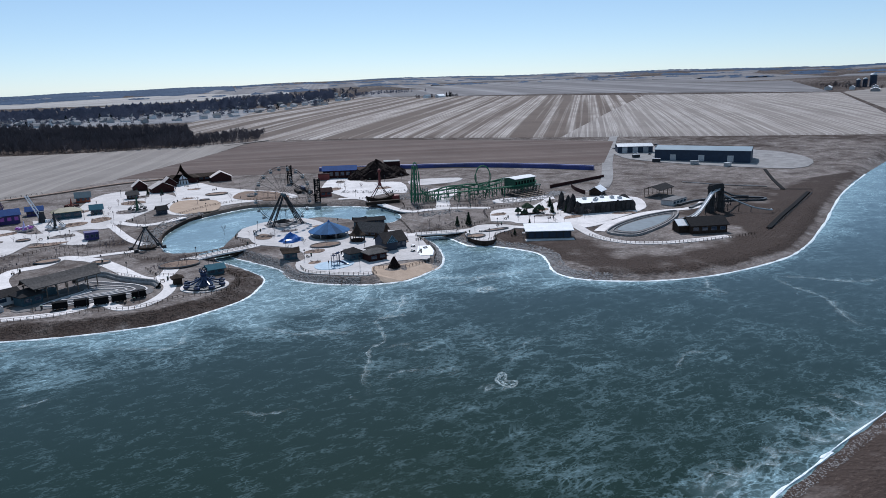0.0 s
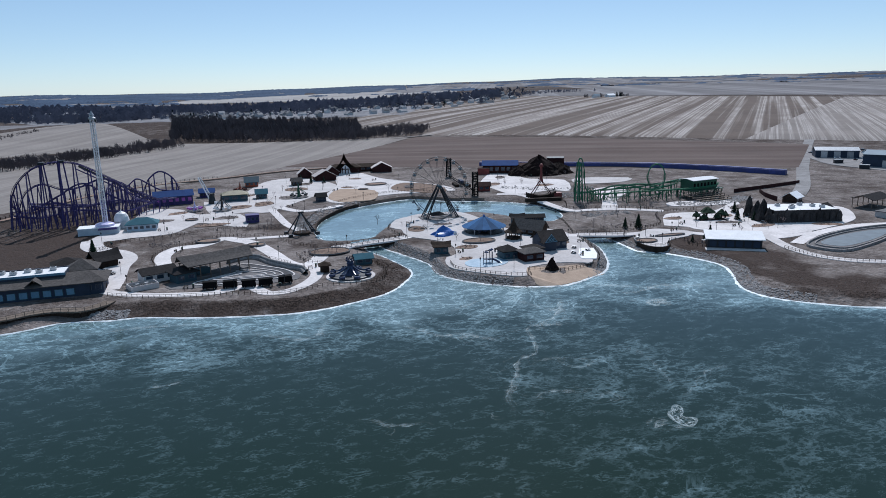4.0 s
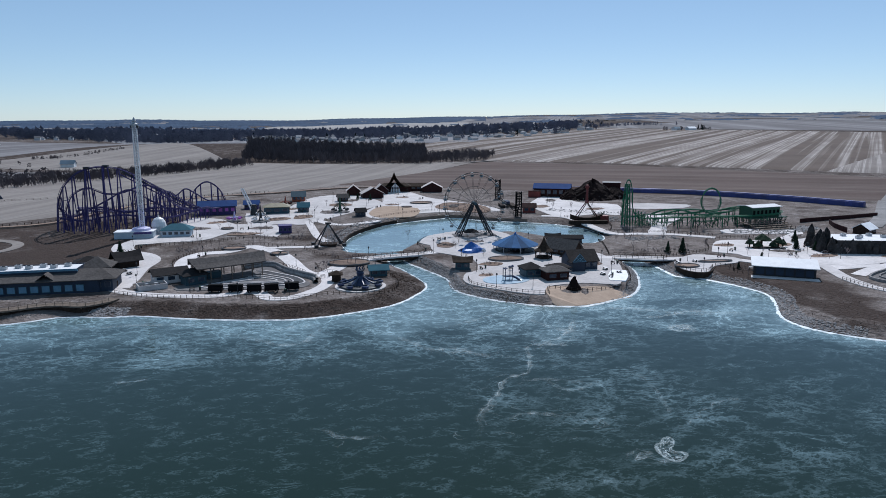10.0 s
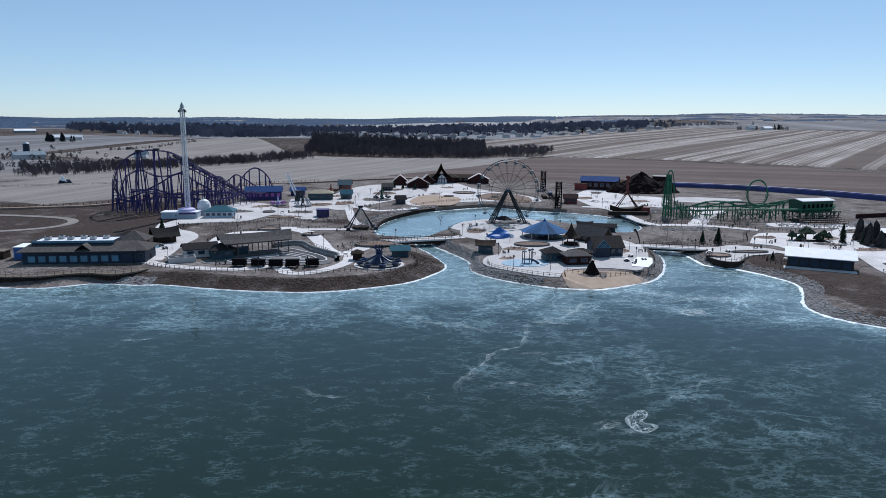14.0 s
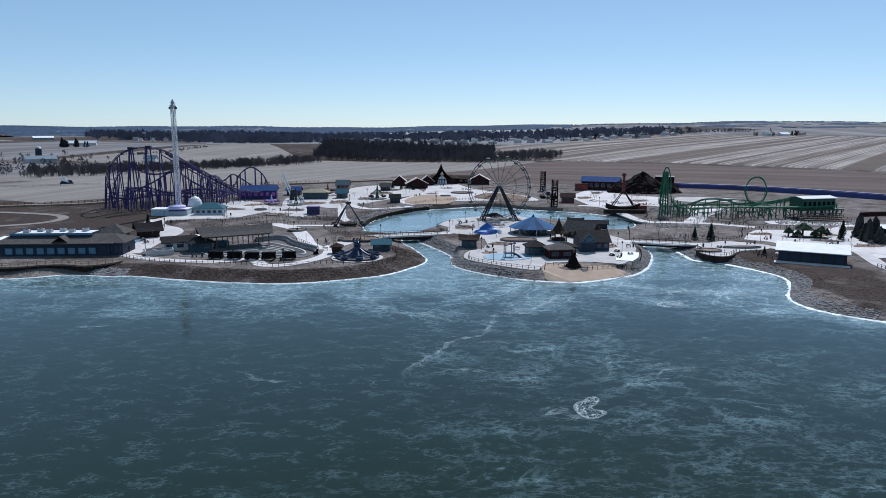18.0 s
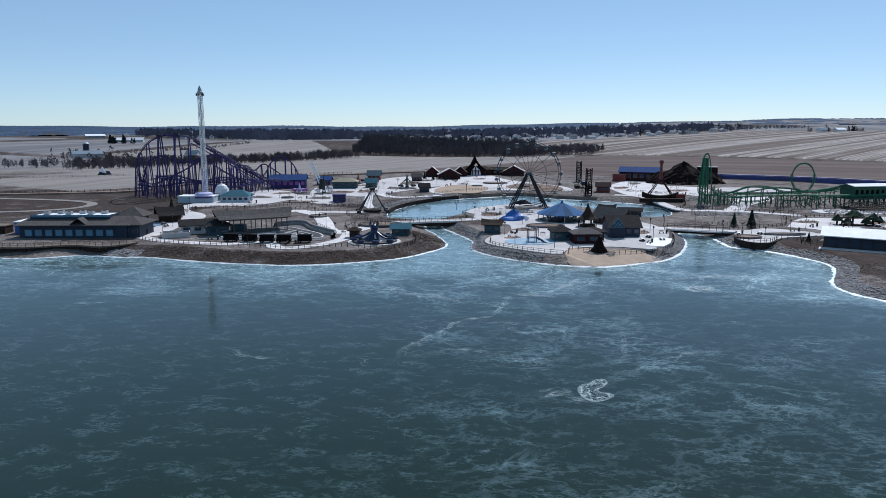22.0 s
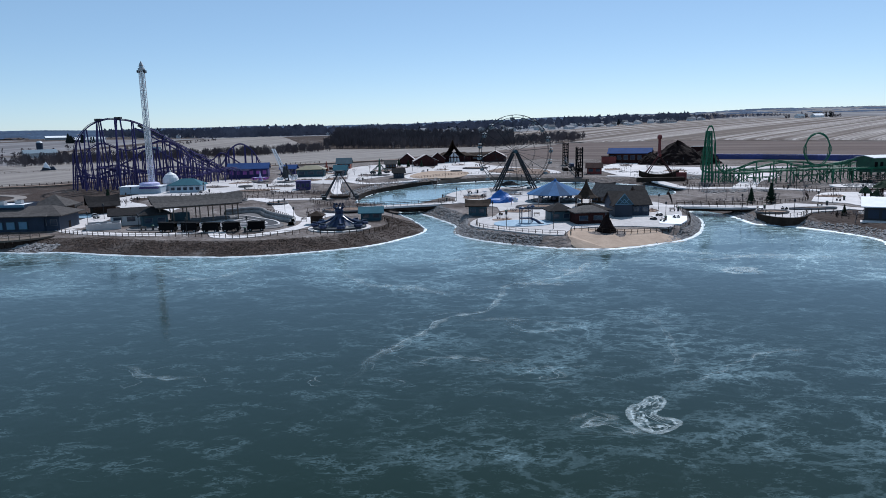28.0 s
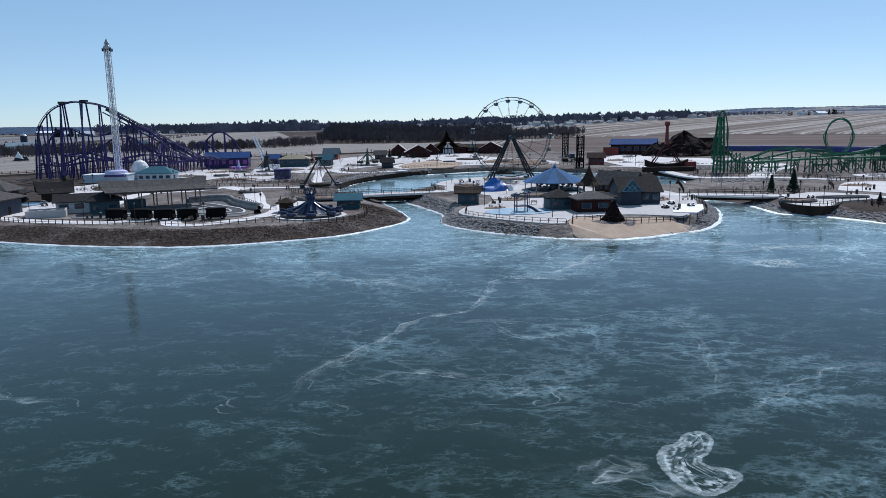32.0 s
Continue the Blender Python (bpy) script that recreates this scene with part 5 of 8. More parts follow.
hut("white_workshop", -122.5, 43, 24, 11, 7, 3.2, "gable", 1.5, M_WHITE, M_DKSH, "white workshop with a dark low-pitched roof", "workshop", windows=3)
pen = thing("service_enclosure", -126, 33, 24, "pale walled service pen full of equipment", "enclosure")
Build().walls(9, 6, -0.4, 2.2).make("wall", M_CONC, pen)
for k in range(5):
    Build().box(-3 + 1.5 * k, (k % 2) * 1.6 - 0.8, 0, 1.2, 1.1, 1.6).make("machine", M_STEEL if k % 2 else M_DKSTEEL, pen)
KART_LINE = [(-108, 33), (-102, 30), (-93, 31), (-84, 31), (-78, 33), (-80, 40), (-86, 46), (-92, 51), (-97, 50), (-95, 43), (-102, 38)]
ribbon("kart_track", KART_LINE, 4.2, M_ASPH, 0.24, "winding grey go-kart track", "track", closed=True)
for k, (fx, fy) in enumerate(((1.13, 1.2), (0.87, 0.8), (0.7, 0.55), (0.5, 0.35))):
    ribbon("kart_kerb", [(-93 + (a_ + 93) * fx, 38.5 + (b_ - 38.5) * fy) for a_, b_ in KART_LINE], 0.55, M_CONC, 0.42, "pale kerb beside the go-kart track", "kerb", closed=True)
kw = thing("kart_rock_wall", -99, 58, 0, "low rounded grey kerb wall round the kart yard", "wall", z=0.0)
line = spline([(-99, 58), (-93, 62), (-88, 60), (-84, 52), (-78, 44), (-73, 38), (-72, 32)], 5)
for k, (dz, rr) in enumerate(((0.3, 0.95), (1.5, 0.5))):
    Build().tube([Vector((p.x + 99 + 0.5 * k, p.y - 58, gz(p.x, p.y) + dz)) for p in line], rr, 8).make("kerb_roll", M_ROCK, kw, smooth=True)


def train_car(x, y, rz):
    ob = thing("parked_tram_car", x, y, rz, "parked black open tram car with a flat canopy", "tram car", "tram cars by the shore path")
    Build().box(0, 0, 0.5, 4.6, 2.0, 0.9).make("body", M_BLACK, ob)
    for py in (-0.98, 0.98):
        Build().box(0, py, 1.35, 4.3, 0.06, 1.0).make("curtain", M_BLACK, ob)
    Build().box(0, 0, 2.4, 4.8, 2.3, 0.28, 0, 0.92).make("canopy", M_BLACK, ob)
    for px in (-2.1, -0.7, 0.7, 2.1):
        for py in (-0.9, 0.9):
            Build().box(px, py, 1.4, 0.12, 0.12, 1.05).make("post", M_BLACK, ob)
    for px in (-1.5, 1.5):
        for py in (-1.0, 1.0):
            wh = Build().beam((px, py - 0.12, 0.45), (px, py + 0.12, 0.45), 0.45, 12).make("wheel", M_BLACK, ob)
            Build().beam((px, py - 0.14, 0.45), (px, py + 0.14, 0.45), 0.2, 8).make("hub", M_STEEL, wh)
    for px in (-1.2, 0.2, 1.5):
        Build().box(px, 0, 1.3, 0.3, 1.8, 0.7).make("bench", M_DKWOOD, ob)
    return ob


for px, py, rz in ((-104, 24, -6), (-97.5, 23, -5), (-91.5, 22, 0), (-86, 22, 4), (-79.5, 23, 8)):
    train_car(px, py, rz)


def cage(x, y, rz=0):
    ob = thing("rope_pyramid_ride", x, y, rz, "dark steel A-frame ride tower with hanging net", "ride")
    top = Vector((0, 0, 10.0))
    for a in range(4):
        ang = math.pi / 4 + a * math.pi / 2
        foot = Vector((8.6 * math.cos(ang), 5.2 * math.sin(ang), -0.3))
        Build().beam(foot, top, 0.32, 6, 0.22).make("leg", M_DKSTEEL, ob)
        Build().box(foot.x, foot.y, -0.2, 1.6, 1.6, 1.4).make("ballast", M_DKSTEEL, ob)
    for k in range(10):
        ang = 2 * math.pi * k / 10
        Build().beam(top - Vector((0, 0, 0.6)), (3.6 * math.cos(ang), 2.8 * math.sin(ang), 1.2), 0.06, 4).make("rope", M_STEEL, ob)
    Build().lathe([(3.8, 0.2), (3.8, 1.0), (3.2, 1.2)], 16).make("stage", M_DKWOOD, ob)
    Build().beam((-1.2, 0, 9.9), (1.2, 0, 9.9), 0.5, 8).make("hub", M_DKSTEEL, ob)
    return ob


cage(-68, 100, 12)


def planter(x, y, r, ry=None, group="round planters", material=None):
    ob = thing("round_planter", x, y, 0, "round kerbed planting bed with brown mulch", "planter", group)
    ry = ry or r
    n = 22
    outer = [(r * math.cos(2 * math.pi * k / n), ry * math.sin(2 * math.pi * k / n), 0.55) for k in range(n)]
    Build().tube(outer, 0.3, 5, True).make("kerb", material or M_GREYPAVE, ob)
    Build().add([(0, 0, 0.75)] + [(a * 0.98, b * 0.98, 0.5) for a, b, _ in outer], [(0, k + 1, (k + 1) % n + 1) for k in range(n)]).make("mulch", M_MULCH, ob)
    return ob


for px, py, a, b in ((-108, 98, 5, 3.5), (-88, 84, 3.6, 3), (-118, 150, 3, 2.5), (-11, 232, 7, 5), (-22, 214, 3, 2), (6, 210, 2.5, 2), (67, 37, 4.6, 3.4), (2, 60, 7, 4.5), (-60, 62, 8, 6), (82, 43, 7, 1.6)):
    planter(px, py, a, b)


# ---------------- lakeside restaurant ----------------
r = thing("lakeside_restaurant", -160, 37, 3, "long navy restaurant with grey hipped eaves and flat white roof", "restaurant")
Build().walls(36, 15, -1.0, 5.2).make("wall", M_NAVY, r)
Build().hip(36, 15, 4.2, 2.4, 1.4, ridge=34).make("eaves_roof", M_SHING, r)
Build().walls(27, 10, 4.0, 3.2, x=-3, y=2).make("parapet", M_NAVY, r)
Build().box(-3, 2, 6.6, 26.4, 9.4, 0.3).make("flat_roof", M_ROOFW, r)
Build().box(-3, -3.05, 6.5, 27.2, 0.16, 0.75).make("parapet_trim", M_PALEGLASS, r)
for k in range(6):
    u = Build().box(0, 0, 0, 1.9, 1.6, 1.1).make("rooftop_unit", M_STEEL, r, m=pose(-13 + 3.8 * k, 1.5 + (k % 2) * 2, 6.9))
    Build().lathe([(0.55, 1.1), (0.55, 1.3)], 10).make("fan", M_DKSTEEL, u)
for k in range(9):
    win = Build().box(0, 0, 0, 2.6, 0.18, 2.3).make("window", M_TEAL, r, m=pose(-15 + 3.4 * k, -7.6, 0.6))
    Build().box(0, -0.1, 0.15, 2.2, 0.06, 2.0).make("pane", M_PALEGLASS, win)
Build().gable(3.5, 5, 4.6, 2.0, 0.3).make("dormer_roof", M_SHING, r, m=pose(2, -6.2, 0, 0, 0, 90))
hut("restaurant_pavilion", -142.5, 37, 3, 9, 12, 4.2, "hip", 2.6, M_NAVY, M_SHING, "navy end pavilion with a broad grey hipped roof", "pavilion", over=1.4, windows=3)
hut("restaurant_tower", -146.5, 46, 3, 8, 7, 5.6, "pyramid", 3.4, M_DKWOOD, M_SHING, "raised square roof behind the restaurant", "pavilion", over=1.4)
hut("service_block", -181, 42, 3, 9, 8, 4.0, "flat", 0, M_BRIGHTBLUE, M_ROOFW, "blue service block with a flat white roof", "building")
hut("bin_store", -194, 40, 3, 10, 5, 2.6, "flat", 0, M_DKWOOD, M_WOOD, "brown board bin store", "store", door=False)
hut("entrance_pavilion", -156, 66, 14, 8, 7, 2.8, "hip", 2.4, M_DKWOOD, M_DKSH, "dark entrance pavilion with a hipped roof", "pavilion", over=1.6)
hut("entrance_hall", -144, 70, 34, 7, 7, 2.4, "swept", 3.0, M_DKWOOD, M_DKSH, "dark entrance hall under a steep swept roof", "pavilion", over=1.4)
dk = [(-240, 26), (-215, 20), (-195, 14), (-178, 10), (-163, 9.5), (-155, 13), (-148, 14), (-141, 12), (-136, 15), (-134, 19)]
ribbon("boardwalk", dk, 4.0, M_WOOD, 2.75, "weathered wooden boardwalk along the shore", "boardwalk", fn=lambda x, y: 0.0, deep=0.45)
fence("boardwalk_rail", [(x + 0.6, y - 1.7) for x, y in dk], "wooden rail along the boardwalk's water side", 2.4, 1.15, M_WOOD, fn=lambda x, y: 2.75)
pl = thing("boardwalk_pilings", -160, 9, 0, "dark timber wall and pilings under the boardwalk", "pilings", z=0.0)
pts_ = spline(dk, 4)
for p, q in zip(pts_, pts_[1:]):
    d = (q - p).normalized()
    s = Vector((d.y, -d.x, 0)) * 1.2
    a, b = p + s - Vector((-160, 9, 0)), q + s - Vector((-160, 9, 0))
    Build().add([(a.x, a.y, -1), (b.x, b.y, -1), (b.x, b.y, 2.35), (a.x, a.y, 2.35), (a.x - s.x * 0.2, a.y - s.y * 0.2, -1), (b.x - s.x * 0.2, b.y - s.y * 0.2, -1), (b.x - s.x * 0.2, b.y - s.y * 0.2, 2.35), (a.x - s.x * 0.2, a.y - s.y * 0.2, 2.35)],
                [(0, 1, 2, 3), (7, 6, 5, 4), (0, 4, 5, 1), (3, 2, 6, 7), (1, 5, 6, 2), (0, 3, 7, 4)]).make("timber_panel", M_DKWOOD, pl)
    Build().beam((a.x, a.y, -1), (a.x, a.y, 2.4), 0.2, 6).make("pile", M_DKWOOD, pl)


# ---------------- bridges, terrace wall, shore edges ----------------
def bridge(name, a, b, width, label):
    a, b = Vector(a), Vector(b)
    z0 = gz(a.x, a.y)
    d = b - a
    ob = thing(name, a.x, a.y, math.degrees(math.atan2(d.y, d.x)), label, "bridge")
    n = d.length
    Build().box(n / 2, 0, -0.35, n, width, 0.6).make("deck", M_CONC, ob)
    for s in (-1, 1):
        Build().box(n / 2, s * (width / 2 - 0.2), -1.2, n, 0.3, 0.9).make("girder", M_DKWOOD, ob)
        for k in range(int(n / 2.4) + 1):
            Build().box(k * 2.4 + 0.2, s * (width / 2 - 0.15), 0.2, 0.14, 0.14, 1.2).make("post", M_DKWOOD, ob)
        for h in (0.75, 1.35):
            Build().box(n / 2, s * (width / 2 - 0.15), h, n, 0.1, 0.09).make("rail", M_DKWOOD, ob)
    for x in (0.4, n - 0.4):
        Build().box(x, 0, -2.8, 1.2, width + 0.6, 2.6).make("abutment", M_DKWOOD, ob)
    return ob


bridge("footbridge", (-58, 69.5), (-28, 76.5), 5.0, "pale footbridge with dark rails over the channel")
bridge("footbridge", (46, 58), (66, 52), 5.2, "pale footbridge with dark rails to the east bank")


def wall_along(name, pts, z0, z1, th, material, label, per=5, part_name="panel", closed=False):
    ob = thing(name, pts[0][0], pts[0][1], 0, label, "retaining wall", z=0.0)
    o = Vector((pts[0][0], pts[0][1], 0))
    line = spline(pts, per, closed)
    for p, q in zip(line, line[1:]):
        d = (q - p)
        Build().box(0, 0, z0, d.length * 1.03, th, z1 - z0).make(part_name, material, ob, m=pose(*(((p + q) / 2 - o).to_tuple()), 0, 0, math.degrees(math.atan2(d.y, d.x))))
    return ob


wall_along("terrace_wall", [(63, 37), (62.6, 32), (63.8, 28), (66.5, 25.8), (70.5, 26.5), (74.5, 31), (77.5, 35)], -1, 2.45, 0.5, M_DKWOOD, "dark timber wall under the lakeside terrace")
fence("terrace_rail", [(63.8, 37), (63.4, 32.4), (64.6, 28.8), (67, 26.8), (70.2, 27.3), (74, 31.6), (77, 35.6)], "dark rail round the terrace", 2.0, 1.15, M_DKWOOD, fn=lambda x, y: gz(x, y) + 0.24)
wall_along("pond_wall", [(-61.5, 104), (-60, 118), (-55, 135), (-43, 158), (-32, 169)], 0.5, 3.6, 0.6, M_DKWOOD, "dark timber wall along the pond's west bank", 4)
wall_along("pond_wall", [(-31, 170), (-18, 178.5), (-5, 184.5), (5, 183.5), (21, 171), (39, 162)], 0.8, 3.7, 0.5, M_MULCH, "brown board wall along the pond's far bank", 4)
dam = thing("pond_weir", -43, 76, 13, "dark weir wall under the footbridge", "weir", z=0.0)
Build().box(0, 3.5, -1.5, 16, 1.2, 3.4).make("wall", M_DKWOOD, dam)
Build().box(-1, 2.8, 0.6, 4.5, 0.4, 1.0).make("spillway", M_WOOD, dam)


def shore_line(name, line, label, width=1.3, seed=3, base=0.0):
    """A broken white rim of pushed-up ice along the water's edge."""
    rnd = random.Random(seed)
    pts = spline(line, 12)
    b = Build()
    off = 0.0
    for i, p in enumerate(pts):
        a, c = pts[max(i - 1, 0)], pts[min(i + 1, len(pts) - 1)]
        d = (c - a).normalized()
        p = Vector((p.x, p.y, base))
        s = Vector((-d.y, d.x, 0))
        off = 0.8 * off + 0.12 * rnd.uniform(-1, 1)
        w = width * (0.35 + 0.65 * rnd.random())
        b.v += [tuple(p + s * (off - w) + Vector((0, 0, 0.02))), tuple(p + s * (off - w * 0.3) + Vector((0, 0, 0.10 + 0.12 * rnd.random()))), tuple(p + s * (off + w * 0.5) + Vector((0, 0, 0.14 + 0.1 * rnd.random()))), tuple(p + s * (off + w) + Vector((0, 0, -0.1)))]
    for i in range(len(pts) - 1):
        b.f += [(4 * i + k, 4 * i + k + 1, 4 * i + 5 + k, 4 * i + 4 + k) for k in range(3)]
    ob = b.make(name, M_SNOW)
    ob.data.flip_normals() if sum(q.normal.z * q.area for q in ob.data.polygons) < 0 else None
    return tagged(ob, label, "ice", kind="structure")


shore_line("shore_ice", WEST_SHORE[4:], "white pushed-up ice along the west bank", 0.7, 3)
shore_line("shore_ice", ISLAND, "white ice along the island's foot", 0.8, 4)
shore_line("shore_ice", EAST_SHORE[:-2], "white ice along the east bank", 0.9, 5)
shore_line("shore_ice", SOUTH_SHORE[2:10], "white ice along the south bank", 0.55, 6)
shore_line("shore_ice", POND[:20], "white ice round the pond", 0.5, 7, POND_Z)


def riprap(name, line, n, spread, size, seed, label, inland=2.0):
    """Loose stones heaped along a bank."""
    rnd = random.Random(seed)
    pts = spline(line, 10)
    b = Build()
    for _ in range(n):
        k = rnd.randrange(len(pts) - 1)
        p = pts[k].lerp(pts[k + 1], rnd.random())
        d = (pts[k + 1] - pts[k]).normalized()
        q = p + Vector((-d.y, d.x, 0)) * (inland + rnd.uniform(-1, 1) * spread)
        z = max(level(q.x, q.y), 0.0)
        s = size * rnd.uniform(0.5, 1.3)
        vs = [(q.x + s * rnd.uniform(0.6, 1) * a, q.y + s * rnd.uniform(0.6, 1) * c, z + s * 0.7 * e * rnd.uniform(0.6, 1.1)) for a, c, e in ((1, 0, 0.2), (0, 1, 0.3), (-1, 0, 0.2), (0, -1, 0.3), (0.2, 0.1, 1), (0, 0, -0.5))]
        b.add(vs, [(0, 1, 4), (1, 2, 4), (2, 3, 4), (3, 0, 4), (1, 0, 5), (2, 1, 5), (3, 2, 5), (0, 3, 5)])
    return tagged(b.make(name, M_ROCK), label, "stones", kind="stuff")


riprap("bank_stones", ISLAND[2:7], 1900, 1.7, 0.36, 21, "grey stones heaped on the island's bank", 1.9)
riprap("bank_stones", ISLAND[9:14], 1500, 1.7, 0.36, 22, "grey stones heaped on the island's east bank", 1.9)
riprap("bank_stones", [(-36, 72), (-30, 55), (-25, 40)], 500, 2.5, 0.5, 23, "brown-grey stones beside the channel", 3.0)
riprap("bank_stones", EAST_SHORE[3:12], 1500, 2.6, 0.5, 24, "grey stones along the east bank", 3.0)
riprap("bank_stones", EAST_SHORE[0:4], 500, 1.8, 0.5, 29, "grey stones beside the terrace", 2.2)
riprap("pond_rocks", POND[1:6], 420, 3.5, 0.8, 30, "dark broken rocks on the pond's west bank", 5.0)
riprap("hill_rocks", [(70, 152), (84, 150), (100, 158)], 260, 6, 0.9, 35, "dark broken rocks near the swinging ship", 0)
riprap("hill_rocks", [(60, 192), (84, 176), (112, 170)], 240, 5, 0.8, 36, "dark broken rocks below the red mountain", 0)
riprap("bank_stones", [(-139, 8), (-134, 7), (-128, 6)], 350, 2.5, 0.5, 25, "grey stones beside the boardwalk", 3.0)


def tufts(name, region, n, seed, label, keep, hgt=0.13, material=None):
    """Dry grass blades over a bank."""
    rnd = random.Random(seed)
    b = Build()
    x0, x1, y0, y1 = region
    xs = np.array([rnd.uniform(x0, x1) for _ in range(n)])
    ys = np.array([rnd.uniform(y0, y1) for _ in range(n)])
    ds, zs = shore_distance(xs, ys), land(xs, ys)
    for x, y, d, z in zip(xs, ys, ds, zs):
        if not keep(x, y, d):
            continue
        for _ in range(3):
            a, h = rnd.uniform(0, 6.28), hgt * rnd.uniform(0.4, 1.3)
            c, s = math.cos(a) * 0.1, math.sin(a) * 0.1
            px, py = x + rnd.uniform(-0.3, 0.3), y + rnd.uniform(-0.3, 0.3)
            b.add([(px - c, py - s, z - 0.1), (px + c, py + s, z - 0.1), (px + rnd.uniform(-0.25, 0.25), py + rnd.uniform(-0.35, 0.1), z + h)], [(0, 1, 2)])
    return tagged(b.make(name, material or M_GRASS), label, "grass", kind="stuff")


tufts("bank_grass", (-135, -30, -8, 60), 42000, 31, "dark dry grass on the west bank", lambda x, y, d: 0.9 < d < 10.5 and y < 50)
tufts("bank_grass", (-230, -140, 0, 45), 7000, 32, "dark dry grass by the boardwalk", lambda x, y, d: 3.0 < d < 20)
tufts("bank_grass", (60, 260, -70, 20), 30000, 33, "dark dry grass on the east bank", lambda x, y, d: 5 < d < 24 and not (x < 115 and y > -6))
tufts("bank_grass", (-60, 110, -215, -140), 9000, 34, "dry brown grass on the south bank", lambda x, y, d: 2.0 < d < 30)
riprap("bank_stones", [(90, -152), (50, -158), (27, -162), (2, -167), (-12, -178), (-28, -200)], 1500, 1.3, 0.2, 28, "small frosted stones along the south bank", 2.0)

# ---------------- back of the park ----------------
tp = thing("peaked_hall", -22, 299, -4, "brown shingled hall with one tall leaning peak", "hall")
Build().walls(22, 11, -0.6, 4.4).make("wall", M_DKRED, tp)
Build().hip(22, 11, 3.8, 2.4, 1.0, ridge=14).make("lower_roof", M_BRSH, tp)
sail = Build()
OUT = ((-9.5, 2.6), (-6.4, 4.8), (-3.6, 7.6), (-1.6, 11.6), (-0.4, 14.6), (1.2, 10.4), (4.2, 6.6), (9.6, 2.9))
for y_, f_ in ((-8.5, 1.0), (-3.0, 0.8), (6.0, 0.5)):
    sail.v += [(x * (0.7 + 0.3 * f_), y_, 2.2 + (z - 2.2) * f_) for x, z in OUT] + [(x * (0.7 + 0.3 * f_), y_, 1.8 + (z - 2.2) * f_) for x, z in OUT]
for j in range(2):
    for i in range(7):
        p, q = 16 * j + i, 16 * (j + 1) + i
        sail.f += [(p, p + 1, q + 1, q), (q + 8, q + 9, p + 9, p + 8)]
sail.f += [(i, i + 8, i + 9, i + 1) for i in range(7)]
sail.make("peak", M_BRSH, tp)
Build().add([(-3.0, -7.6, 0), (4.0, -7.6, 0), (3.2, -7.6, 3.6), (0.2, -7.6, 6.4), (-2.4, -7.6, 3.8), (-3.0, -7.3, 0), (4.0, -7.3, 0), (3.2, -7.3, 3.6), (0.2, -7.3, 6.4), (-2.4, -7.3, 3.8)],
            [(0, 1, 2, 3, 4), (9, 8, 7, 6, 5), (0, 5, 6, 1), (1, 6, 7, 2), (2, 7, 8, 3), (3, 8, 9, 4), (4, 9, 5, 0)]).make("entrance", M_WHITE, tp, "white glazed gable front")
for x0, z1 in ((-1.8, 4.0), (0.2, 5.8), (2.2, 4.0)):
    Build().box(x0, -7.75, 0, 0.5, 0.3, z1).make("mullion", M_DKRED, tp)
Build().box(0.5, -7.8, 2.8, 6.0, 0.35, 0.6).make("lintel", M_DKRED, tp)
for px, py, rz, w, d in ((-40, 266, 6, 14, 9), (4.5, 294, -6, 14, 9), (-52, 283, 0, 9, 7), (-33, 285, 4, 9, 7)):
    hut("red_gabled_cabin", px, py, rz + 90, d, w, 3.2, "gable", 3.6, M_DKRED, M_PALESH, "dark red cabin with a pale grey gable roof", "cabin", "red cabins", windows=2)
hut("red_linking_hall", -6, 303, -6, 16, 7, 3.4, "gable", 1.8, M_DKRED, M_BRSH, "low dark hall joining the peaked hall and a cabin", "hall", windows=4)
hut("blue_roofed_station", 82, 254, -22, 24, 10, 6.0, "gable", 2.6, M_DKRED, M_BLUE, "dark red ride station with a blue metal roof", "station", windows=6)
hut("red_side_hall", 100, 252, -22, 16, 9, 5.0, "gable", 1.4, M_DKRED, M_DKRED, "dark red boarded hall", "hall", windows=4)
hut("red_side_hall", 69, 252, -22, 8, 6, 4.0, "flat", 0, M_RED, M_DKRED, "red boarded block with battlements", "hall")
mt = thing("rock_mountain", 104, 238, -10, "red-brown artificial rock mountain with stepped outcrops", "mountain")
crag((38, 24), 12.5, 41, 48, 18, 0.2).make("rock", M_ROCKRED, mt)
crag((24, 18), 8.0, 42, 36, 12, 0.28).make("outcrop", M_ROCKRED, mt, m=pose(15, 4, 0))
crag((18, 14), 7.0, 43, 36, 12, 0.3).make("outcrop", M_ROCKRED, mt, m=pose(-14, -3, 0))
hut("dark_hall", 125, 256, -22, 12, 10, 8.5, "flat", 0, M_DKRED, M_DKSTEEL, "dark red show hall behind the mountain", "hall")
bl = [(80, 294), (134, 270), (188, 244), (226, 210), (254, 174)]
bw = thing("long_blue_track", bl[0][0], bl[0][1], 0, "long low dark blue enclosed launch track", "track", z=0.0)
line = spline(bl, 10)
for a, b in zip(line, line[1:]):
    o = Vector((bl[0][0], bl[0][1], 0))
    m_, d = (a + b) / 2 - o, b - a
    z0 = gz((a + b).x / 2, (a + b).y / 2)
    Build().box(0, 0, -0.4, d.length * 1.02, 5.0, 3.2).box(0, 0, 2.8, d.length * 1.02, 3.0, 0.5).make("panel", M_BLUEWALL, bw, m=pose(m_.x, m_.y, z0, 0, 0, math.degrees(math.atan2(d.y, d.x))))


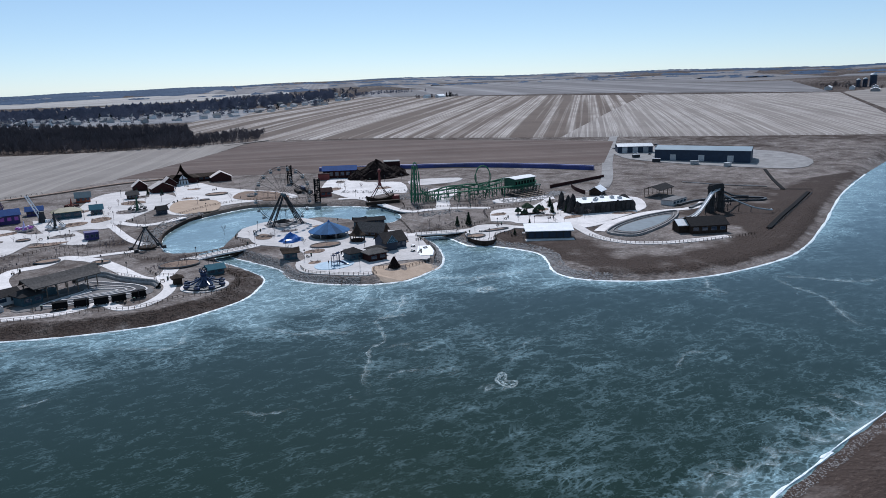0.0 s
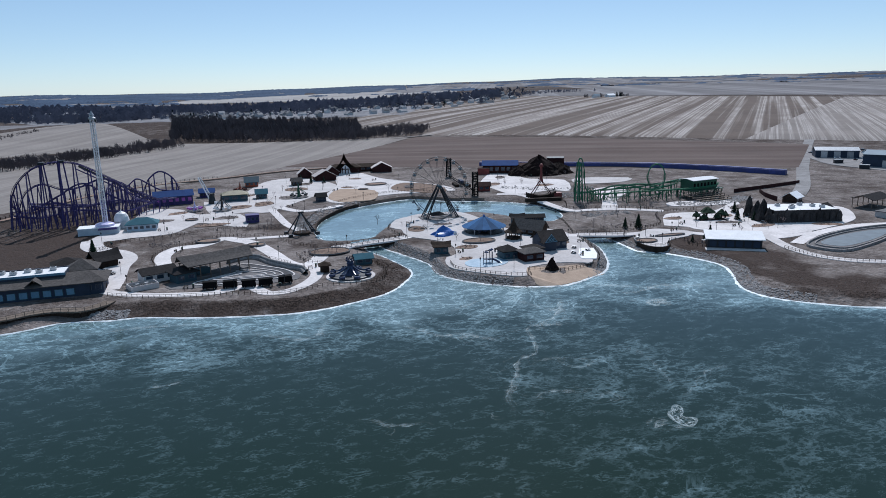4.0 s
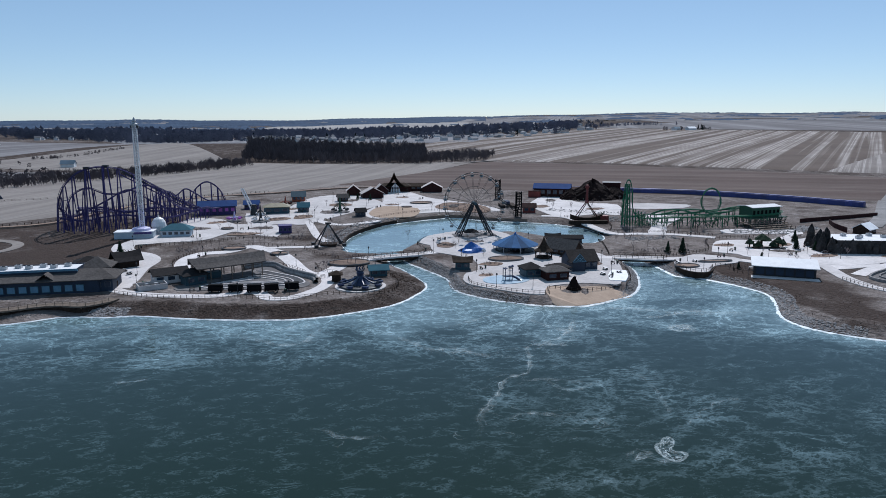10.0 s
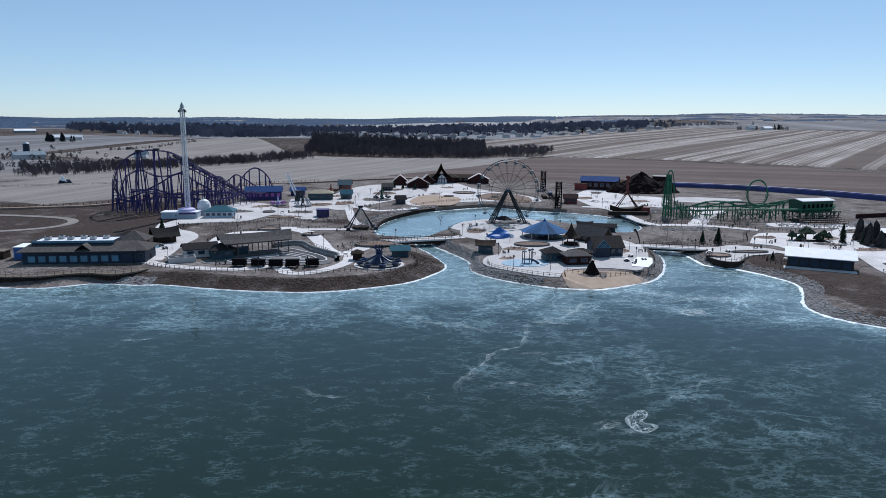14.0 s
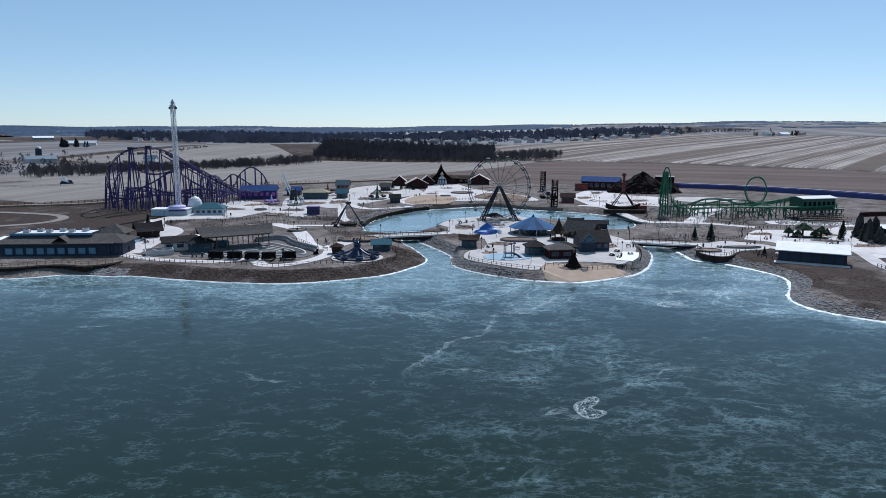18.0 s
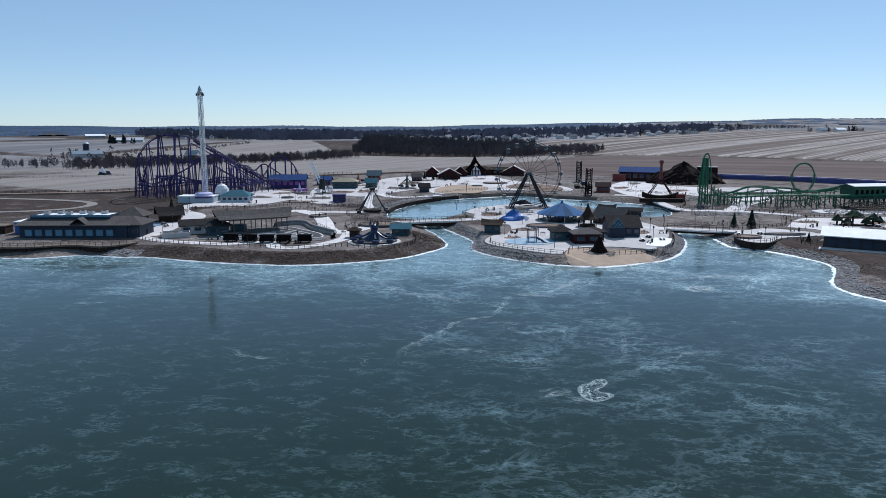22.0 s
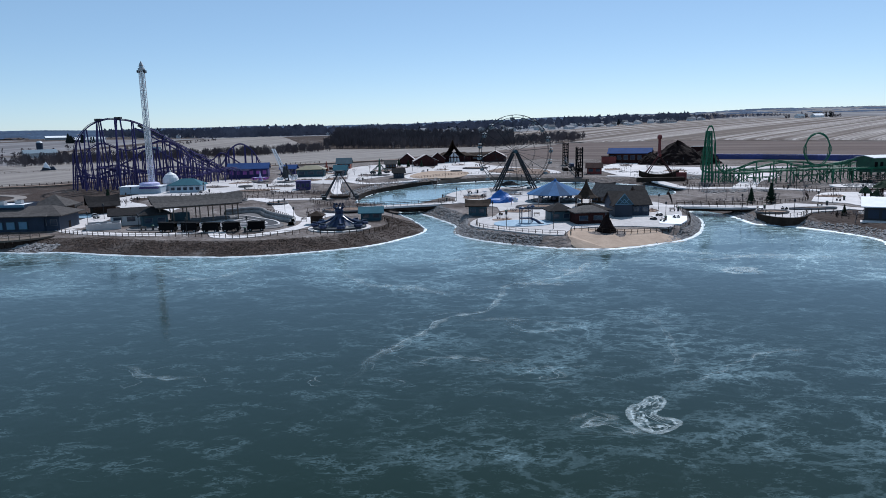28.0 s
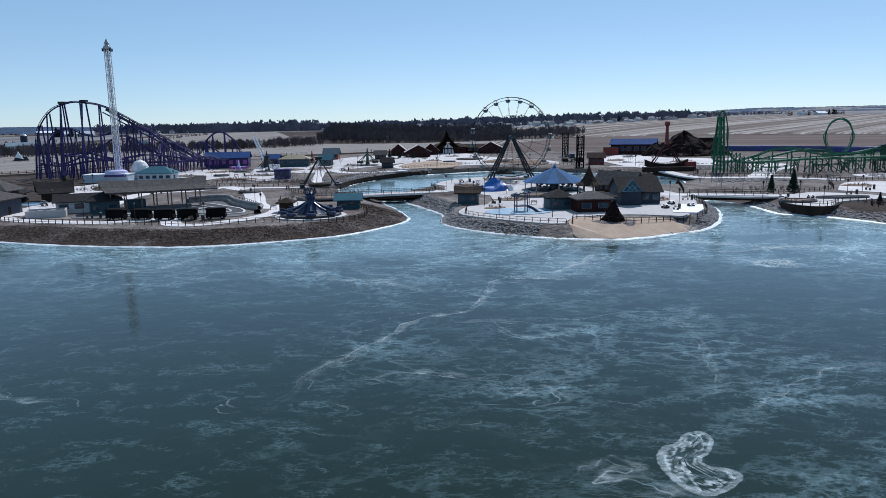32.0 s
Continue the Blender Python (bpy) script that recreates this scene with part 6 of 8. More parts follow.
def swing_ship(x, y, rz):
    ob = thing("swinging_ship", x, y, rz, "dark pirate ship ride hung from a red frame", "ride")
    for s in (-1, 1):
        for a in (-1, 1):
            Build().beam((a * 7.5, s * 2.6, -0.5), (0, s * 1.2, 11.0), 0.24, 7, 0.2).make("leg", M_DKRED, ob)
    Build().beam((0, -1.6, 11.0), (0, 1.6, 11.0), 0.7, 10).make("axle", M_RED, ob)
    Build().beam((0, 0, 11), (0, 0, 18.5), 0.8, 8, 0.55).make("mast", M_RED, ob)
    Build().lathe([(0.5, 17.6), (1.0, 18.2), (1.1, 18.9), (0.8, 19.6), (0.2, 20.0)], 10).make("crow_nest", M_RED, ob)
    hull = Build()
    n = 12
    for k in range(n + 1):
        t = k / n * 2 - 1
        w, bot, top = 1.9 * (1 - 0.55 * t * t), 0.6 + 1.2 * t * t, 2.6 + 1.9 * t * t
        hull.v += [(t * 8.5, -w, top), (t * 8.5, -w * 0.45, bot), (t * 8.5, w * 0.45, bot), (t * 8.5, w, top)]
    hull.f = [(4 * k + i, 4 * k + i + 1, 4 * k + 5 + i, 4 * k + 4 + i) for k in range(n) for i in range(3)] + [(4 * k + 3, 4 * k, 4 * k + 4, 4 * k + 7) for k in range(n)] + [(0, 3, 2, 1), (4 * n, 4 * n + 1, 4 * n + 2, 4 * n + 3)]
    hull.make("hull", M_DKWOOD, ob)
    for a in (-1, 1):
        Build().beam((a * 6, 0, 3.2), (0, 0, 11), 0.16, 5).make("arm", M_RED, ob)
    Build().box(0, -4.2, -0.4, 20, 3, 2.0).make("boarding_deck", M_DKWOOD, ob)
    Build().box(9.5, 1, 0, 4.5, 4, 3.4).make("cabin", M_RED, ob)
    return ob


swing_ship(66, 144, -6)


def half_pipe(a, c):
    """A U of steel track slung between two lattice towers, with a sled standing on the low middle."""
    a, c = Vector((*a, gz(*a))), Vector((*c, gz(*c)))
    d = c - a
    n = d.to_2d().length
    ob = thing("half_pipe_ride", a.x, a.y, math.degrees(math.atan2(d.y, d.x)), "black half-pipe ride with a lattice tower at each end", "ride")
    H = 14.0
    for x0 in (0.0, n):
        for px in (-0.9, 0.9):
            for py in (-1.5, 1.5):
                Build().beam((x0 + px, py, -0.5), (x0 + px, py, H), 0.24, 5).make("leg", M_BLACK, ob)
        for k in range(9):
            Build().box(x0, 0, 0.8 + 1.5 * k, 2.0, 3.2, 0.28).make("step", M_BLACK, ob)
            Build().beam((x0 - 0.9, -1.5, 0.8 + 1.5 * k), (x0 - 0.9, 1.5, 2.3 + 1.5 * k), 0.12, 4).make("brace", M_BLACK, ob)
    r = 9.0
    track = [Vector((0.6, 0, H - 0.5)), Vector((0.6, 0, r + 2))]
    track += [Vector((0.6 + r - r * math.cos(t), 0, 2.2 + r - r * math.sin(t))) for t in (0.2, 0.5, 0.8, 1.1, 1.35, 1.57)]
    track += [Vector((n - p.x, 0, p.z)) for p in track[::-1]]
    for s in (-0.8, 0.8):
        Build().tube([p + Vector((0, s, 0)) for p in track], 0.24, 6).make("rail", M_BLACK, ob)
    pts = spline(track, 4)
    for k, p in enumerate(pts[::2]):
        Build().box(p.x, 0, p.z - 0.1, 0.35, 2.2, 0.2).make("tie", M_WHITE if 18 < k < 24 else M_BLACK, ob)
    for p in pts[6:-6:6]:
        if p.z < 9:
            Build().beam((p.x, 0, -0.5), p, 0.25, 6).make("column", M_BLACK, ob)
    m = n / 2
    sled = Build().box(m, 0, 2.4, 9, 2.2, 0.6).make("sled", M_DKSTEEL, ob)
    for k in range(5):
        Build().box(m - 3.6 + 1.8 * k, 0, 3.0, 1.0, 2.0, 1.3).make("seat_row", M_DKBLUE, sled)
    Build().box(m, -3.2, -0.4, 16, 3, 2.6).make("platform", M_DKWOOD, ob)
    Build().box(m, 3.4, -0.4, 12, 2.4, 2.6).make("platform", M_DKWOOD, ob)
    return ob


half_pipe((35.5, 168), (42.5, 248))
hut("orange_booth", 46, 184, -10, 7, 5, 3.4, "gable", 1.8, M_RED, M_DKRED, "small red booth beside the dark ride", "booth", windows=2)

st = thing("green_coaster_station", 152, 124, 12, "dark green coaster station with a white roof on green stilts", "station")
Build().gable(18, 9, 9.6, 0.7, 0.8).make("roof", M_ROOFW, st)
Build().walls(18, 9, 4.4, 5.1, gab=0.6).make("wall", M_DKGREEN, st)
Build().box(1, 0, 3.9, 24, 12, 0.5).make("deck", M_DKGREEN, st)
for k in range(7):
    Build().box(-7.8 + 2.6 * k, -4.56, 5.4, 1.3, 0.12, 2.6).make("opening", M_BLACK, st)
for px in (-10, -6, -2, 2, 6, 10, 12.5):
    for py in (-5, 0, 5):
        Build().beam((px, py, -0.5), (px, py, 4.0), 0.24, 6).make("stilt", M_DKGREEN, st)
for k in range(8):
    Build().beam((-10 + 2.9 * k, -5.6, 0), (-7.1 + 2.9 * k, -5.6, 3.9), 0.14, 4).make("brace", M_DKGREEN, st)
Build().beam((-10.5, -5.9, 5.2), (13, -5.9, 5.2), 0.08, 4).make("hand_rail", M_DKGREEN, st)
ramp = thing("station_ramps", 150, 117, 8, "dark zigzag queue ramps below the green station", "ramps")
for k in range(5):
    Build().box(0, -2.6 * k, 2.6 - 0.55 * k, 26 - 1.2 * k, 1.5, 0.25).make("walkway", M_WOOD, ramp)
    for j in range(8):
        Build().box(-11 + 3.1 * j, -2.6 * k, -0.6, 0.2, 0.2, 4.2 - 0.55 * k).make("post", M_DKSTEEL, ramp)
riprap("station_rocks", [(126, 106), (150, 102), (174, 112)], 500, 5, 0.9, 27, "dark broken rocks below the green station", 0)

riprap("coaster_rocks", [(68, 93), (80, 96), (92, 96)], 160, 4, 0.8, 43, "dark boulders in the dry ground below the green coaster", 0)

# small rides and kiosks in the middle of the park
for px, py, rz, w, d, h, roof, rh, wl, tp_, lb in (
    (-98, 203, 4, 14, 8, 3.6, "hip", 2.2, M_TEAL, M_YELLOW, "teal kiosk with an ochre roof"),
    (-83, 205, 0, 6, 5, 3.4, "gable", 2.0, M_TEAL, M_AQUA, "small teal booth with an aqua roof"),
    (-88, 254, 0, 8, 6, 3.6, "gable", 2.6, M_ORANGE, M_TEAL, "orange-red booth with a dark teal roof"),
    (-89, 136, 5, 6, 5, 3.4, "flat", 0.4, M_PURPLE, M_PURPLE, "small purple booth with a flat roof"),
    (-51, 183, 10, 5, 4, 3.0, "gable", 1.6, M_NAVY, M_DKSH, "navy booth beside the plaza"),
    (-114, 222, 0, 8, 6, 3.2, "gable", 1.8, M_PURPLE, M_BLUE, "purple booth with a blue roof"),
    (-60, 248, 8, 6, 5, 3.0, "gable", 1.8, M_DKWOOD, M_SHING, "brown cabin by the plaza"),
):
    hut("midway_kiosk", px, py, rz, w, d, h, roof, rh, wl, tp_, lb, "kiosk", "midway kiosks", windows=3)


def spinner(x, y, r, colour, seats, label, high=5.5, arms=8):
    ob = thing("spinner_ride", x, y, 10, label, "ride", "small spinner rides")
    Build().lathe([(r, -0.3), (r, 0.4), (r * 0.9, 0.5)], 20).make("stand", M_GREYPAVE, ob)
    Build().lathe([(1.2, 0.4), (0.7, 2.4), (0.5, high), (0.15, high + 2.2)], 10).make("mast", colour, ob)
    for k in range(arms):
        a = 2 * math.pi * k / arms
        c, s = math.cos(a), math.sin(a)
        Build().beam((0.6 * c, 0.6 * s, high - 1), (r * 0.8 * c, r * 0.8 * s, 2.2), 0.14, 5).make("arm", colour, ob)
        Build().box(0, 0, 0, 1.5, 1.0, 0.9).make("seat", seats, ob, m=pose(r * 0.8 * c, r * 0.8 * s, 1.3, 0, 0, math.degrees(a)))
    return ob


spinner(-104, 172, 5.0, M_DKSTEEL, M_WHITE, "dark mast ride with pale seats", 7)
spinner(-62, 200, 5.5, M_DKGREEN, M_DKSTEEL, "dark green mast ride with hanging seats", 6.5)
spinner(-118, 176, 4.2, M_LAV, M_PINK, "lavender cup ride with magenta seats", 3.0)
spinner(-95, 232, 4.2, M_ORANGE, M_DKRED, "small orange-red spinning ride with dark seats", 4.0)
arm = thing("white_pendulum_ride", -110, 196, -8, "white lattice pendulum ride leaning on its stand", "ride")
for s in (-0.9, 0.9):
    for y_ in (-0.6, 0.6):
        Build().beam((s, y_, 1.5), (s * 0.6 - 6.0, y_, 15), 0.24, 6).make("chord", M_WHITE, arm)
for k in range(10):
    Build().beam((-0.9 - 5.8 * k / 10, -0.6, 1.5 + 13.5 * k / 10), (0.9 - 6.2 * (k + 1) / 10, -0.6, 1.5 + 13.5 * (k + 1) / 10), 0.16, 4).make("lacing", M_WHITE, arm)
Build().lathe([(2.2, -0.3), (2.0, 1.6), (1.2, 4.8), (1.4, 6.0)], 10).make("pedestal", M_DKSTEEL, arm)
for k in range(4):
    Build().box(2 + 1.4 * k, -1.5, 0.2, 1.1, 1.2, 1.5).make("seat_row", M_WHITE, arm)
dsh = thing("hilltop_screen", -284, 288, 20, "dark tilted panel with a white face in the field", "screen")
Build().add([(-3, 0, 2.6), (1.5, -1, 1.5), (-1.5, 1, 6.0), (-3, 0.8, 2.6), (1.5, -0.2, 1.5), (-1.5, 1.8, 6.0)], [(0, 1, 2), (5, 4, 3), (0, 3, 4, 1), (1, 4, 5, 2), (2, 5, 3, 0)]).make("white_face", M_WHITE, dsh)
Build().box(0, 1.4, -0.5, 10, 2.5, 3.4, 0, 0.6).make("base", M_NAVY, dsh)

# ---------------- east side ----------------
sh = thing("white_roofed_shed", 93, 18, -29, "long dark picnic shed with a white metal roof", "shed")
slab = [(x, y, z) for z0 in (0, 0.25) for x, y, z in ((-10, -4.8, 3.6 + z0), (12, -4.8, 3.6 + z0), (12, 4.4, 5.4 + z0), (-10, 4.4, 5.4 + z0))]
Build().add(slab, [(3, 2, 1, 0), (4, 5, 6, 7), (0, 1, 5, 4), (1, 2, 6, 5), (2, 3, 7, 6), (3, 0, 4, 7)]).make("roof", M_ROOFW, sh)
Build().walls(20, 7, -0.8, 4.5, x=1).make("wall", M_DKSTEEL, sh)
Build().box(1, -5.5, -0.7, 22, 4, 0.8).make("apron", M_CONC, sh)
for k in range(6):
    Build().box(-7 + 3.2 * k, -3.6, 0.6, 2.5, 0.14, 2.4).make("opening", M_NAVY, sh)
fb = thing("rockwork_building", 157, 55, -14, "dark rockwork building with a flat white roof", "building")
Build().walls(30, 17, -0.6, 6.2).make("wall", M_ROCKDK, fb)
Build().box(0, 0, 5.2, 29.6, 16.6, 0.4).make("roof", M_ROOFW, fb)
for px, py in ((-8, 3), (-3, -1), (3, 4), (7, 0), (-5, -4), (10, -3)):
    u = Build().box(0, 0, 0, 2.0, 1.6, 1.2).make("rooftop_unit", M_STEEL, fb, m=pose(px, py, 5.6))
    Build().lathe([(0.6, 1.2), (0.6, 1.4)], 10).make("fan", M_DKSTEEL, u)
for k in range(22):
    a = -15 + 30 * (k % 11) / 10
    crag((3.6, 2.2), 5.2 + 1.6 * ((k * 7) % 5) / 5, 60 + k, 10, 5, 0.35, 0.3).make("rock_facing", M_ROCKDK, fb, m=pose(a, -8.6 if k < 11 else 8.6, 0))
for k in range(6):
    crag((4.5, 5.0), 7.0 + 1.6 * (k % 3), 90 + k, 14, 7, 0.55, 0.5).make("rock_facing", M_ROCKDK, fb, m=pose(-16.5 - 2.5 * (k % 2), -7 + 3 * k, 0))
hut("white_gabled_kiosk", 187, 92, 30, 9, 7, 2.8, "gable", 2.2, M_DKWOOD, M_ROOFW, "dark kiosk with a white metal gable roof", "kiosk", windows=2)
hut("dark_pump_house", 178, 62, 20, 8, 5, 3.0, "gable", 1.6, M_DKWOOD, M_DKSH, "small dark pump house", "hut")
shelter("dark_open_shelter", 213, 68, 20, 18, 10, 4.6, 1.8, M_DKSH, "open shelter with a dark blue-grey roof", cols=4)
hut("low_queue_house", 202, 45, 16, 16, 7, 2.6, "flat", 0, M_CONC, M_GREYPAVE, "low grey queue house with a flat roof", "building", windows=4)
gz_ = thing("play_pergola", 119, 67, -8, "dark rustic play structure with round thatched tops", "pergola")
for k, (px, py, rr, hh) in enumerate(((-7, 0, 2.0, 3.8), (-1, 1.5, 3.6, 5.4), (5.5, 0, 2.4, 4.4), (2.4, -2.0, 2.0, 3.2), (-4, -1.5, 2.0, 3.0), (8, 1, 1.8, 3.4))):
    Build().beam((px, py, -0.3), (px, py, hh - 0.6), 0.35, 7).make("post", M_DKWOOD, gz_)
    crag((rr * 2, rr * 2), 2.4, 120 + k, 14, 6, 0.3).make("thatch", M_CONIFER, gz_, m=pose(px, py, hh - 1.6))
for px in (-5.5, -2.5, 2.5, 5):
    Build().box(px, -0.5, -0.2, 0.3, 0.3, 3.2).make("post", M_DKWOOD, gz_)
Build().box(0, -0.5, 2.8, 14, 0.3, 0.3).make("beam", M_DKWOOD, gz_)
Build().box(0, -2, -0.2, 13, 2.5, 0.8).make("deck", M_DKWOOD, gz_)


def flume(x, y):
    ob = thing("log_flume", x, y, 0, "dark rock tower log flume with steel chutes", "water ride")
    for px, s in ((-3.4, 1), (3.6, 2)):
        crag((4.4, 5.0), 15.5 - s, 130 + s, 14, 10, 0.3, 0.3).make("rock_pillar", M_ROCKDK, ob, m=pose(px, 0, 0))
        Build().box(px, 0, -0.3, 2.8, 3.2, 14.5, 0, 0.7).make("pillar_core", M_ROCKDK, ob)
    Build().box(0, 0, 12.2, 9.0, 3.8, 2.6, 0, 0.75).make("rock_arch", M_ROCKDK, ob)
    drop = [(1, -1, 11.8), (-4, -2.0, 11.2), (-10, -3.4, 7.2), (-18, -5.6, 2.8), (-26, -7.6, 1.0), (-34, -8, 0.8)]
    lane = spline(drop, 6)
    for s, nm in ((-1.2, "chute_side"), (1.2, "chute_side")):
        Build().tube([p + Vector((s * 0.25, s, 0.5)) for p in lane], 0.22, 5).make(nm, M_STEEL, ob)
    fl = Build()
    for p in lane:
        fl.v += [(p.x - 0.3, p.y - 1.2, p.z), (p.x + 0.3, p.y + 1.2, p.z), (p.x + 0.3, p.y + 1.2, p.z - 0.3), (p.x - 0.3, p.y - 1.2, p.z - 0.3)]
    fl.f = [(4 * k + i, 4 * k + (i + 1) % 4, 4 * k + 4 + (i + 1) % 4, 4 * k + 4 + i) for k in range(len(lane) - 1) for i in range(4)]
    fl.make("chute_floor", M_ROOFW, ob)
    lift_ = spline([(2, 1, 11.6), (12, 4, 8.6), (26, 9, 4.6), (42, 13, 2.2)], 6)
    Build().tube(lift_, 0.5, 6).make("lift_chute", M_DKSTEEL, ob)
    side = spline([(4, -1, 9.0), (9, -6, 5.6), (14, -13, 2.6), (19, -19, 1.6), (22, -17, 1.4)], 6)
    Build().tube(side, 0.38, 6).make("side_chute", M_STEEL, ob)
    for p in lane[3::5] + lift_[2::4] + side[3::4]:
        if p.z > 2:
            Build().beam((p.x, p.y, -0.5), (p.x, p.y, p.z), 0.2, 5).make("column", M_DKSTEEL, ob)
    for k in range(6):
        Build().beam((4 + 3 * k, 2 + k, -0.3), (6 + 3 * k, 1 + k, 9.5 - 1.2 * k), 0.16, 4).make("lattice", M_DKSTEEL, ob)
    return ob


flume(200, 15)
POOL = [(120, 6), (128, 14), (146, 22), (166, 27), (184, 27), (176, 18), (160, 8), (142, 0), (126, -4)]
draped("flume_pool", [(a, b) for a, b in POOL], M_GREYPAVE, 0.25, "grey drained flume splash basin", "pool", 4)
draped("flume_water", [(a * 0.72 + 42, b * 0.62 + 5) for a, b in POOL], M_BASIN, 0.33, "shallow grey-blue water in the flume basin", "pool", 4)
ribbon("flume_trough", [(a * 0.84 + 24, b * 0.8 + 2.6) for a, b in POOL], 0.5, M_ROCK, 0.7, "inner grey trough wall of the flume", "wall", closed=True, deep=1.0)
ribbon("flume_wall", POOL, 0.7, M_ROCK, 0.95, "grey curved trough wall of the flume", "wall", closed=True, deep=1.4)
wall_along("board_fence", [(177, 126), (192, 130), (209, 134), (235, 141)], 2.4, 5.6, 0.3, M_DKRED, "tall red-brown board fence behind the service yard", 5, "board")
wall_along("board_fence", [(191, 122), (184, 109), (180, 95)], 2.4, 5.6, 0.3, M_DKRED, "tall red-brown board fence beside the lane", 4, "board")
ribbon("flume_return", [(196, 28), (214, 34), (232, 30), (246, 22), (252, 26), (240, 36), (218, 42), (198, 38)], 1.3, M_DKSTEEL, 1.0, "grey flume return trough", "trough", deep=1.5)
hut("flume_station", 159, -14, -22, 17, 11, 4.0, "gable", 2.8, M_DKWOOD, M_DKSH, "dark flume station with a shingle gable roof", "station", windows=4)
hut("flume_side_roof", 151, -9, -22, 7, 7, 3.8, "gable", 1.8, M_DKWOOD, M_ROOFW, "pale-roofed annex to the flume station", "hut")
fence("silt_fence", [(183, -30), (210, -18), (240, -3), (270, 11), (293, 23)], "black silt fence on the bare ground", 3.5, 0.8, M_DKSTEEL, rails=(0.2, 0.6, 1.0))
ribbon("silt_bank", [(186, -28), (215, -13), (250, 4), (290, 24)], 2.2, M_BLACK, 0.6, "dark earth bank behind the silt fence", "bank", deep=1.6)
ribbon("silt_bank", [(351, 100), (319, 70), (288, 39)], 2.0, M_BLACK, 0.6, "dark earth bank beside the yard", "bank", deep=1.6)
fence("silt_fence", [(268, 56), (284, 42), (300, 26)], "black silt fence behind the flume", 3.5, 0.9, M_DKSTEEL, rails=(0.3, 0.65, 1.0))
ribbon("dark_gully", [(262, 95), (275, 70), (290, 52)], 2.0, M_DKSTEEL, 0.3, "dark drainage channel", "channel", deep=0.6)

for px, py, rz, w, d, h, lb in ((349, 232, -33, 30, 14, 5.5, "long dark blue warehouse with a pale flat roof"), (362, 166, -55, 72, 30, 8.5, "large dark blue warehouse with a blue-grey metal roof")):
    wh = thing("warehouse", px, py, rz, lb, "warehouse")
    Build().walls(w, d, -1.0, h + 1.0, gab=2.0).make("wall", M_NAVY, wh)
    Build().gable(w, d, h, 2.0, 0.5).make("roof", M_WAREROOF if w > 60 else M_STEEL, wh)
    for k in range(3):
        Build().box(-w * 0.3 + w * 0.3 * k, -d / 2 - 0.1, 0, 4.5, 0.2, 4.8).make("roller_door", M_STEEL, wh)
draped("warehouse_yard", [(318, 212), (352, 262), (405, 228), (440, 160), (420, 110), (372, 92), (338, 140), (322, 180)], M_YARD, 0.3, "grey gravel yard round the warehouses", "pavement", 3)
ribbon("road_east", [(205, 108), (227, 129), (256, 161), (286, 195), (330, 242), (380, 295), (430, 346)], 8, M_YARD, 0.28, "grey gravel service road", "road")
ribbon("road_field", [(70, 590), (200, 618), (300, 590), (400, 480), (520, 400), (700, 330)], 8, M_FIELD, 0.8, "pale gravel farm road along the field", "road")
ribbon("service_track", [(-300, 150), (-262, 144), (-230, 138), (-210, 130), (-202, 118), (-206, 104), (-226, 94), (-262, 88)], 4.5, M_FIELD, 0.2, "pale gravel service track west of the coaster", "road")


def car(x, y, rz, paint):
    ob = thing("parked_car", x, y, rz, "small parked car on the gravel yard", "car", "parked cars")
    Build().box(0, 0, 0.35, 4.4, 1.8, 0.6).make("body", paint, ob)
    Build().box(-0.2, 0, 0.95, 2.4, 1.6, 0.55, 0, 0.8).make("cabin", M_GLASS, ob)
    for px in (-1.4, 1.4):
        for py in (-0.85, 0.85):
            Build().beam((px, py - 0.1, 0.33), (px, py + 0.1, 0.33), 0.33, 10).make("wheel", M_DKSTEEL, ob)
    return ob


rc = random.Random(8)
for k in range(24):
    car(330 + rc.uniform(0, 80), 205 + rc.uniform(-80, 45) * 0.5 if k % 2 else 255 - k * 2, rc.choice((30, 120, -60)), rc.choice((M_WHITE, M_DKSTEEL, M_STEEL, M_DKRED)))
for k, (px, py) in enumerate(((322, 178), (334, 150), (326, 205), (345, 128))):
    hut("yard_container", px, py, -55 + 20 * k, 6, 2.5, 2.6, "flat", 0, M_STEEL if k % 2 else M_DKSTEEL, M_STEEL, "steel container standing in the yard", "container")


# ---------------- marks on the ice ----------------
M_FROST = mat("white_frost", (0.6, 0.7, 0.74), (0.4, 0.52, 0.56), 1.6, 0.6, 0, 0, 5, 0)
fn_, fl_ = M_FROST.node_tree.nodes, M_FROST.node_tree.links
ftex, fgeo, fmap, fmr, fatt, fmul = (fn_.new("ShaderNode" + k) for k in ("TexNoise", "NewGeometry", "Mapping", "MapRange", "Attribute", "Math"))
fmap.inputs["Scale"].default_value = (0.7, 1.1, 1.0)
ftex.inputs["Scale"].default_value, ftex.inputs["Detail"].default_value, ftex.inputs["Roughness"].default_value = 1.3, 9, 0.72
fmr.inputs[1].default_value, fmr.inputs[2].default_value, fmr.inputs[4].default_value = 0.33, 0.6, 0.85
fatt.attribute_name, fmul.operation = "frost", "MULTIPLY"
fl_.new(fgeo.outputs["Position"], fmap.inputs["Vector"])
fl_.new(fmap.outputs[0], ftex.inputs["Vector"])
fl_.new(ftex.outputs[0], fmr.inputs[0])
fl_.new(fmr.outputs[0], fmul.inputs[0])
fl_.new(fatt.outputs["Fac"], fmul.inputs[1])
fl_.new(fmul.outputs[0], fn_["Principled BSDF"].inputs["Alpha"])


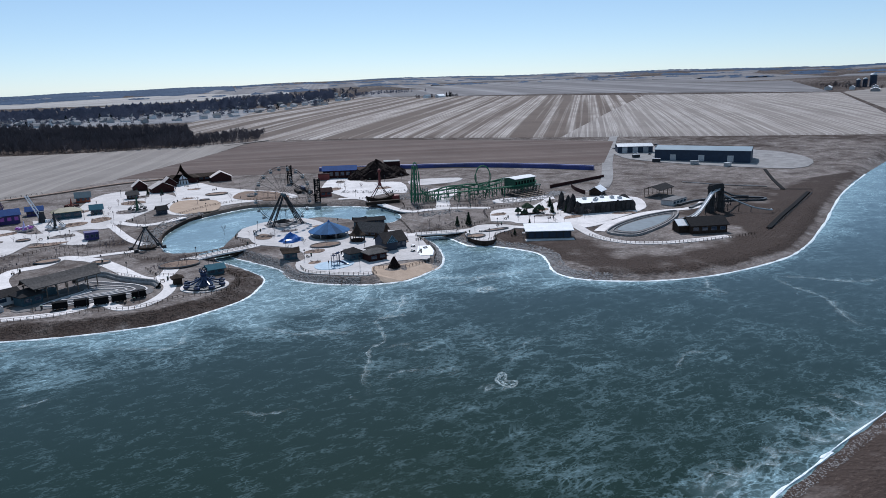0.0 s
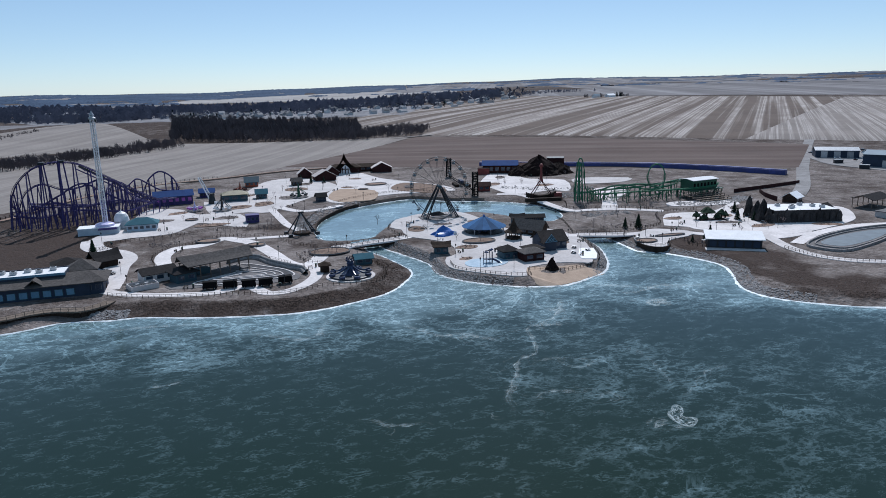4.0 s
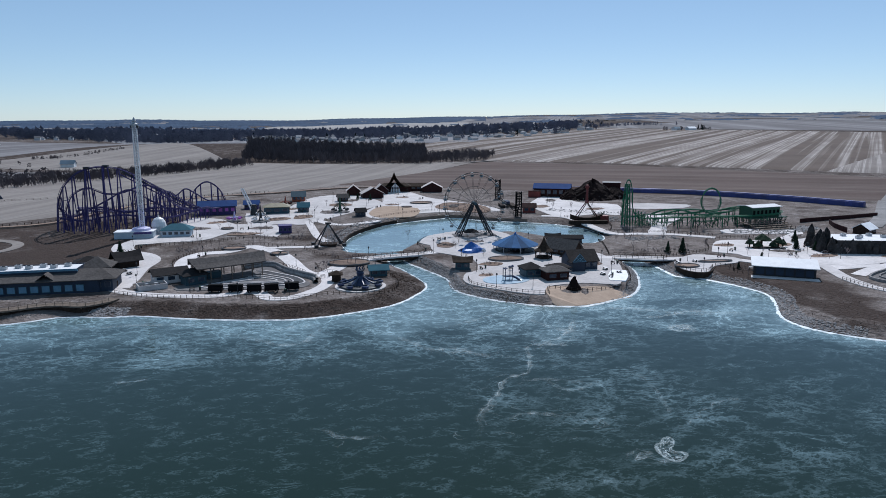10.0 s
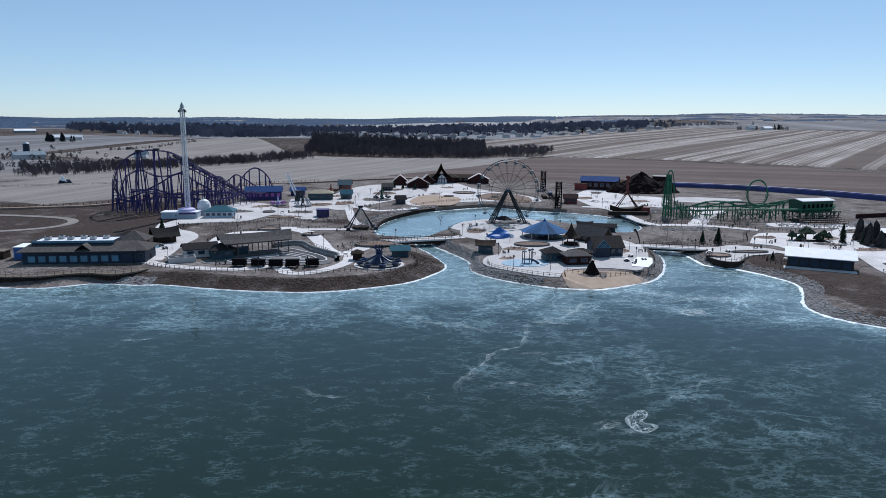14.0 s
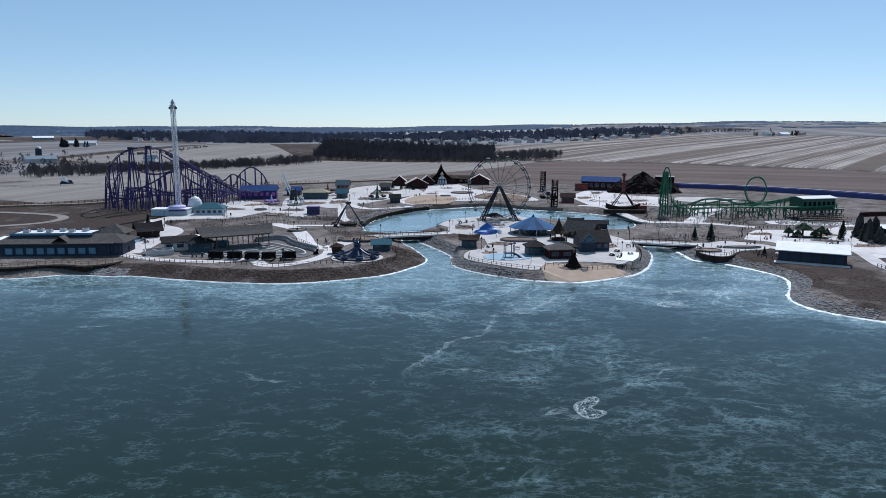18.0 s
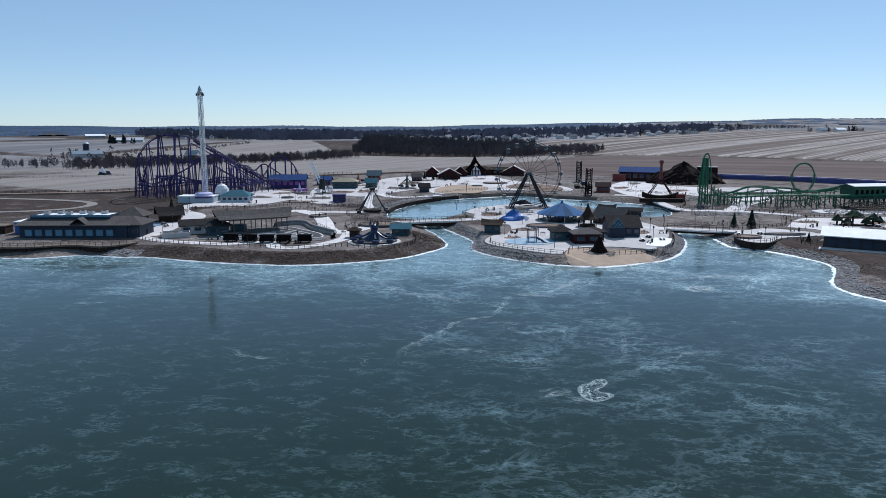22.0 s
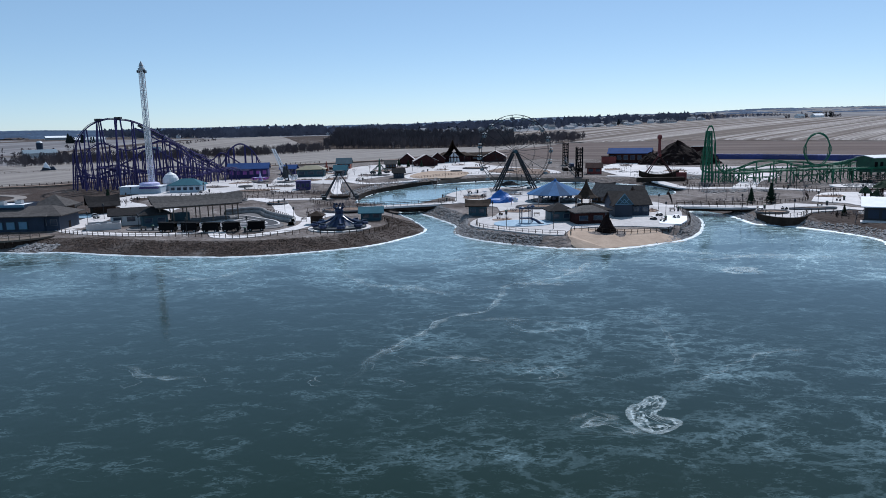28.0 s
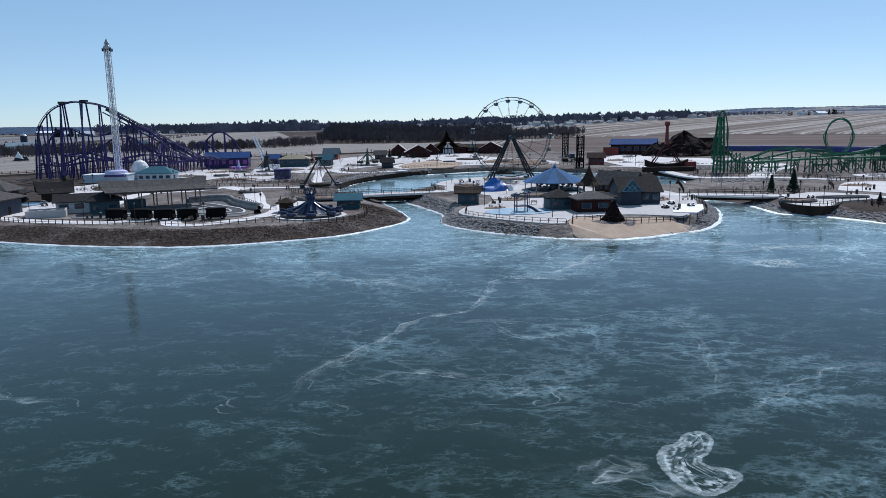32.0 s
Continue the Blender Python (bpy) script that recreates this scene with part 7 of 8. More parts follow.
def frosted(b, cover, label):
    ob = b.make("ice_crack", M_FROST)
    ob.data.attributes.new("frost", "FLOAT", "POINT").data.foreach_set("value", cover)
    return tagged(ob, label, "ice", kind="stuff")


def crack(line, width, seed, wisps=3, per=14, wander=1.0):
    """A wavering white seam that thins out to its edges, with gaps and fine side wisps, a few millimetres thick."""
    rnd = random.Random(seed)
    b, cover = Build(), []
    pts = spline(line, per)

    def strand(path, w, dense):
        prev = None
        for i, p in enumerate(path):
            a, c = path[max(i - 1, 0)], path[min(i + 1, len(path) - 1)]
            d = (c - a).normalized()
            s = Vector((-d.y, d.x, 0))
            o = noise.noise(Vector((p.x * 0.35, p.y * 0.35, seed))) * 0.9 * wander + noise.noise(Vector((p.x * 1.3, p.y * 1.3, seed))) * 0.25
            q = 0.55 + 1.3 * noise.noise(Vector((p.x * 0.5, p.y * 0.5, seed + 9)))
            ww = w * max(0.25, q) + 0.03
            k = len(b.v)
            end = min(1.0, 3 * i / len(path), 3 * (len(path) - 1 - i) / len(path))
            for f, z, v in ((-1.5, 0.004, 0.0), (-0.35, 0.008, 1.0), (0.35, 0.008, 1.0), (1.5, 0.004, 0.0)):
                b.v.append(tuple(p + s * (o + ww * f) + Vector((0, 0, z))))
                cover.append(v * dense * end * min(1.0, max(0.12, 0.4 + q * 0.7)))
            if prev is not None:
                b.f += [(prev + j, prev + j + 1, k + j + 1, k + j) for j in range(3)]
            prev = k

    thin = min(1.0, width / 0.24)
    strand(pts, width * 0.6, 0.55 * thin)
    strand([p + Vector((0.6, 0.5, -0.002)) for p in pts], width * 3.2, 0.3 * thin)
    for _ in range(wisps * len(line)):
        p = rnd.choice(pts)
        a = rnd.uniform(-0.7, 0.7) + (math.pi if rnd.random() < 0.5 else 0)
        ln = rnd.uniform(2, 7)
        q = p + Vector((rnd.gauss(0, 3.0), rnd.gauss(0, 1.6), 0))
        bend, path = rnd.uniform(-0.35, 0.35), [q]
        for t in range(10):
            a += bend + rnd.uniform(-0.4, 0.4)
            path.append(path[-1] + Vector((math.cos(a), math.sin(a) * 0.6, 0)) * ln / 10)
        strand(path, width * 0.4, 0.3 * thin)
    return frosted(b, cover, "white frosted crack running across the ice")


for k, (c, w) in enumerate(SEAMS):
    crack(c, w, 200 + k)


def frost_plate(rim, seed, core=(), fill=0.25):
    """A plate of white crazed ice: a milky smooth rim, and inside it bright broken edges round dark holes."""
    line = spline(rim, 6, True)
    mid = sum(line, Vector((0, 0, 0))) / len(line)
    b, cover, m = Build(), [], len(line)
    spine = spline(core, 4) if core else [mid]
    near = [min(spine, key=lambda c: (c - p).length) for p in line]
    rings = [(1.06, 0.0), (1.0, 0.45), (0.9, 0.5), (0.8, 0.48)] + [(0.74 - 0.06 * i, None) for i in range(13)]
    for f, v in rings:
        for p, c in zip(line, near):
            q = c + (p - c) * f
            h = noise.noise(Vector((q.x * 2.6, q.y * 2.6, seed)))
            b.v.append((q.x + 0.14 * h, q.y - 0.14 * h, 0.008))
            if v is None:
                k = abs(noise.noise(Vector((q.x * 1.1, q.y * 1.1, seed + 4))) + 0.4 * h)
                v2 = max(0.0, 1.0 - k / 0.16) * 0.95 + fill * max(0.0, h) + 0.5 * max(0.0, (f - 0.6) / 0.14) * (0.5 + h)
            else:
                v2 = v
            cover.append(min(1.0, max(0.0, v2)))
    b.f = [(r * m + i, r * m + (i + 1) % m, (r + 1) * m + (i + 1) % m, (r + 1) * m + i) for r in range(len(rings) - 1) for i in range(m)]
    return frosted(b, cover, "plate of white crazed ice")


frost_plate([(-6.3, -94.4), (-4.9, -94.1), (-4.6, -95.5), (-5.5, -97.4), (-6.6, -98.7), (-6.3, -99.6), (-5.2, -100.0), (-4.7, -101.1), (-6.2, -102.7), (-8.0, -103.5), (-9.1, -102.4), (-9.6, -100.6), (-9.6, -98.4), (-8.7, -96.6), (-7.5, -96.0)], 3, [(-5.6, -95.2), (-6.6, -96.9), (-7.8, -98.8), (-7.8, -100.6), (-6.6, -101.4)])
crack([(-16.2, -101.9), (-16.1, -100.9), (-15.1, -99.6), (-14.0, -99.1), (-13.3, -98.0), (-12.8, -98.9), (-11.8, -99.9), (-12.3, -100.5), (-13.2, -100.1), (-14.0, -100.5), (-14.8, -101.7), (-13.7, -101.5), (-12.2, -101.3), (-10.8, -102.5), (-9.9, -103.4), (-11.4, -103.6), (-13.7, -103.3), (-15.3, -103.0), (-16.2, -101.9)], 0.16, 290, 0, 8, 0.3)
frost_plate([(26.5, -30), (29, -28), (33, -27.5), (34, -29.5), (31, -31), (29, -33.5), (27.5, -33)], 7)


# ---------------- fences along the paths ----------------
for line in (
    [(-136, 27), (-126, 21), (-115, 17.5), (-102, 15.5), (-90, 13), (-82, 10), (-74, 12), (-66, 15), (-57, 13.5), (-48, 17), (-44, 26), (-45, 36), (-50, 48)],
    [(-19, 30), (-19, 21), (-12, 12.5), (-4, 6.5), (2, 4)],
    [(3, 5), (5, 12), (12, 7.5), (20, 9), (28, 12), (32, 14)],
    [(33, 14), (38, 22), (42, 34), (44, 46), (44, 54)],
    [(-25, 76), (-28, 88), (-29, 100), (-24, 115), (-17, 124), (0, 129), (14, 128)],
    [(-64, 72), (-74, 84), (-78, 96), (-66, 104), (-66, 118), (-60, 140), (-50, 164)],
    [(-45, 173), (-28, 188), (-8, 197), (8, 196), (24, 186), (44, 176)],
    [(60, 162), (72, 150), (76, 138), (70, 120), (60, 112), (50, 76), (46, 62)],
    [(66, 55), (80, 60), (92, 66), (104, 88), (128, 90)],
    [(78, 36), (84, 34), (80, 26), (84, 20)],
    [(110, 8), (112, -10), (126, -22), (150, -30), (172, -32)],
    [(-118, 92), (-104, 106), (-92, 103), (-82, 102)],
    [(-124, 58), (-128, 76), (-122, 92)],
    [(-150, 108), (-120, 116), (-106, 122), (-90, 118)],
    [(-73, 62), (-70, 50), (-64, 46)],
    [(-100, 62), (-92, 65), (-84, 60), (-76, 48)],
    [(62, 116), (80, 112), (96, 106), (112, 96)],
):
    fence("path_rail", line, "dark timber post-and-rail fence beside the path", 1.9, 1.15, M_DKWOOD, "path fences")
fence("boundary_fence", [(-330, 148), (-240, 168), (-215, 178), (-206, 196), (-196, 226), (-178, 256), (-150, 282), (-110, 300)], "dark wooden boundary fence before the field", 3.2, 1.9, M_DKWOOD, per=6, post=0.14, rails=(0.25, 0.6, 0.95))
ribbon("boundary_bank", [(-330, 146), (-240, 166), (-213, 176), (-203, 196), (-193, 226), (-175, 256), (-148, 280), (-105, 298), (-66, 318), (-20, 326)], 3.2, M_MULCH, 0.9, "dark earth bank along the boundary", "bank", deep=1.4)
fence("vineyard_rows", [(-420, 236), (-360, 252), (-300, 268), (-250, 285)], "row of short posts in the field", 4.0, 1.4, M_DKWOOD)


# ---------------- lamps, bins, benches ----------------
def lamp_post(x, y):
    ob = thing("street_lamp", x, y, 0, "slim dark path lamp with a small head", "lamp", "path lamps")
    Build().beam((0, 0, -0.3), (0, 0, 4.2), 0.09, 6, 0.06).make("pole", M_DKSTEEL, ob)
    Build().lathe([(0.12, 4.1), (0.3, 4.3), (0.26, 4.75), (0.08, 4.95)], 8).make("head", M_DKSTEEL, ob)
    return ob


lp = None
for x, y in ((-131, 34), (-112, 24), (-96, 16), (-80, 16), (-72, 36), (-80, 60), (-88, 78), (-104, 100), (-118, 82), (-136, 54), (-144, 88), (-152, 110), (-128, 124), (-112, 142), (-98, 140), (-52, 70), (-24, 82), (-16, 60), (-14, 40), (-12, 16), (0, 14), (16, 48), (34, 30), (38, 50), (20, 92), (-16, 108), (4, 128),
             (62, 46), (72, 46), (86, 48), (96, 58), (110, 66), (126, 76), (128, 52), (134, 40), (104, 42), (70, 30), (84, 108), (104, 98), (60, 168), (84, 190), (100, 214), (70, 226), (-46, 222), (-28, 176), (-6, 186), (16, 190), (-34, 246), (-16, 270), (6, 240), (-62, 160), (-76, 180), (-90, 190), (-82, 220), (-66, 258)):
    if lp is None:
        lp = lamp_post(x, y)
    else:
        copy_thing(lp, pose(x, y, gz(x, y)))


# ---------------- trees ----------------
def bare_tree(name, h, seed, label, material=None):
    """Tapered trunk with forked limbs and fine twigs."""
    rnd = random.Random(seed)
    ob = thing(name, 0, -5000, 0, label, "tree", "bare trees", 0)
    Build().beam((0, 0, -0.3), (0, 0, h * 0.45), h * 0.022, 6, h * 0.013).make("trunk", material or M_BARK, ob)
    b = Build()

    def grow(p, d, ln, r, depth):
        q = p + d * ln
        b.beam(p, q, r, 3, r * 0.6)
        if depth:
            for _ in range(3 if depth > 1 else 4):
                e = (d + Vector((rnd.uniform(-1, 1), rnd.uniform(-1, 1), rnd.uniform(-0.2, 0.7))) * 0.75).normalized()
                grow(p.lerp(q, rnd.uniform(0.5, 1)), e, ln * rnd.uniform(0.55, 0.8), r * 0.55, depth - 1)

    for k in range(4):
        a = k * 1.6 + rnd.uniform(0, 1)
        grow(Vector((0, 0, h * (0.28 + 0.05 * k))), Vector((math.cos(a) * 0.6, math.sin(a) * 0.6, 1)).normalized(), h * 0.26, h * 0.011, 3)
    b.make("crown", material or M_BARK, ob)
    return ob


def conifer(name, h, r, seed, label):
    rnd = random.Random(seed)
    ob = thing(name, 0, -5000, 0, label, "tree", "conifers", 0)
    Build().beam((0, 0, -0.3), (0, 0, h * 0.95), h * 0.025, 6, 0.02).make("trunk", M_BARK, ob)
    b = Build()
    for k in range(150):
        t = (k / 150) ** 0.85
        z = h * (0.1 + 0.9 * t)
        rr = r * (1 - t) * rnd.uniform(0.7, 1.15) + 0.08
        a = k * 2.4
        c, s = math.cos(a), math.sin(a)
        wd = 0.22 * r + 0.1
        b.add([(0.05 * c, 0.05 * s, z + 0.25), (rr * c - s * wd, rr * s + c * wd, z - 0.25 * rr), (rr * 1.12 * c, rr * 1.12 * s, z - 0.4 * rr), (rr * c + s * wd, rr * s - c * wd, z - 0.25 * rr)], [(0, 1, 2), (0, 2, 3)])
    b.make("crown", M_CONIFER, ob)
    return ob


def put(ob, spots):
    """The first spot takes the tree itself, the rest take copies."""
    for k, (x, y, s) in enumerate(spots):
        m = pose(x, y, gz(x, y), 0, 0, (x * 37 + y * 11) % 360)
        if k == 0:
            ob.matrix_basis = m @ Matrix.Diagonal((s, s, s, 1))
            base = ob
        else:
            c = copy_thing(base, m)
            c.scale = (s, s, s)


put(conifer("spruce_tree", 6.0, 1.7, 3, "young dark green spruce by the path"), [(-152, 91, 1.0), (78, 62, 1.05), (72, 63, 0.8), (130, 62, 0.9), (136, 58, 0.7), (101, 42, 0.6), (-42, 252, 0.7), (-56, 262, 0.8), (-50, 256, 0.7), (139, 76, 0.9), (84, 30, 0.5), (92, 33, 0.6)])
rt = random.Random(12)
spots = [(rt.uniform(-72, -48), rt.uniform(52, 66), rt.uniform(0.7, 1.1)) for _ in range(6)]
spots += [(x, y, rt.uniform(0.7, 1.15)) for x, y in ((-44, 45), (-48, 54), (-130, 96), (-124, 108), (-96, 108), (-84, 112), (-80, 134), (-100, 130), (-66, 140), (-74, 160), (-32, 110), (-16, 54), (-6, 66), (2, 58), (22, 70), (34, 78), (60, 70), (70, 78), (84, 74), (96, 76), (66, 94), (86, 96), (110, 104), (124, 100), (108, 52), (112, 36), (98, 30), (104, 26), (140, 44), (-28, 204), (-8, 204), (12, 204), (-44, 236), (-76, 206), (-70, 226), (-110, 208), (-122, 150), (50, 210), (64, 196), (90, 200), (116, 220))]
ra = random.Random(44)
while len(spots) < 150:
    x, y = ra.choice(((-126, 98), (-100, 116), (-84, 120), (-70, 150), (-62, 62), (-112, 160), (-80, 190), (-50, 240), (84, 76), (72, 100), (100, 108), (96, 28), (118, 44), (136, 90), (78, 200), (60, 215), (-14, 96), (-34, 100)))
    x, y = x + ra.gauss(0, 8), y + ra.gauss(0, 6)
    if float(land(x, y)) > 1.9 and float(shore_distance(x, y)) > 6 and float(shore_distance(x, y, POND_RIM)) > 4:
        spots.append((x, y, ra.uniform(0.45, 0.95)))
put(bare_tree("bare_sapling", 4.6, 5, "thin bare young tree in a mulch bed"), spots)


def woods(name, region, n, seed, hmin, hmax, label, keep=None, blades=26, material=None, group="", coarse=1.0):
    """Bare winter trees far off: a trunk and many fine upswept twigs each, in one object."""
    rnd = random.Random(seed)
    b = Build()
    done = 0
    a, bb, c, d = (Vector(p) for p in region)
    while done < n:
        u, v = rnd.random(), rnd.random()
        p = a.lerp(bb, u).lerp(d.lerp(c, u), v)
        done += 1
        if keep and not keep(p.x, p.y):
            continue
        z, h = float(plain(p.x, p.y)), rnd.uniform(hmin, hmax)
        w = h * rnd.uniform(0.2, 0.34)
        b.add([(p.x - 0.25, p.y, z - 1), (p.x + 0.25, p.y, z - 1), (p.x, p.y, z + h * 0.8)], [(0, 1, 2)])
        for _ in range(blades):
            t = rnd.random()
            ang, ln = rnd.uniform(0, 6.283), h * rnd.uniform(0.12, 0.3)
            r0 = w * rnd.random() ** 0.5 * (1 - 0.6 * t)
            q = Vector((p.x + math.cos(ang) * r0, p.y + math.sin(ang) * r0, z + h * (0.25 + 0.6 * t)))
            e = q + Vector((math.cos(ang) * 0.35, math.sin(ang) * 0.35, 1)) * ln
            k = (0.028 * h + 0.12) * coarse
            b.add([(q.x - k, q.y, q.z), (q.x + k, q.y, q.z), tuple(e)], [(0, 1, 2)])
    return tagged(b.make(name, material or M_BARK), label, "woods", group, "stuff")


woods("forest_belt", [(-181, 720), (46, 606), (66, 826), (-201, 980)], 1900, 51, 6, 15, "dense belt of bare brown trees behind the field", blades=70, material=M_WINTERWOOD, coarse=0.38)
woods("forest_edge", [(16, 600), (112, 606), (146, 696), (46, 696)], 200, 52, 6, 13, "thin edge of bare trees beside the striped field", blades=60, material=M_WINTERWOOD, coarse=0.4)
woods("hedgerow", [(-330, 330), (-158, 640), (-185, 670), (-365, 375)], 700, 53, 4, 11, "line of bare hedge trees along the field", blades=60, material=M_WINTERWOOD, coarse=0.36)
woods("hedgerow", [(-900, 360), (-345, 330), (-330, 420), (-900, 540)], 420, 54, 4, 9, "scattered bare trees west of the field", lambda x, y: noise.noise(Vector((x / 160, y / 40, 2))) > 0.0, 50, M_WINTERWOOD, coarse=0.6)


def copse(name, spots, seed, hmin, hmax, label, material, lumps=18, cone=False):
    """Trees seen from far off, in one object: a trunk each under a loose crown of small leaning clumps."""
    rnd = random.Random(seed)
    b = Build()
    for x, y in spots:
        z, h = level(x, y), rnd.uniform(hmin, hmax)
        w = h * (rnd.uniform(0.16, 0.22) if cone else rnd.uniform(0.32, 0.5))
        b.add([(x - 0.3, y, z - 1), (x + 0.3, y, z - 1), (x, y, z + h * 0.7)], [(0, 1, 2)])
        for _ in range(lumps):
            t = rnd.random()
            rr = w * ((1 - t) * 1.1 + 0.05 if cone else math.sqrt(max(0.0, 1 - (2 * t - 0.85) ** 2 * 0.9)) * rnd.uniform(0.3, 1))
            a, k = rnd.uniform(0, 6.283), h * rnd.uniform(0.06, 0.13)
            c, q = math.cos(a), Vector((x + math.cos(a) * rr, y + math.sin(a) * rr, z + h * (0.12 + 0.8 * t)))
            b.add([(q.x - k, q.y, q.z - k * 0.6), (q.x + k, q.y + k * 0.4, q.z - k * rnd.uniform(0.2, 0.8)), (q.x + k * rnd.uniform(-0.5, 0.5), q.y - k * 0.3, q.z + k * rnd.uniform(0.8, 1.5))], [(0, 1, 2)])
    return tagged(b.make(name, material), label, "woods", kind="stuff")


def town_near(az):
    """Distance at which the town begins, by direction."""
    return float(np.interp(az, (-24, -14, -5, 2, 9, 14.8, 17, 20), (1600, 1460, 1190, 1140, 1180, 1310, 1440, 1620)))


rw = random.Random(55)
town_spots, pine_spots = [], []
while len(town_spots) < 950:
    az = rw.uniform(-24, 21)
    r_ = town_near(az) + rw.random() ** 0.8 * 1100 + 25
    x, y = polar(r_, az)
    k = noise.noise(Vector((x / 120, y / 90, 1)))
    if k > -0.05 or rw.random() < 0.2:
        (pine_spots if k > 0.0 and rw.random() < 0.22 else town_spots).append((x, y))
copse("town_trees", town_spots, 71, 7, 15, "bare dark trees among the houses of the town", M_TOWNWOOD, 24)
copse("town_pines", pine_spots, 72, 7, 14, "dark pines standing in the town", M_PINE, 26, True)
back_spots = []
while len(back_spots) < 900:
    az = rw.uniform(-26, 19)
    x, y = polar(town_near(az) + rw.uniform(260, 620), az)
    if noise.noise(Vector((x / 110, y / 160, 8))) > -0.2:
        back_spots.append((x, y))
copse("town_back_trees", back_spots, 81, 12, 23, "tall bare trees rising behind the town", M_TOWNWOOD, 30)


def along(line, n, seed, wide):
    rnd, pts = random.Random(seed), spline(line, 10)
    return [(p.x + rnd.gauss(0, wide), p.y + rnd.gauss(0, wide)) for p in (pts[rnd.randrange(len(pts))] for _ in range(n))]


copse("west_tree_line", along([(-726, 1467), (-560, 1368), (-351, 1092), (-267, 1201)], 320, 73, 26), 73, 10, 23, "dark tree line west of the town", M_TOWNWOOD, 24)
copse("field_hedge", along([(-431, 734), (-396, 767), (-367, 885)], 70, 74, 3), 74, 2.5, 5, "low dark hedge between two fields", M_WINTERWOOD, 16)
copse("farm_pines", along([(-582, 880), (-557, 847), (-555, 861)], 14, 75, 7), 75, 9, 15, "clump of dark pines beside the western farm", M_PINE, 30, True)
copse("west_scrub", along([(-426, 485), (-412, 516), (-364, 487), (-437, 610), (-498, 671)], 150, 76, 24), 76, 3, 8, "bare scrub round the western farmyard", M_WINTERWOOD, 20)


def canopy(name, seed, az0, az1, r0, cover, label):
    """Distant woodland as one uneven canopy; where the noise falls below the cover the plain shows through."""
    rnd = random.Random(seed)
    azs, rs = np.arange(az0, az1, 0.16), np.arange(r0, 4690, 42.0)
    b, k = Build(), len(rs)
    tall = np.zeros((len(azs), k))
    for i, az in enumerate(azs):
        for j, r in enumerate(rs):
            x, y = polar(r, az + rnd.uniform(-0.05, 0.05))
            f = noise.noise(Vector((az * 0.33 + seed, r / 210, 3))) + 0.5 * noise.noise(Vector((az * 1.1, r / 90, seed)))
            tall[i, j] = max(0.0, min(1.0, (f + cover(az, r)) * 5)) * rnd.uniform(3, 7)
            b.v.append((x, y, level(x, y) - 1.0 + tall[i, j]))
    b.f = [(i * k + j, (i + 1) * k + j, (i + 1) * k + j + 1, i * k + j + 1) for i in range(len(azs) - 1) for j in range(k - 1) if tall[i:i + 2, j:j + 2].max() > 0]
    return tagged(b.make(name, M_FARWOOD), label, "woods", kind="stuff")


# the blue of both woods is haze painted into their material
canopy("far_woods", 57, -48, 12, 2500, lambda az, r: float(np.interp(r, (2500, 3000, 3500, 4000), (-0.12, 0.0, 0.4, 0.55))) - 0.6 * (az > -6) * (r < 3450), "distant belt of bare woodland tinted blue for haze")
canopy("east_far_woods", 59, 12, 64, 2900, lambda az, r: -0.16 + 0.25 * smooth(3900, 4600, r), "scattered woods on the eastern plain tinted blue for haze")
copse("farm_trees", along([(690, 1330), (740, 1325), (790, 1330)], 16, 77, 9), 77, 6, 11, "bare trees round the hill farmstead", M_WINTERWOOD, 26)
copse("farm_pines", [(770, 1318), (776, 1324), (764, 1322)], 78, 11, 14, "dark pine beside the hill farmstead", M_PINE, 40, True)
copse("hill_trees", along([(590, 1640), (760, 1780), (900, 1830)], 90, 79, 30), 79, 6, 12, "dark trees along the hill's crest", M_TOWNWOOD, 22)
copse("silo_trees", along([(1430, 690), (1500, 790), (1560, 860)], 50, 80, 16), 80, 8, 14, "bare trees beside the grain silos", M_WINTERWOOD, 24)


rf = random.Random(23)
put(bare_tree("field_tree", 11.0, 9, "tall bare winter tree beyond the field", M_BARK), [(x, y, rf.uniform(0.7, 1.2)) for x, y in ((95, 622), (106, 628), (88, 634), (74, 620), (60, 622), (48, 616), (112, 640), (-178, 600), (-196, 570), (-214, 540), (-236, 505), (-258, 470), (-282, 430), (-160, 640), (-300, 400), (-330, 370), (-420, 420), (-470, 450), (20, 640), (-12, 650), (-50, 660), (-90, 680), (-126, 700))])


# ---------------- town and farms ----------------
def house(w, d, h, rh):
    ob = thing("house", 0, -5200, 0, "small gabled house in the distant town", "house", "town houses", 0)
    Build().walls(w, d, -0.8, h + 0.8, gab=rh).make("wall", M_HOUSE, ob)
    Build().gable(w, d, h, rh, 0.5).make("roof", M_HROOF, ob)
    return ob


protos = [house(14, 9, 3.2, 2.6), house(18, 10, 3.4, 3.0), house(11, 9, 5.6, 3.0)]
rh_ = random.Random(77)
lots = []
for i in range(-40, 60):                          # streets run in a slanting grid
    for j in range(60):
        u, v = i * 27 + rh_.uniform(-5, 5), 1000 + j * 52 + (j % 2) * 17 + rh_.uniform(-4, 4)
        x, y = u * 0.97 - (v - 1000) * 0.22, v + u * 0.24
        az, r_ = math.degrees(math.atan2(x + 30, y + 150)), math.hypot(x + 30, y + 150)
        if -23 < az < 20 and town_near(az) < r_ < town_near(az) + 620 and noise.noise(Vector((x / 150, y / 120, 4))) > -0.28:
            lots.append((x, y))
rh_.shuffle(lots)
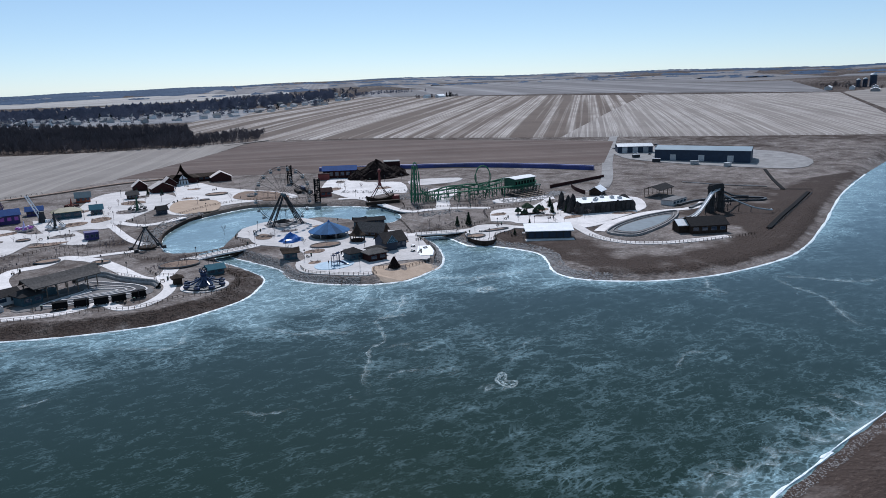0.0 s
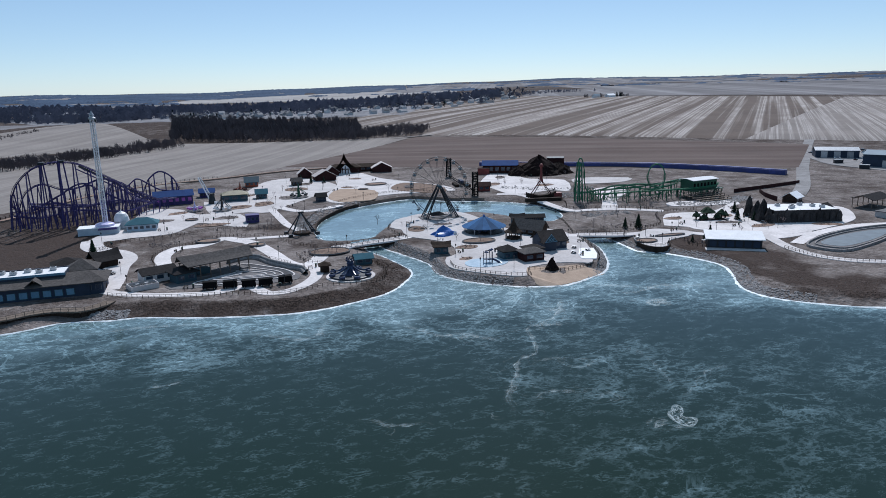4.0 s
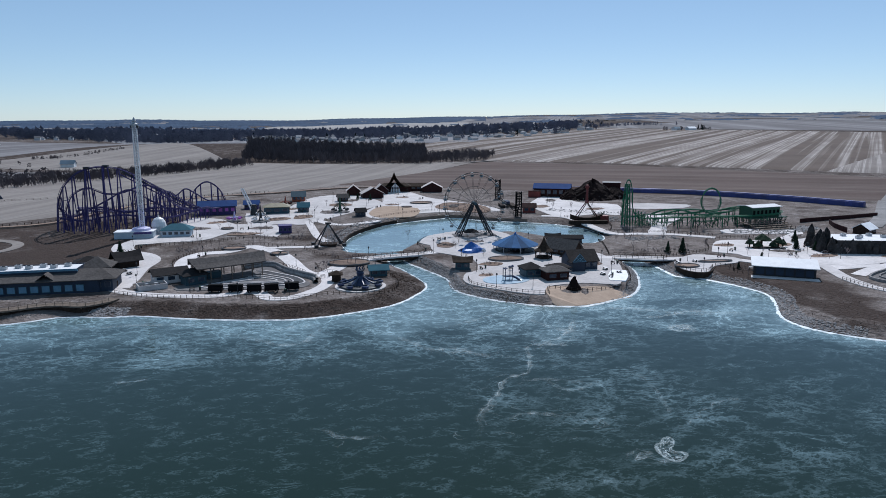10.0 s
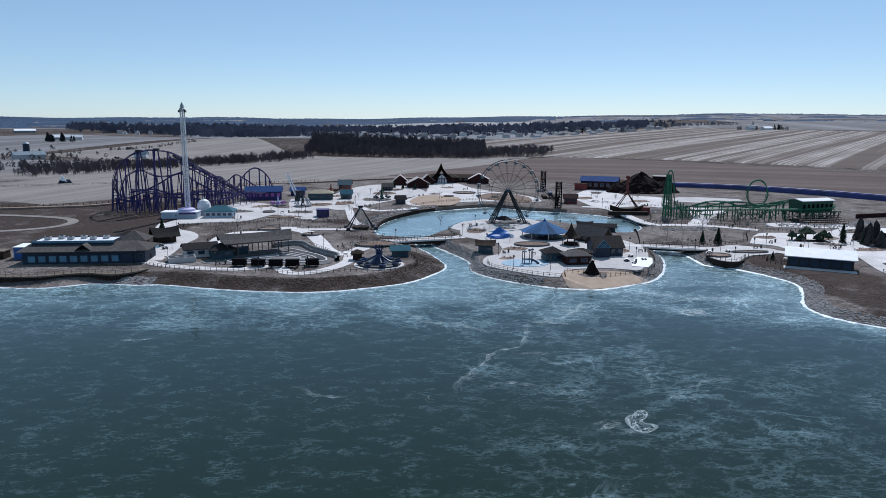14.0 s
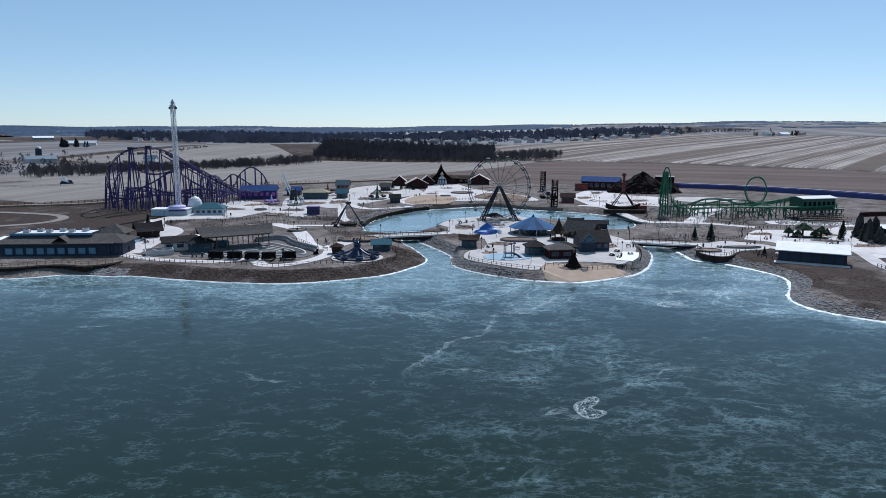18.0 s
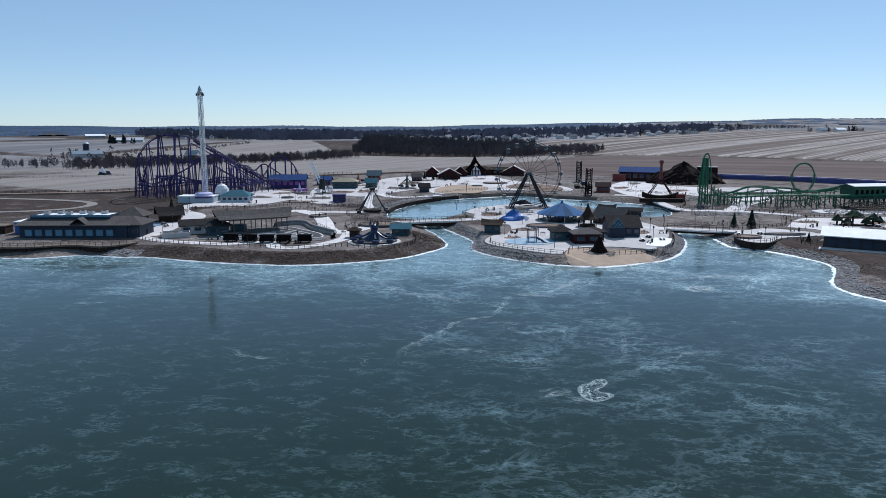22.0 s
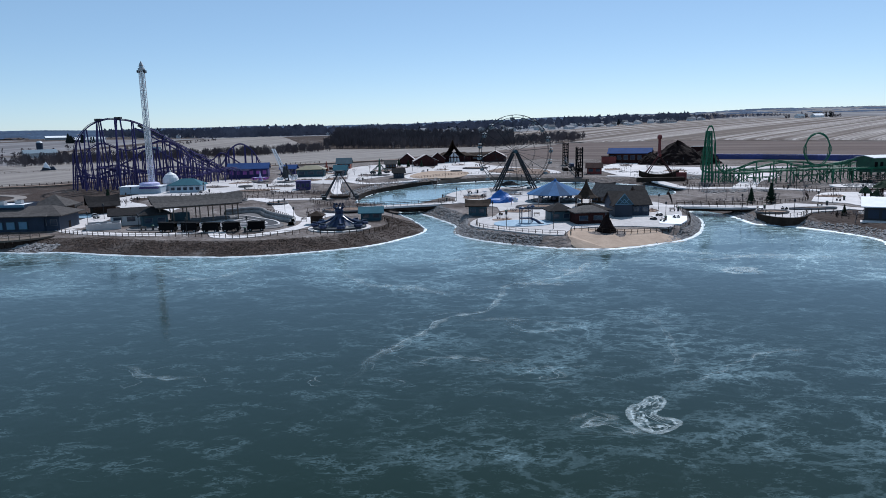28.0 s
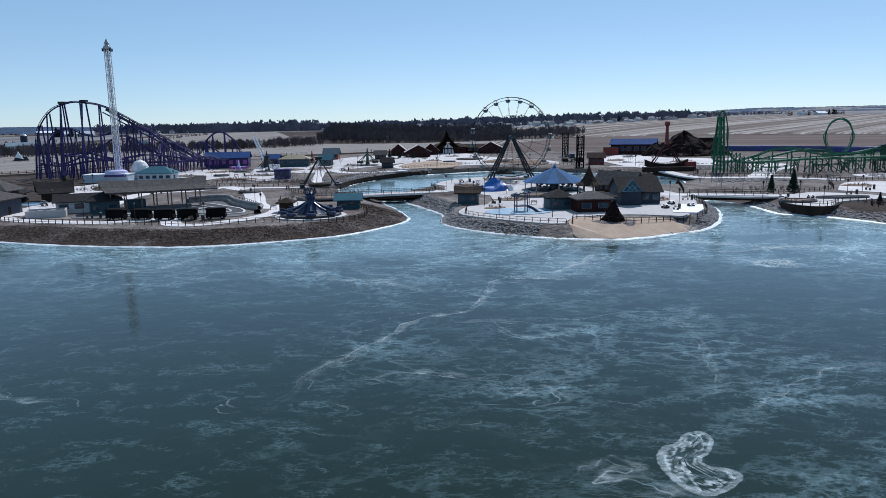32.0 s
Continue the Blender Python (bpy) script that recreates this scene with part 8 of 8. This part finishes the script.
for count, (x, y) in enumerate(lots[:299]):
    m = pose(x, y, gz(x, y), 0, 0, rh_.choice((14, 104, 14, 104, 40)))
    if count < 3:
        protos[count].matrix_basis = m
    else:
        copy_thing(protos[count % 3], m)
for px, py, w, d in ((740, 1310, 24, 12), (712, 1322, 12, 9), (700, 1310, 14, 8), (-573, 941, 26, 10), (-604, 947, 12, 8), (-869, 1366, 40, 16), (-360, 640, 14, 8), (-474, 611, 32, 12)):
    hut("farm_building", px, py, (px * 7) % 60, w, d, 5.0, "gable", 3.4, M_HOUSE if px % 20 else M_WHITE, M_ROOFW if px > 730 or px < -560 else M_WAREROOF, "pale farm building among bare trees", "barn", "farm buildings", door=False)
for px, py, k in ((1527, 722, 0.8), (1512, 731, 0.55), (1498, 738, 0.5), (-503, 663, 0.4)):
    s_ = thing("grain_silo", px, py, 0, "tall dark grain silo beside a farmyard", "silo", "grain silos")
    Build().lathe([(9 * k, -1), (9 * k, 32 * k)], 16).make("drum", M_NAVY, s_)
    Build().lathe([(9.1 * k, 32 * k), (6.5 * k, 36 * k), (0.6, 38 * k)], 16).make("dome", M_STEEL, s_)
for px, py, w, d in ((1490, 640, 46, 14), (1440, 665, 30, 12), (1400, 690, 24, 10), (1330, 600, 34, 16), (1380, 730, 60, 12)):
    hut("farm_building", px, py, 30, w, d, 5.0, "gable", 3.4, M_HOUSE, M_ROOFW, "pale metal-roofed farm building beside the silos", "barn", "farm buildings", door=False)
fields = (
    ([(-1000, 420), (-420, 330), (-330, 560), (-900, 700)], M_FIELD2, "pale mown field in the west"),
    ([(-420, 330), (-250, 330), (-150, 480), (-300, 600)], M_FIELD, "pale field behind the hedgerow"),
    ([(-480, 660), (-330, 600), (-190, 690), (-330, 1080)], M_FIELD, "pale field before the town"),
    ([(-900, 760), (-520, 640), (-400, 1050), (-760, 1300)], M_FIELD2, "dull mown field in the west"),
    ([(-1900, 900), (-980, 760), (-900, 1300), (-1900, 1500)], M_FIELD2, "striped far field in the west"),
    ([(1000, 1600), (2300, 1300), (2900, 2200), (1200, 2700)], M_FIELD2, "striped far field in the east"),
    ([(660, 140), (1500, 200), (2000, 700), (1300, 640)], M_FIELD, "pale field beyond the road"),
    ([(640, 1620), (1300, 680), (1900, 1200), (900, 2100)], M_FIELD2, "pale field on the eastern rise"),
    ([(-430, 2950), (640, 2260), (880, 3050), (-280, 3440)], M_PALEFIELD, "wide pale field behind the town"),
    ([(600, 2900), (2600, 2600), (2900, 3500), (500, 3600)], M_FIELD2, "farthest pale field in the east"),
)
for k, (c, m_, lb) in enumerate(fields):
    field("far_field", c, m_, 0.7 + 0.05 * k, lb, 16)
rq = random.Random(31)
for k in range(34):
    az, r_ = rq.uniform(-30, 62), rq.uniform(2300, 4300)
    w_, d_ = rq.uniform(0.03, 0.09), rq.uniform(0.05, 0.11)
    c = [polar(r_ * (1 + dr), az + da * 57) for da, dr in ((-w_, 0), (w_, 0.01), (w_ * 1.1, d_), (-w_ * 0.8, d_ * 1.1))]
    field("far_field", c, M_FIELD2, 1.6 + 0.04 * k, "pale farm field far off on the plain", 10)


# ---------------- planting beds and small furniture ----------------
def bed(x, y, a, b, rz, seed):
    rnd = random.Random(seed)
    c, s = math.cos(radians(rz)), math.sin(radians(rz))
    poly = []
    for k in range(9):
        t = 2 * math.pi * k / 9
        px, py = a * math.cos(t) * rnd.uniform(0.8, 1.15), b * math.sin(t) * rnd.uniform(0.8, 1.15)
        poly.append((x + px * c - py * s, y + px * s + py * c))
    return draped("planting_bed", poly, M_MULCH if seed % 3 else M_SOIL, 0.33, "brown mulched planting bed set in the paving", "ground", 3)


BEDS = [(-135, 152, 8, 4, 10), (-126, 171, 6, 3, 30), (-108, 134, 8, 3, 10), (-101, 150, 6, 4, 0), (-96, 178, 8, 5, 40), (-82, 184, 7, 5, 60), (-68, 200, 6, 6, 0), (-62, 230, 8, 7, 20), (-90, 216, 5, 3, 30), (-54, 250, 6, 4, 50), (60, 205, 6, 4, 60), (88, 190, 6, 4, 20), (74, 232, 6, 3, 70),
        (104, 74, 5, 3, 0), (130, 72, 5, 4, 30), (150, 88, 7, 3, 40), (132, 47, 8, 2.5, 10), (-6, 52, 5, 3, 0), (8, 46, 4, 2.5, 20), (34, 47, 4, 3, 60), (-17, 92, 6, 4, 80), (-3, 98, 5, 2, 0), (14, 100, 4, 3, 0), (-12, 34, 3, 2, 20), (122, 58, 6, 2.5, -20), (160, 40, 7, 3, -20), (-30, 226, 4, 2.5, 0), (8, 218, 4, 3, 20), (-20, 262, 5, 3, 0)]
for k, b_ in enumerate(BEDS):
    bed(*b_, k)
rs = random.Random(91)
shrub = Build()
for x, y, a, b, rz in BEDS + [(-66, 60, 9, 7, 0), (-150, 98, 7, 5, 0), (72, 66, 16, 6, 0), (86, 30, 8, 5, 0), (-126, 96, 8, 6, 0), (-84, 118, 14, 8, 0)]:
    for _ in range(int(a * b * 0.9) + 4):
        px, py = x + rs.uniform(-0.7, 0.7) * a, y + rs.uniform(-0.7, 0.7) * b
        z, h = gz(px, py) + 0.3, rs.uniform(0.4, 1.3)
        for _ in range(7):
            t = rs.uniform(0, 6.28)
            shrub.add([(px - 0.05, py, z), (px + 0.05, py, z), (px + math.cos(t) * h * 0.5, py + math.sin(t) * h * 0.5, z + h * rs.uniform(0.6, 1))], [(0, 1, 2)])
tagged(shrub.make("bed_shrubs", M_BARK), "leafless low shrubs in the planting beds", "shrubs", kind="stuff")


def bench(x, y, rz):
    ob = thing("park_bench", x, y, rz, "brown slatted park bench on dark legs", "bench", "park benches")
    for k in range(3):
        Build().box(0, -0.2 + 0.2 * k, 0.62, 1.7, 0.15, 0.06).make("slat", M_WOOD, ob)
    for k in range(2):
        Build().box(0, 0.34, 0.8 + 0.2 * k, 1.7, 0.06, 0.14).make("back_slat", M_WOOD, ob)
    for s in (-0.7, 0.7):
        Build().box(s, 0.05, 0.0, 0.1, 0.6, 0.62).make("leg", M_DKSTEEL, ob)
    return ob


def bin_(x, y):
    ob = thing("litter_bin", x, y, 0, "dark round litter bin beside the path", "bin", "litter bins")
    Build().lathe([(0.32, 0.1), (0.36, 1.2)], 10).make("body", M_DKSTEEL, ob)
    Build().lathe([(0.4, 1.2), (0.38, 1.35), (0.12, 1.5)], 10).make("lid", M_DKGREEN, ob)
    return ob


def picnic(x, y, rz):
    ob = thing("picnic_table", x, y, rz, "grey steel picnic table with fixed benches", "table", "picnic tables")
    Build().box(0, 0, 0.95, 1.9, 0.8, 0.07).make("tabletop", M_STEEL, ob)
    for s in (-0.75, 0.75):
        Build().box(0, s, 0.6, 1.9, 0.3, 0.06).make("seat", M_STEEL, ob)
    for s in (-0.6, 0.6):
        Build().box(s, 0, 0.1, 0.1, 1.5, 0.5).make("leg", M_DKSTEEL, ob)
        Build().box(s, 0, 0.55, 0.1, 0.5, 0.4).make("leg", M_DKSTEEL, ob)
    return ob


rb = random.Random(17)
b0, n0, p0 = bench(-132, 36, 20), bin_(-130, 38), picnic(-146, 52, 10)
for x, y in ((-112, 26), (-84, 18), (-70, 40), (-90, 82), (-120, 84), (-150, 104), (-130, 128), (-110, 146), (-30, 80), (-12, 44), (0, 40), (30, 24), (40, 44), (18, 94), (-18, 104), (66, 44), (88, 50), (100, 62), (120, 50), (136, 66), (100, 100), (84, 170), (92, 226), (-40, 216), (-10, 250), (-24, 276), (-70, 170), (-86, 200)):
    copy_thing(b0, pose(x + rb.uniform(-1, 1), y + rb.uniform(-1, 1), gz(x, y) + 0.12, 0, 0, rb.uniform(0, 360)))
    copy_thing(n0, pose(x + 2.5, y + 1.2, gz(x, y) + 0.12))
for x, y in ((-142, 60), (-150, 50), (-147, 47), (-139, 55), (2, 36), (18, 38), (34, 36), (37, 30), (30, 28), (88, 28), (100, 22), (124, 62), (130, 58), (136, 52), (66, 42), (74, 44)):
    copy_thing(p0, pose(x, y, gz(x, y) + 0.12, 0, 0, rb.uniform(0, 360)))
draped("court", [(34, 17), (38, 24), (41, 33), (36, 35), (31, 26), (29, 19)], M_ROOFW, 0.36, "white painted court near the island's tip", "pavement", 1)
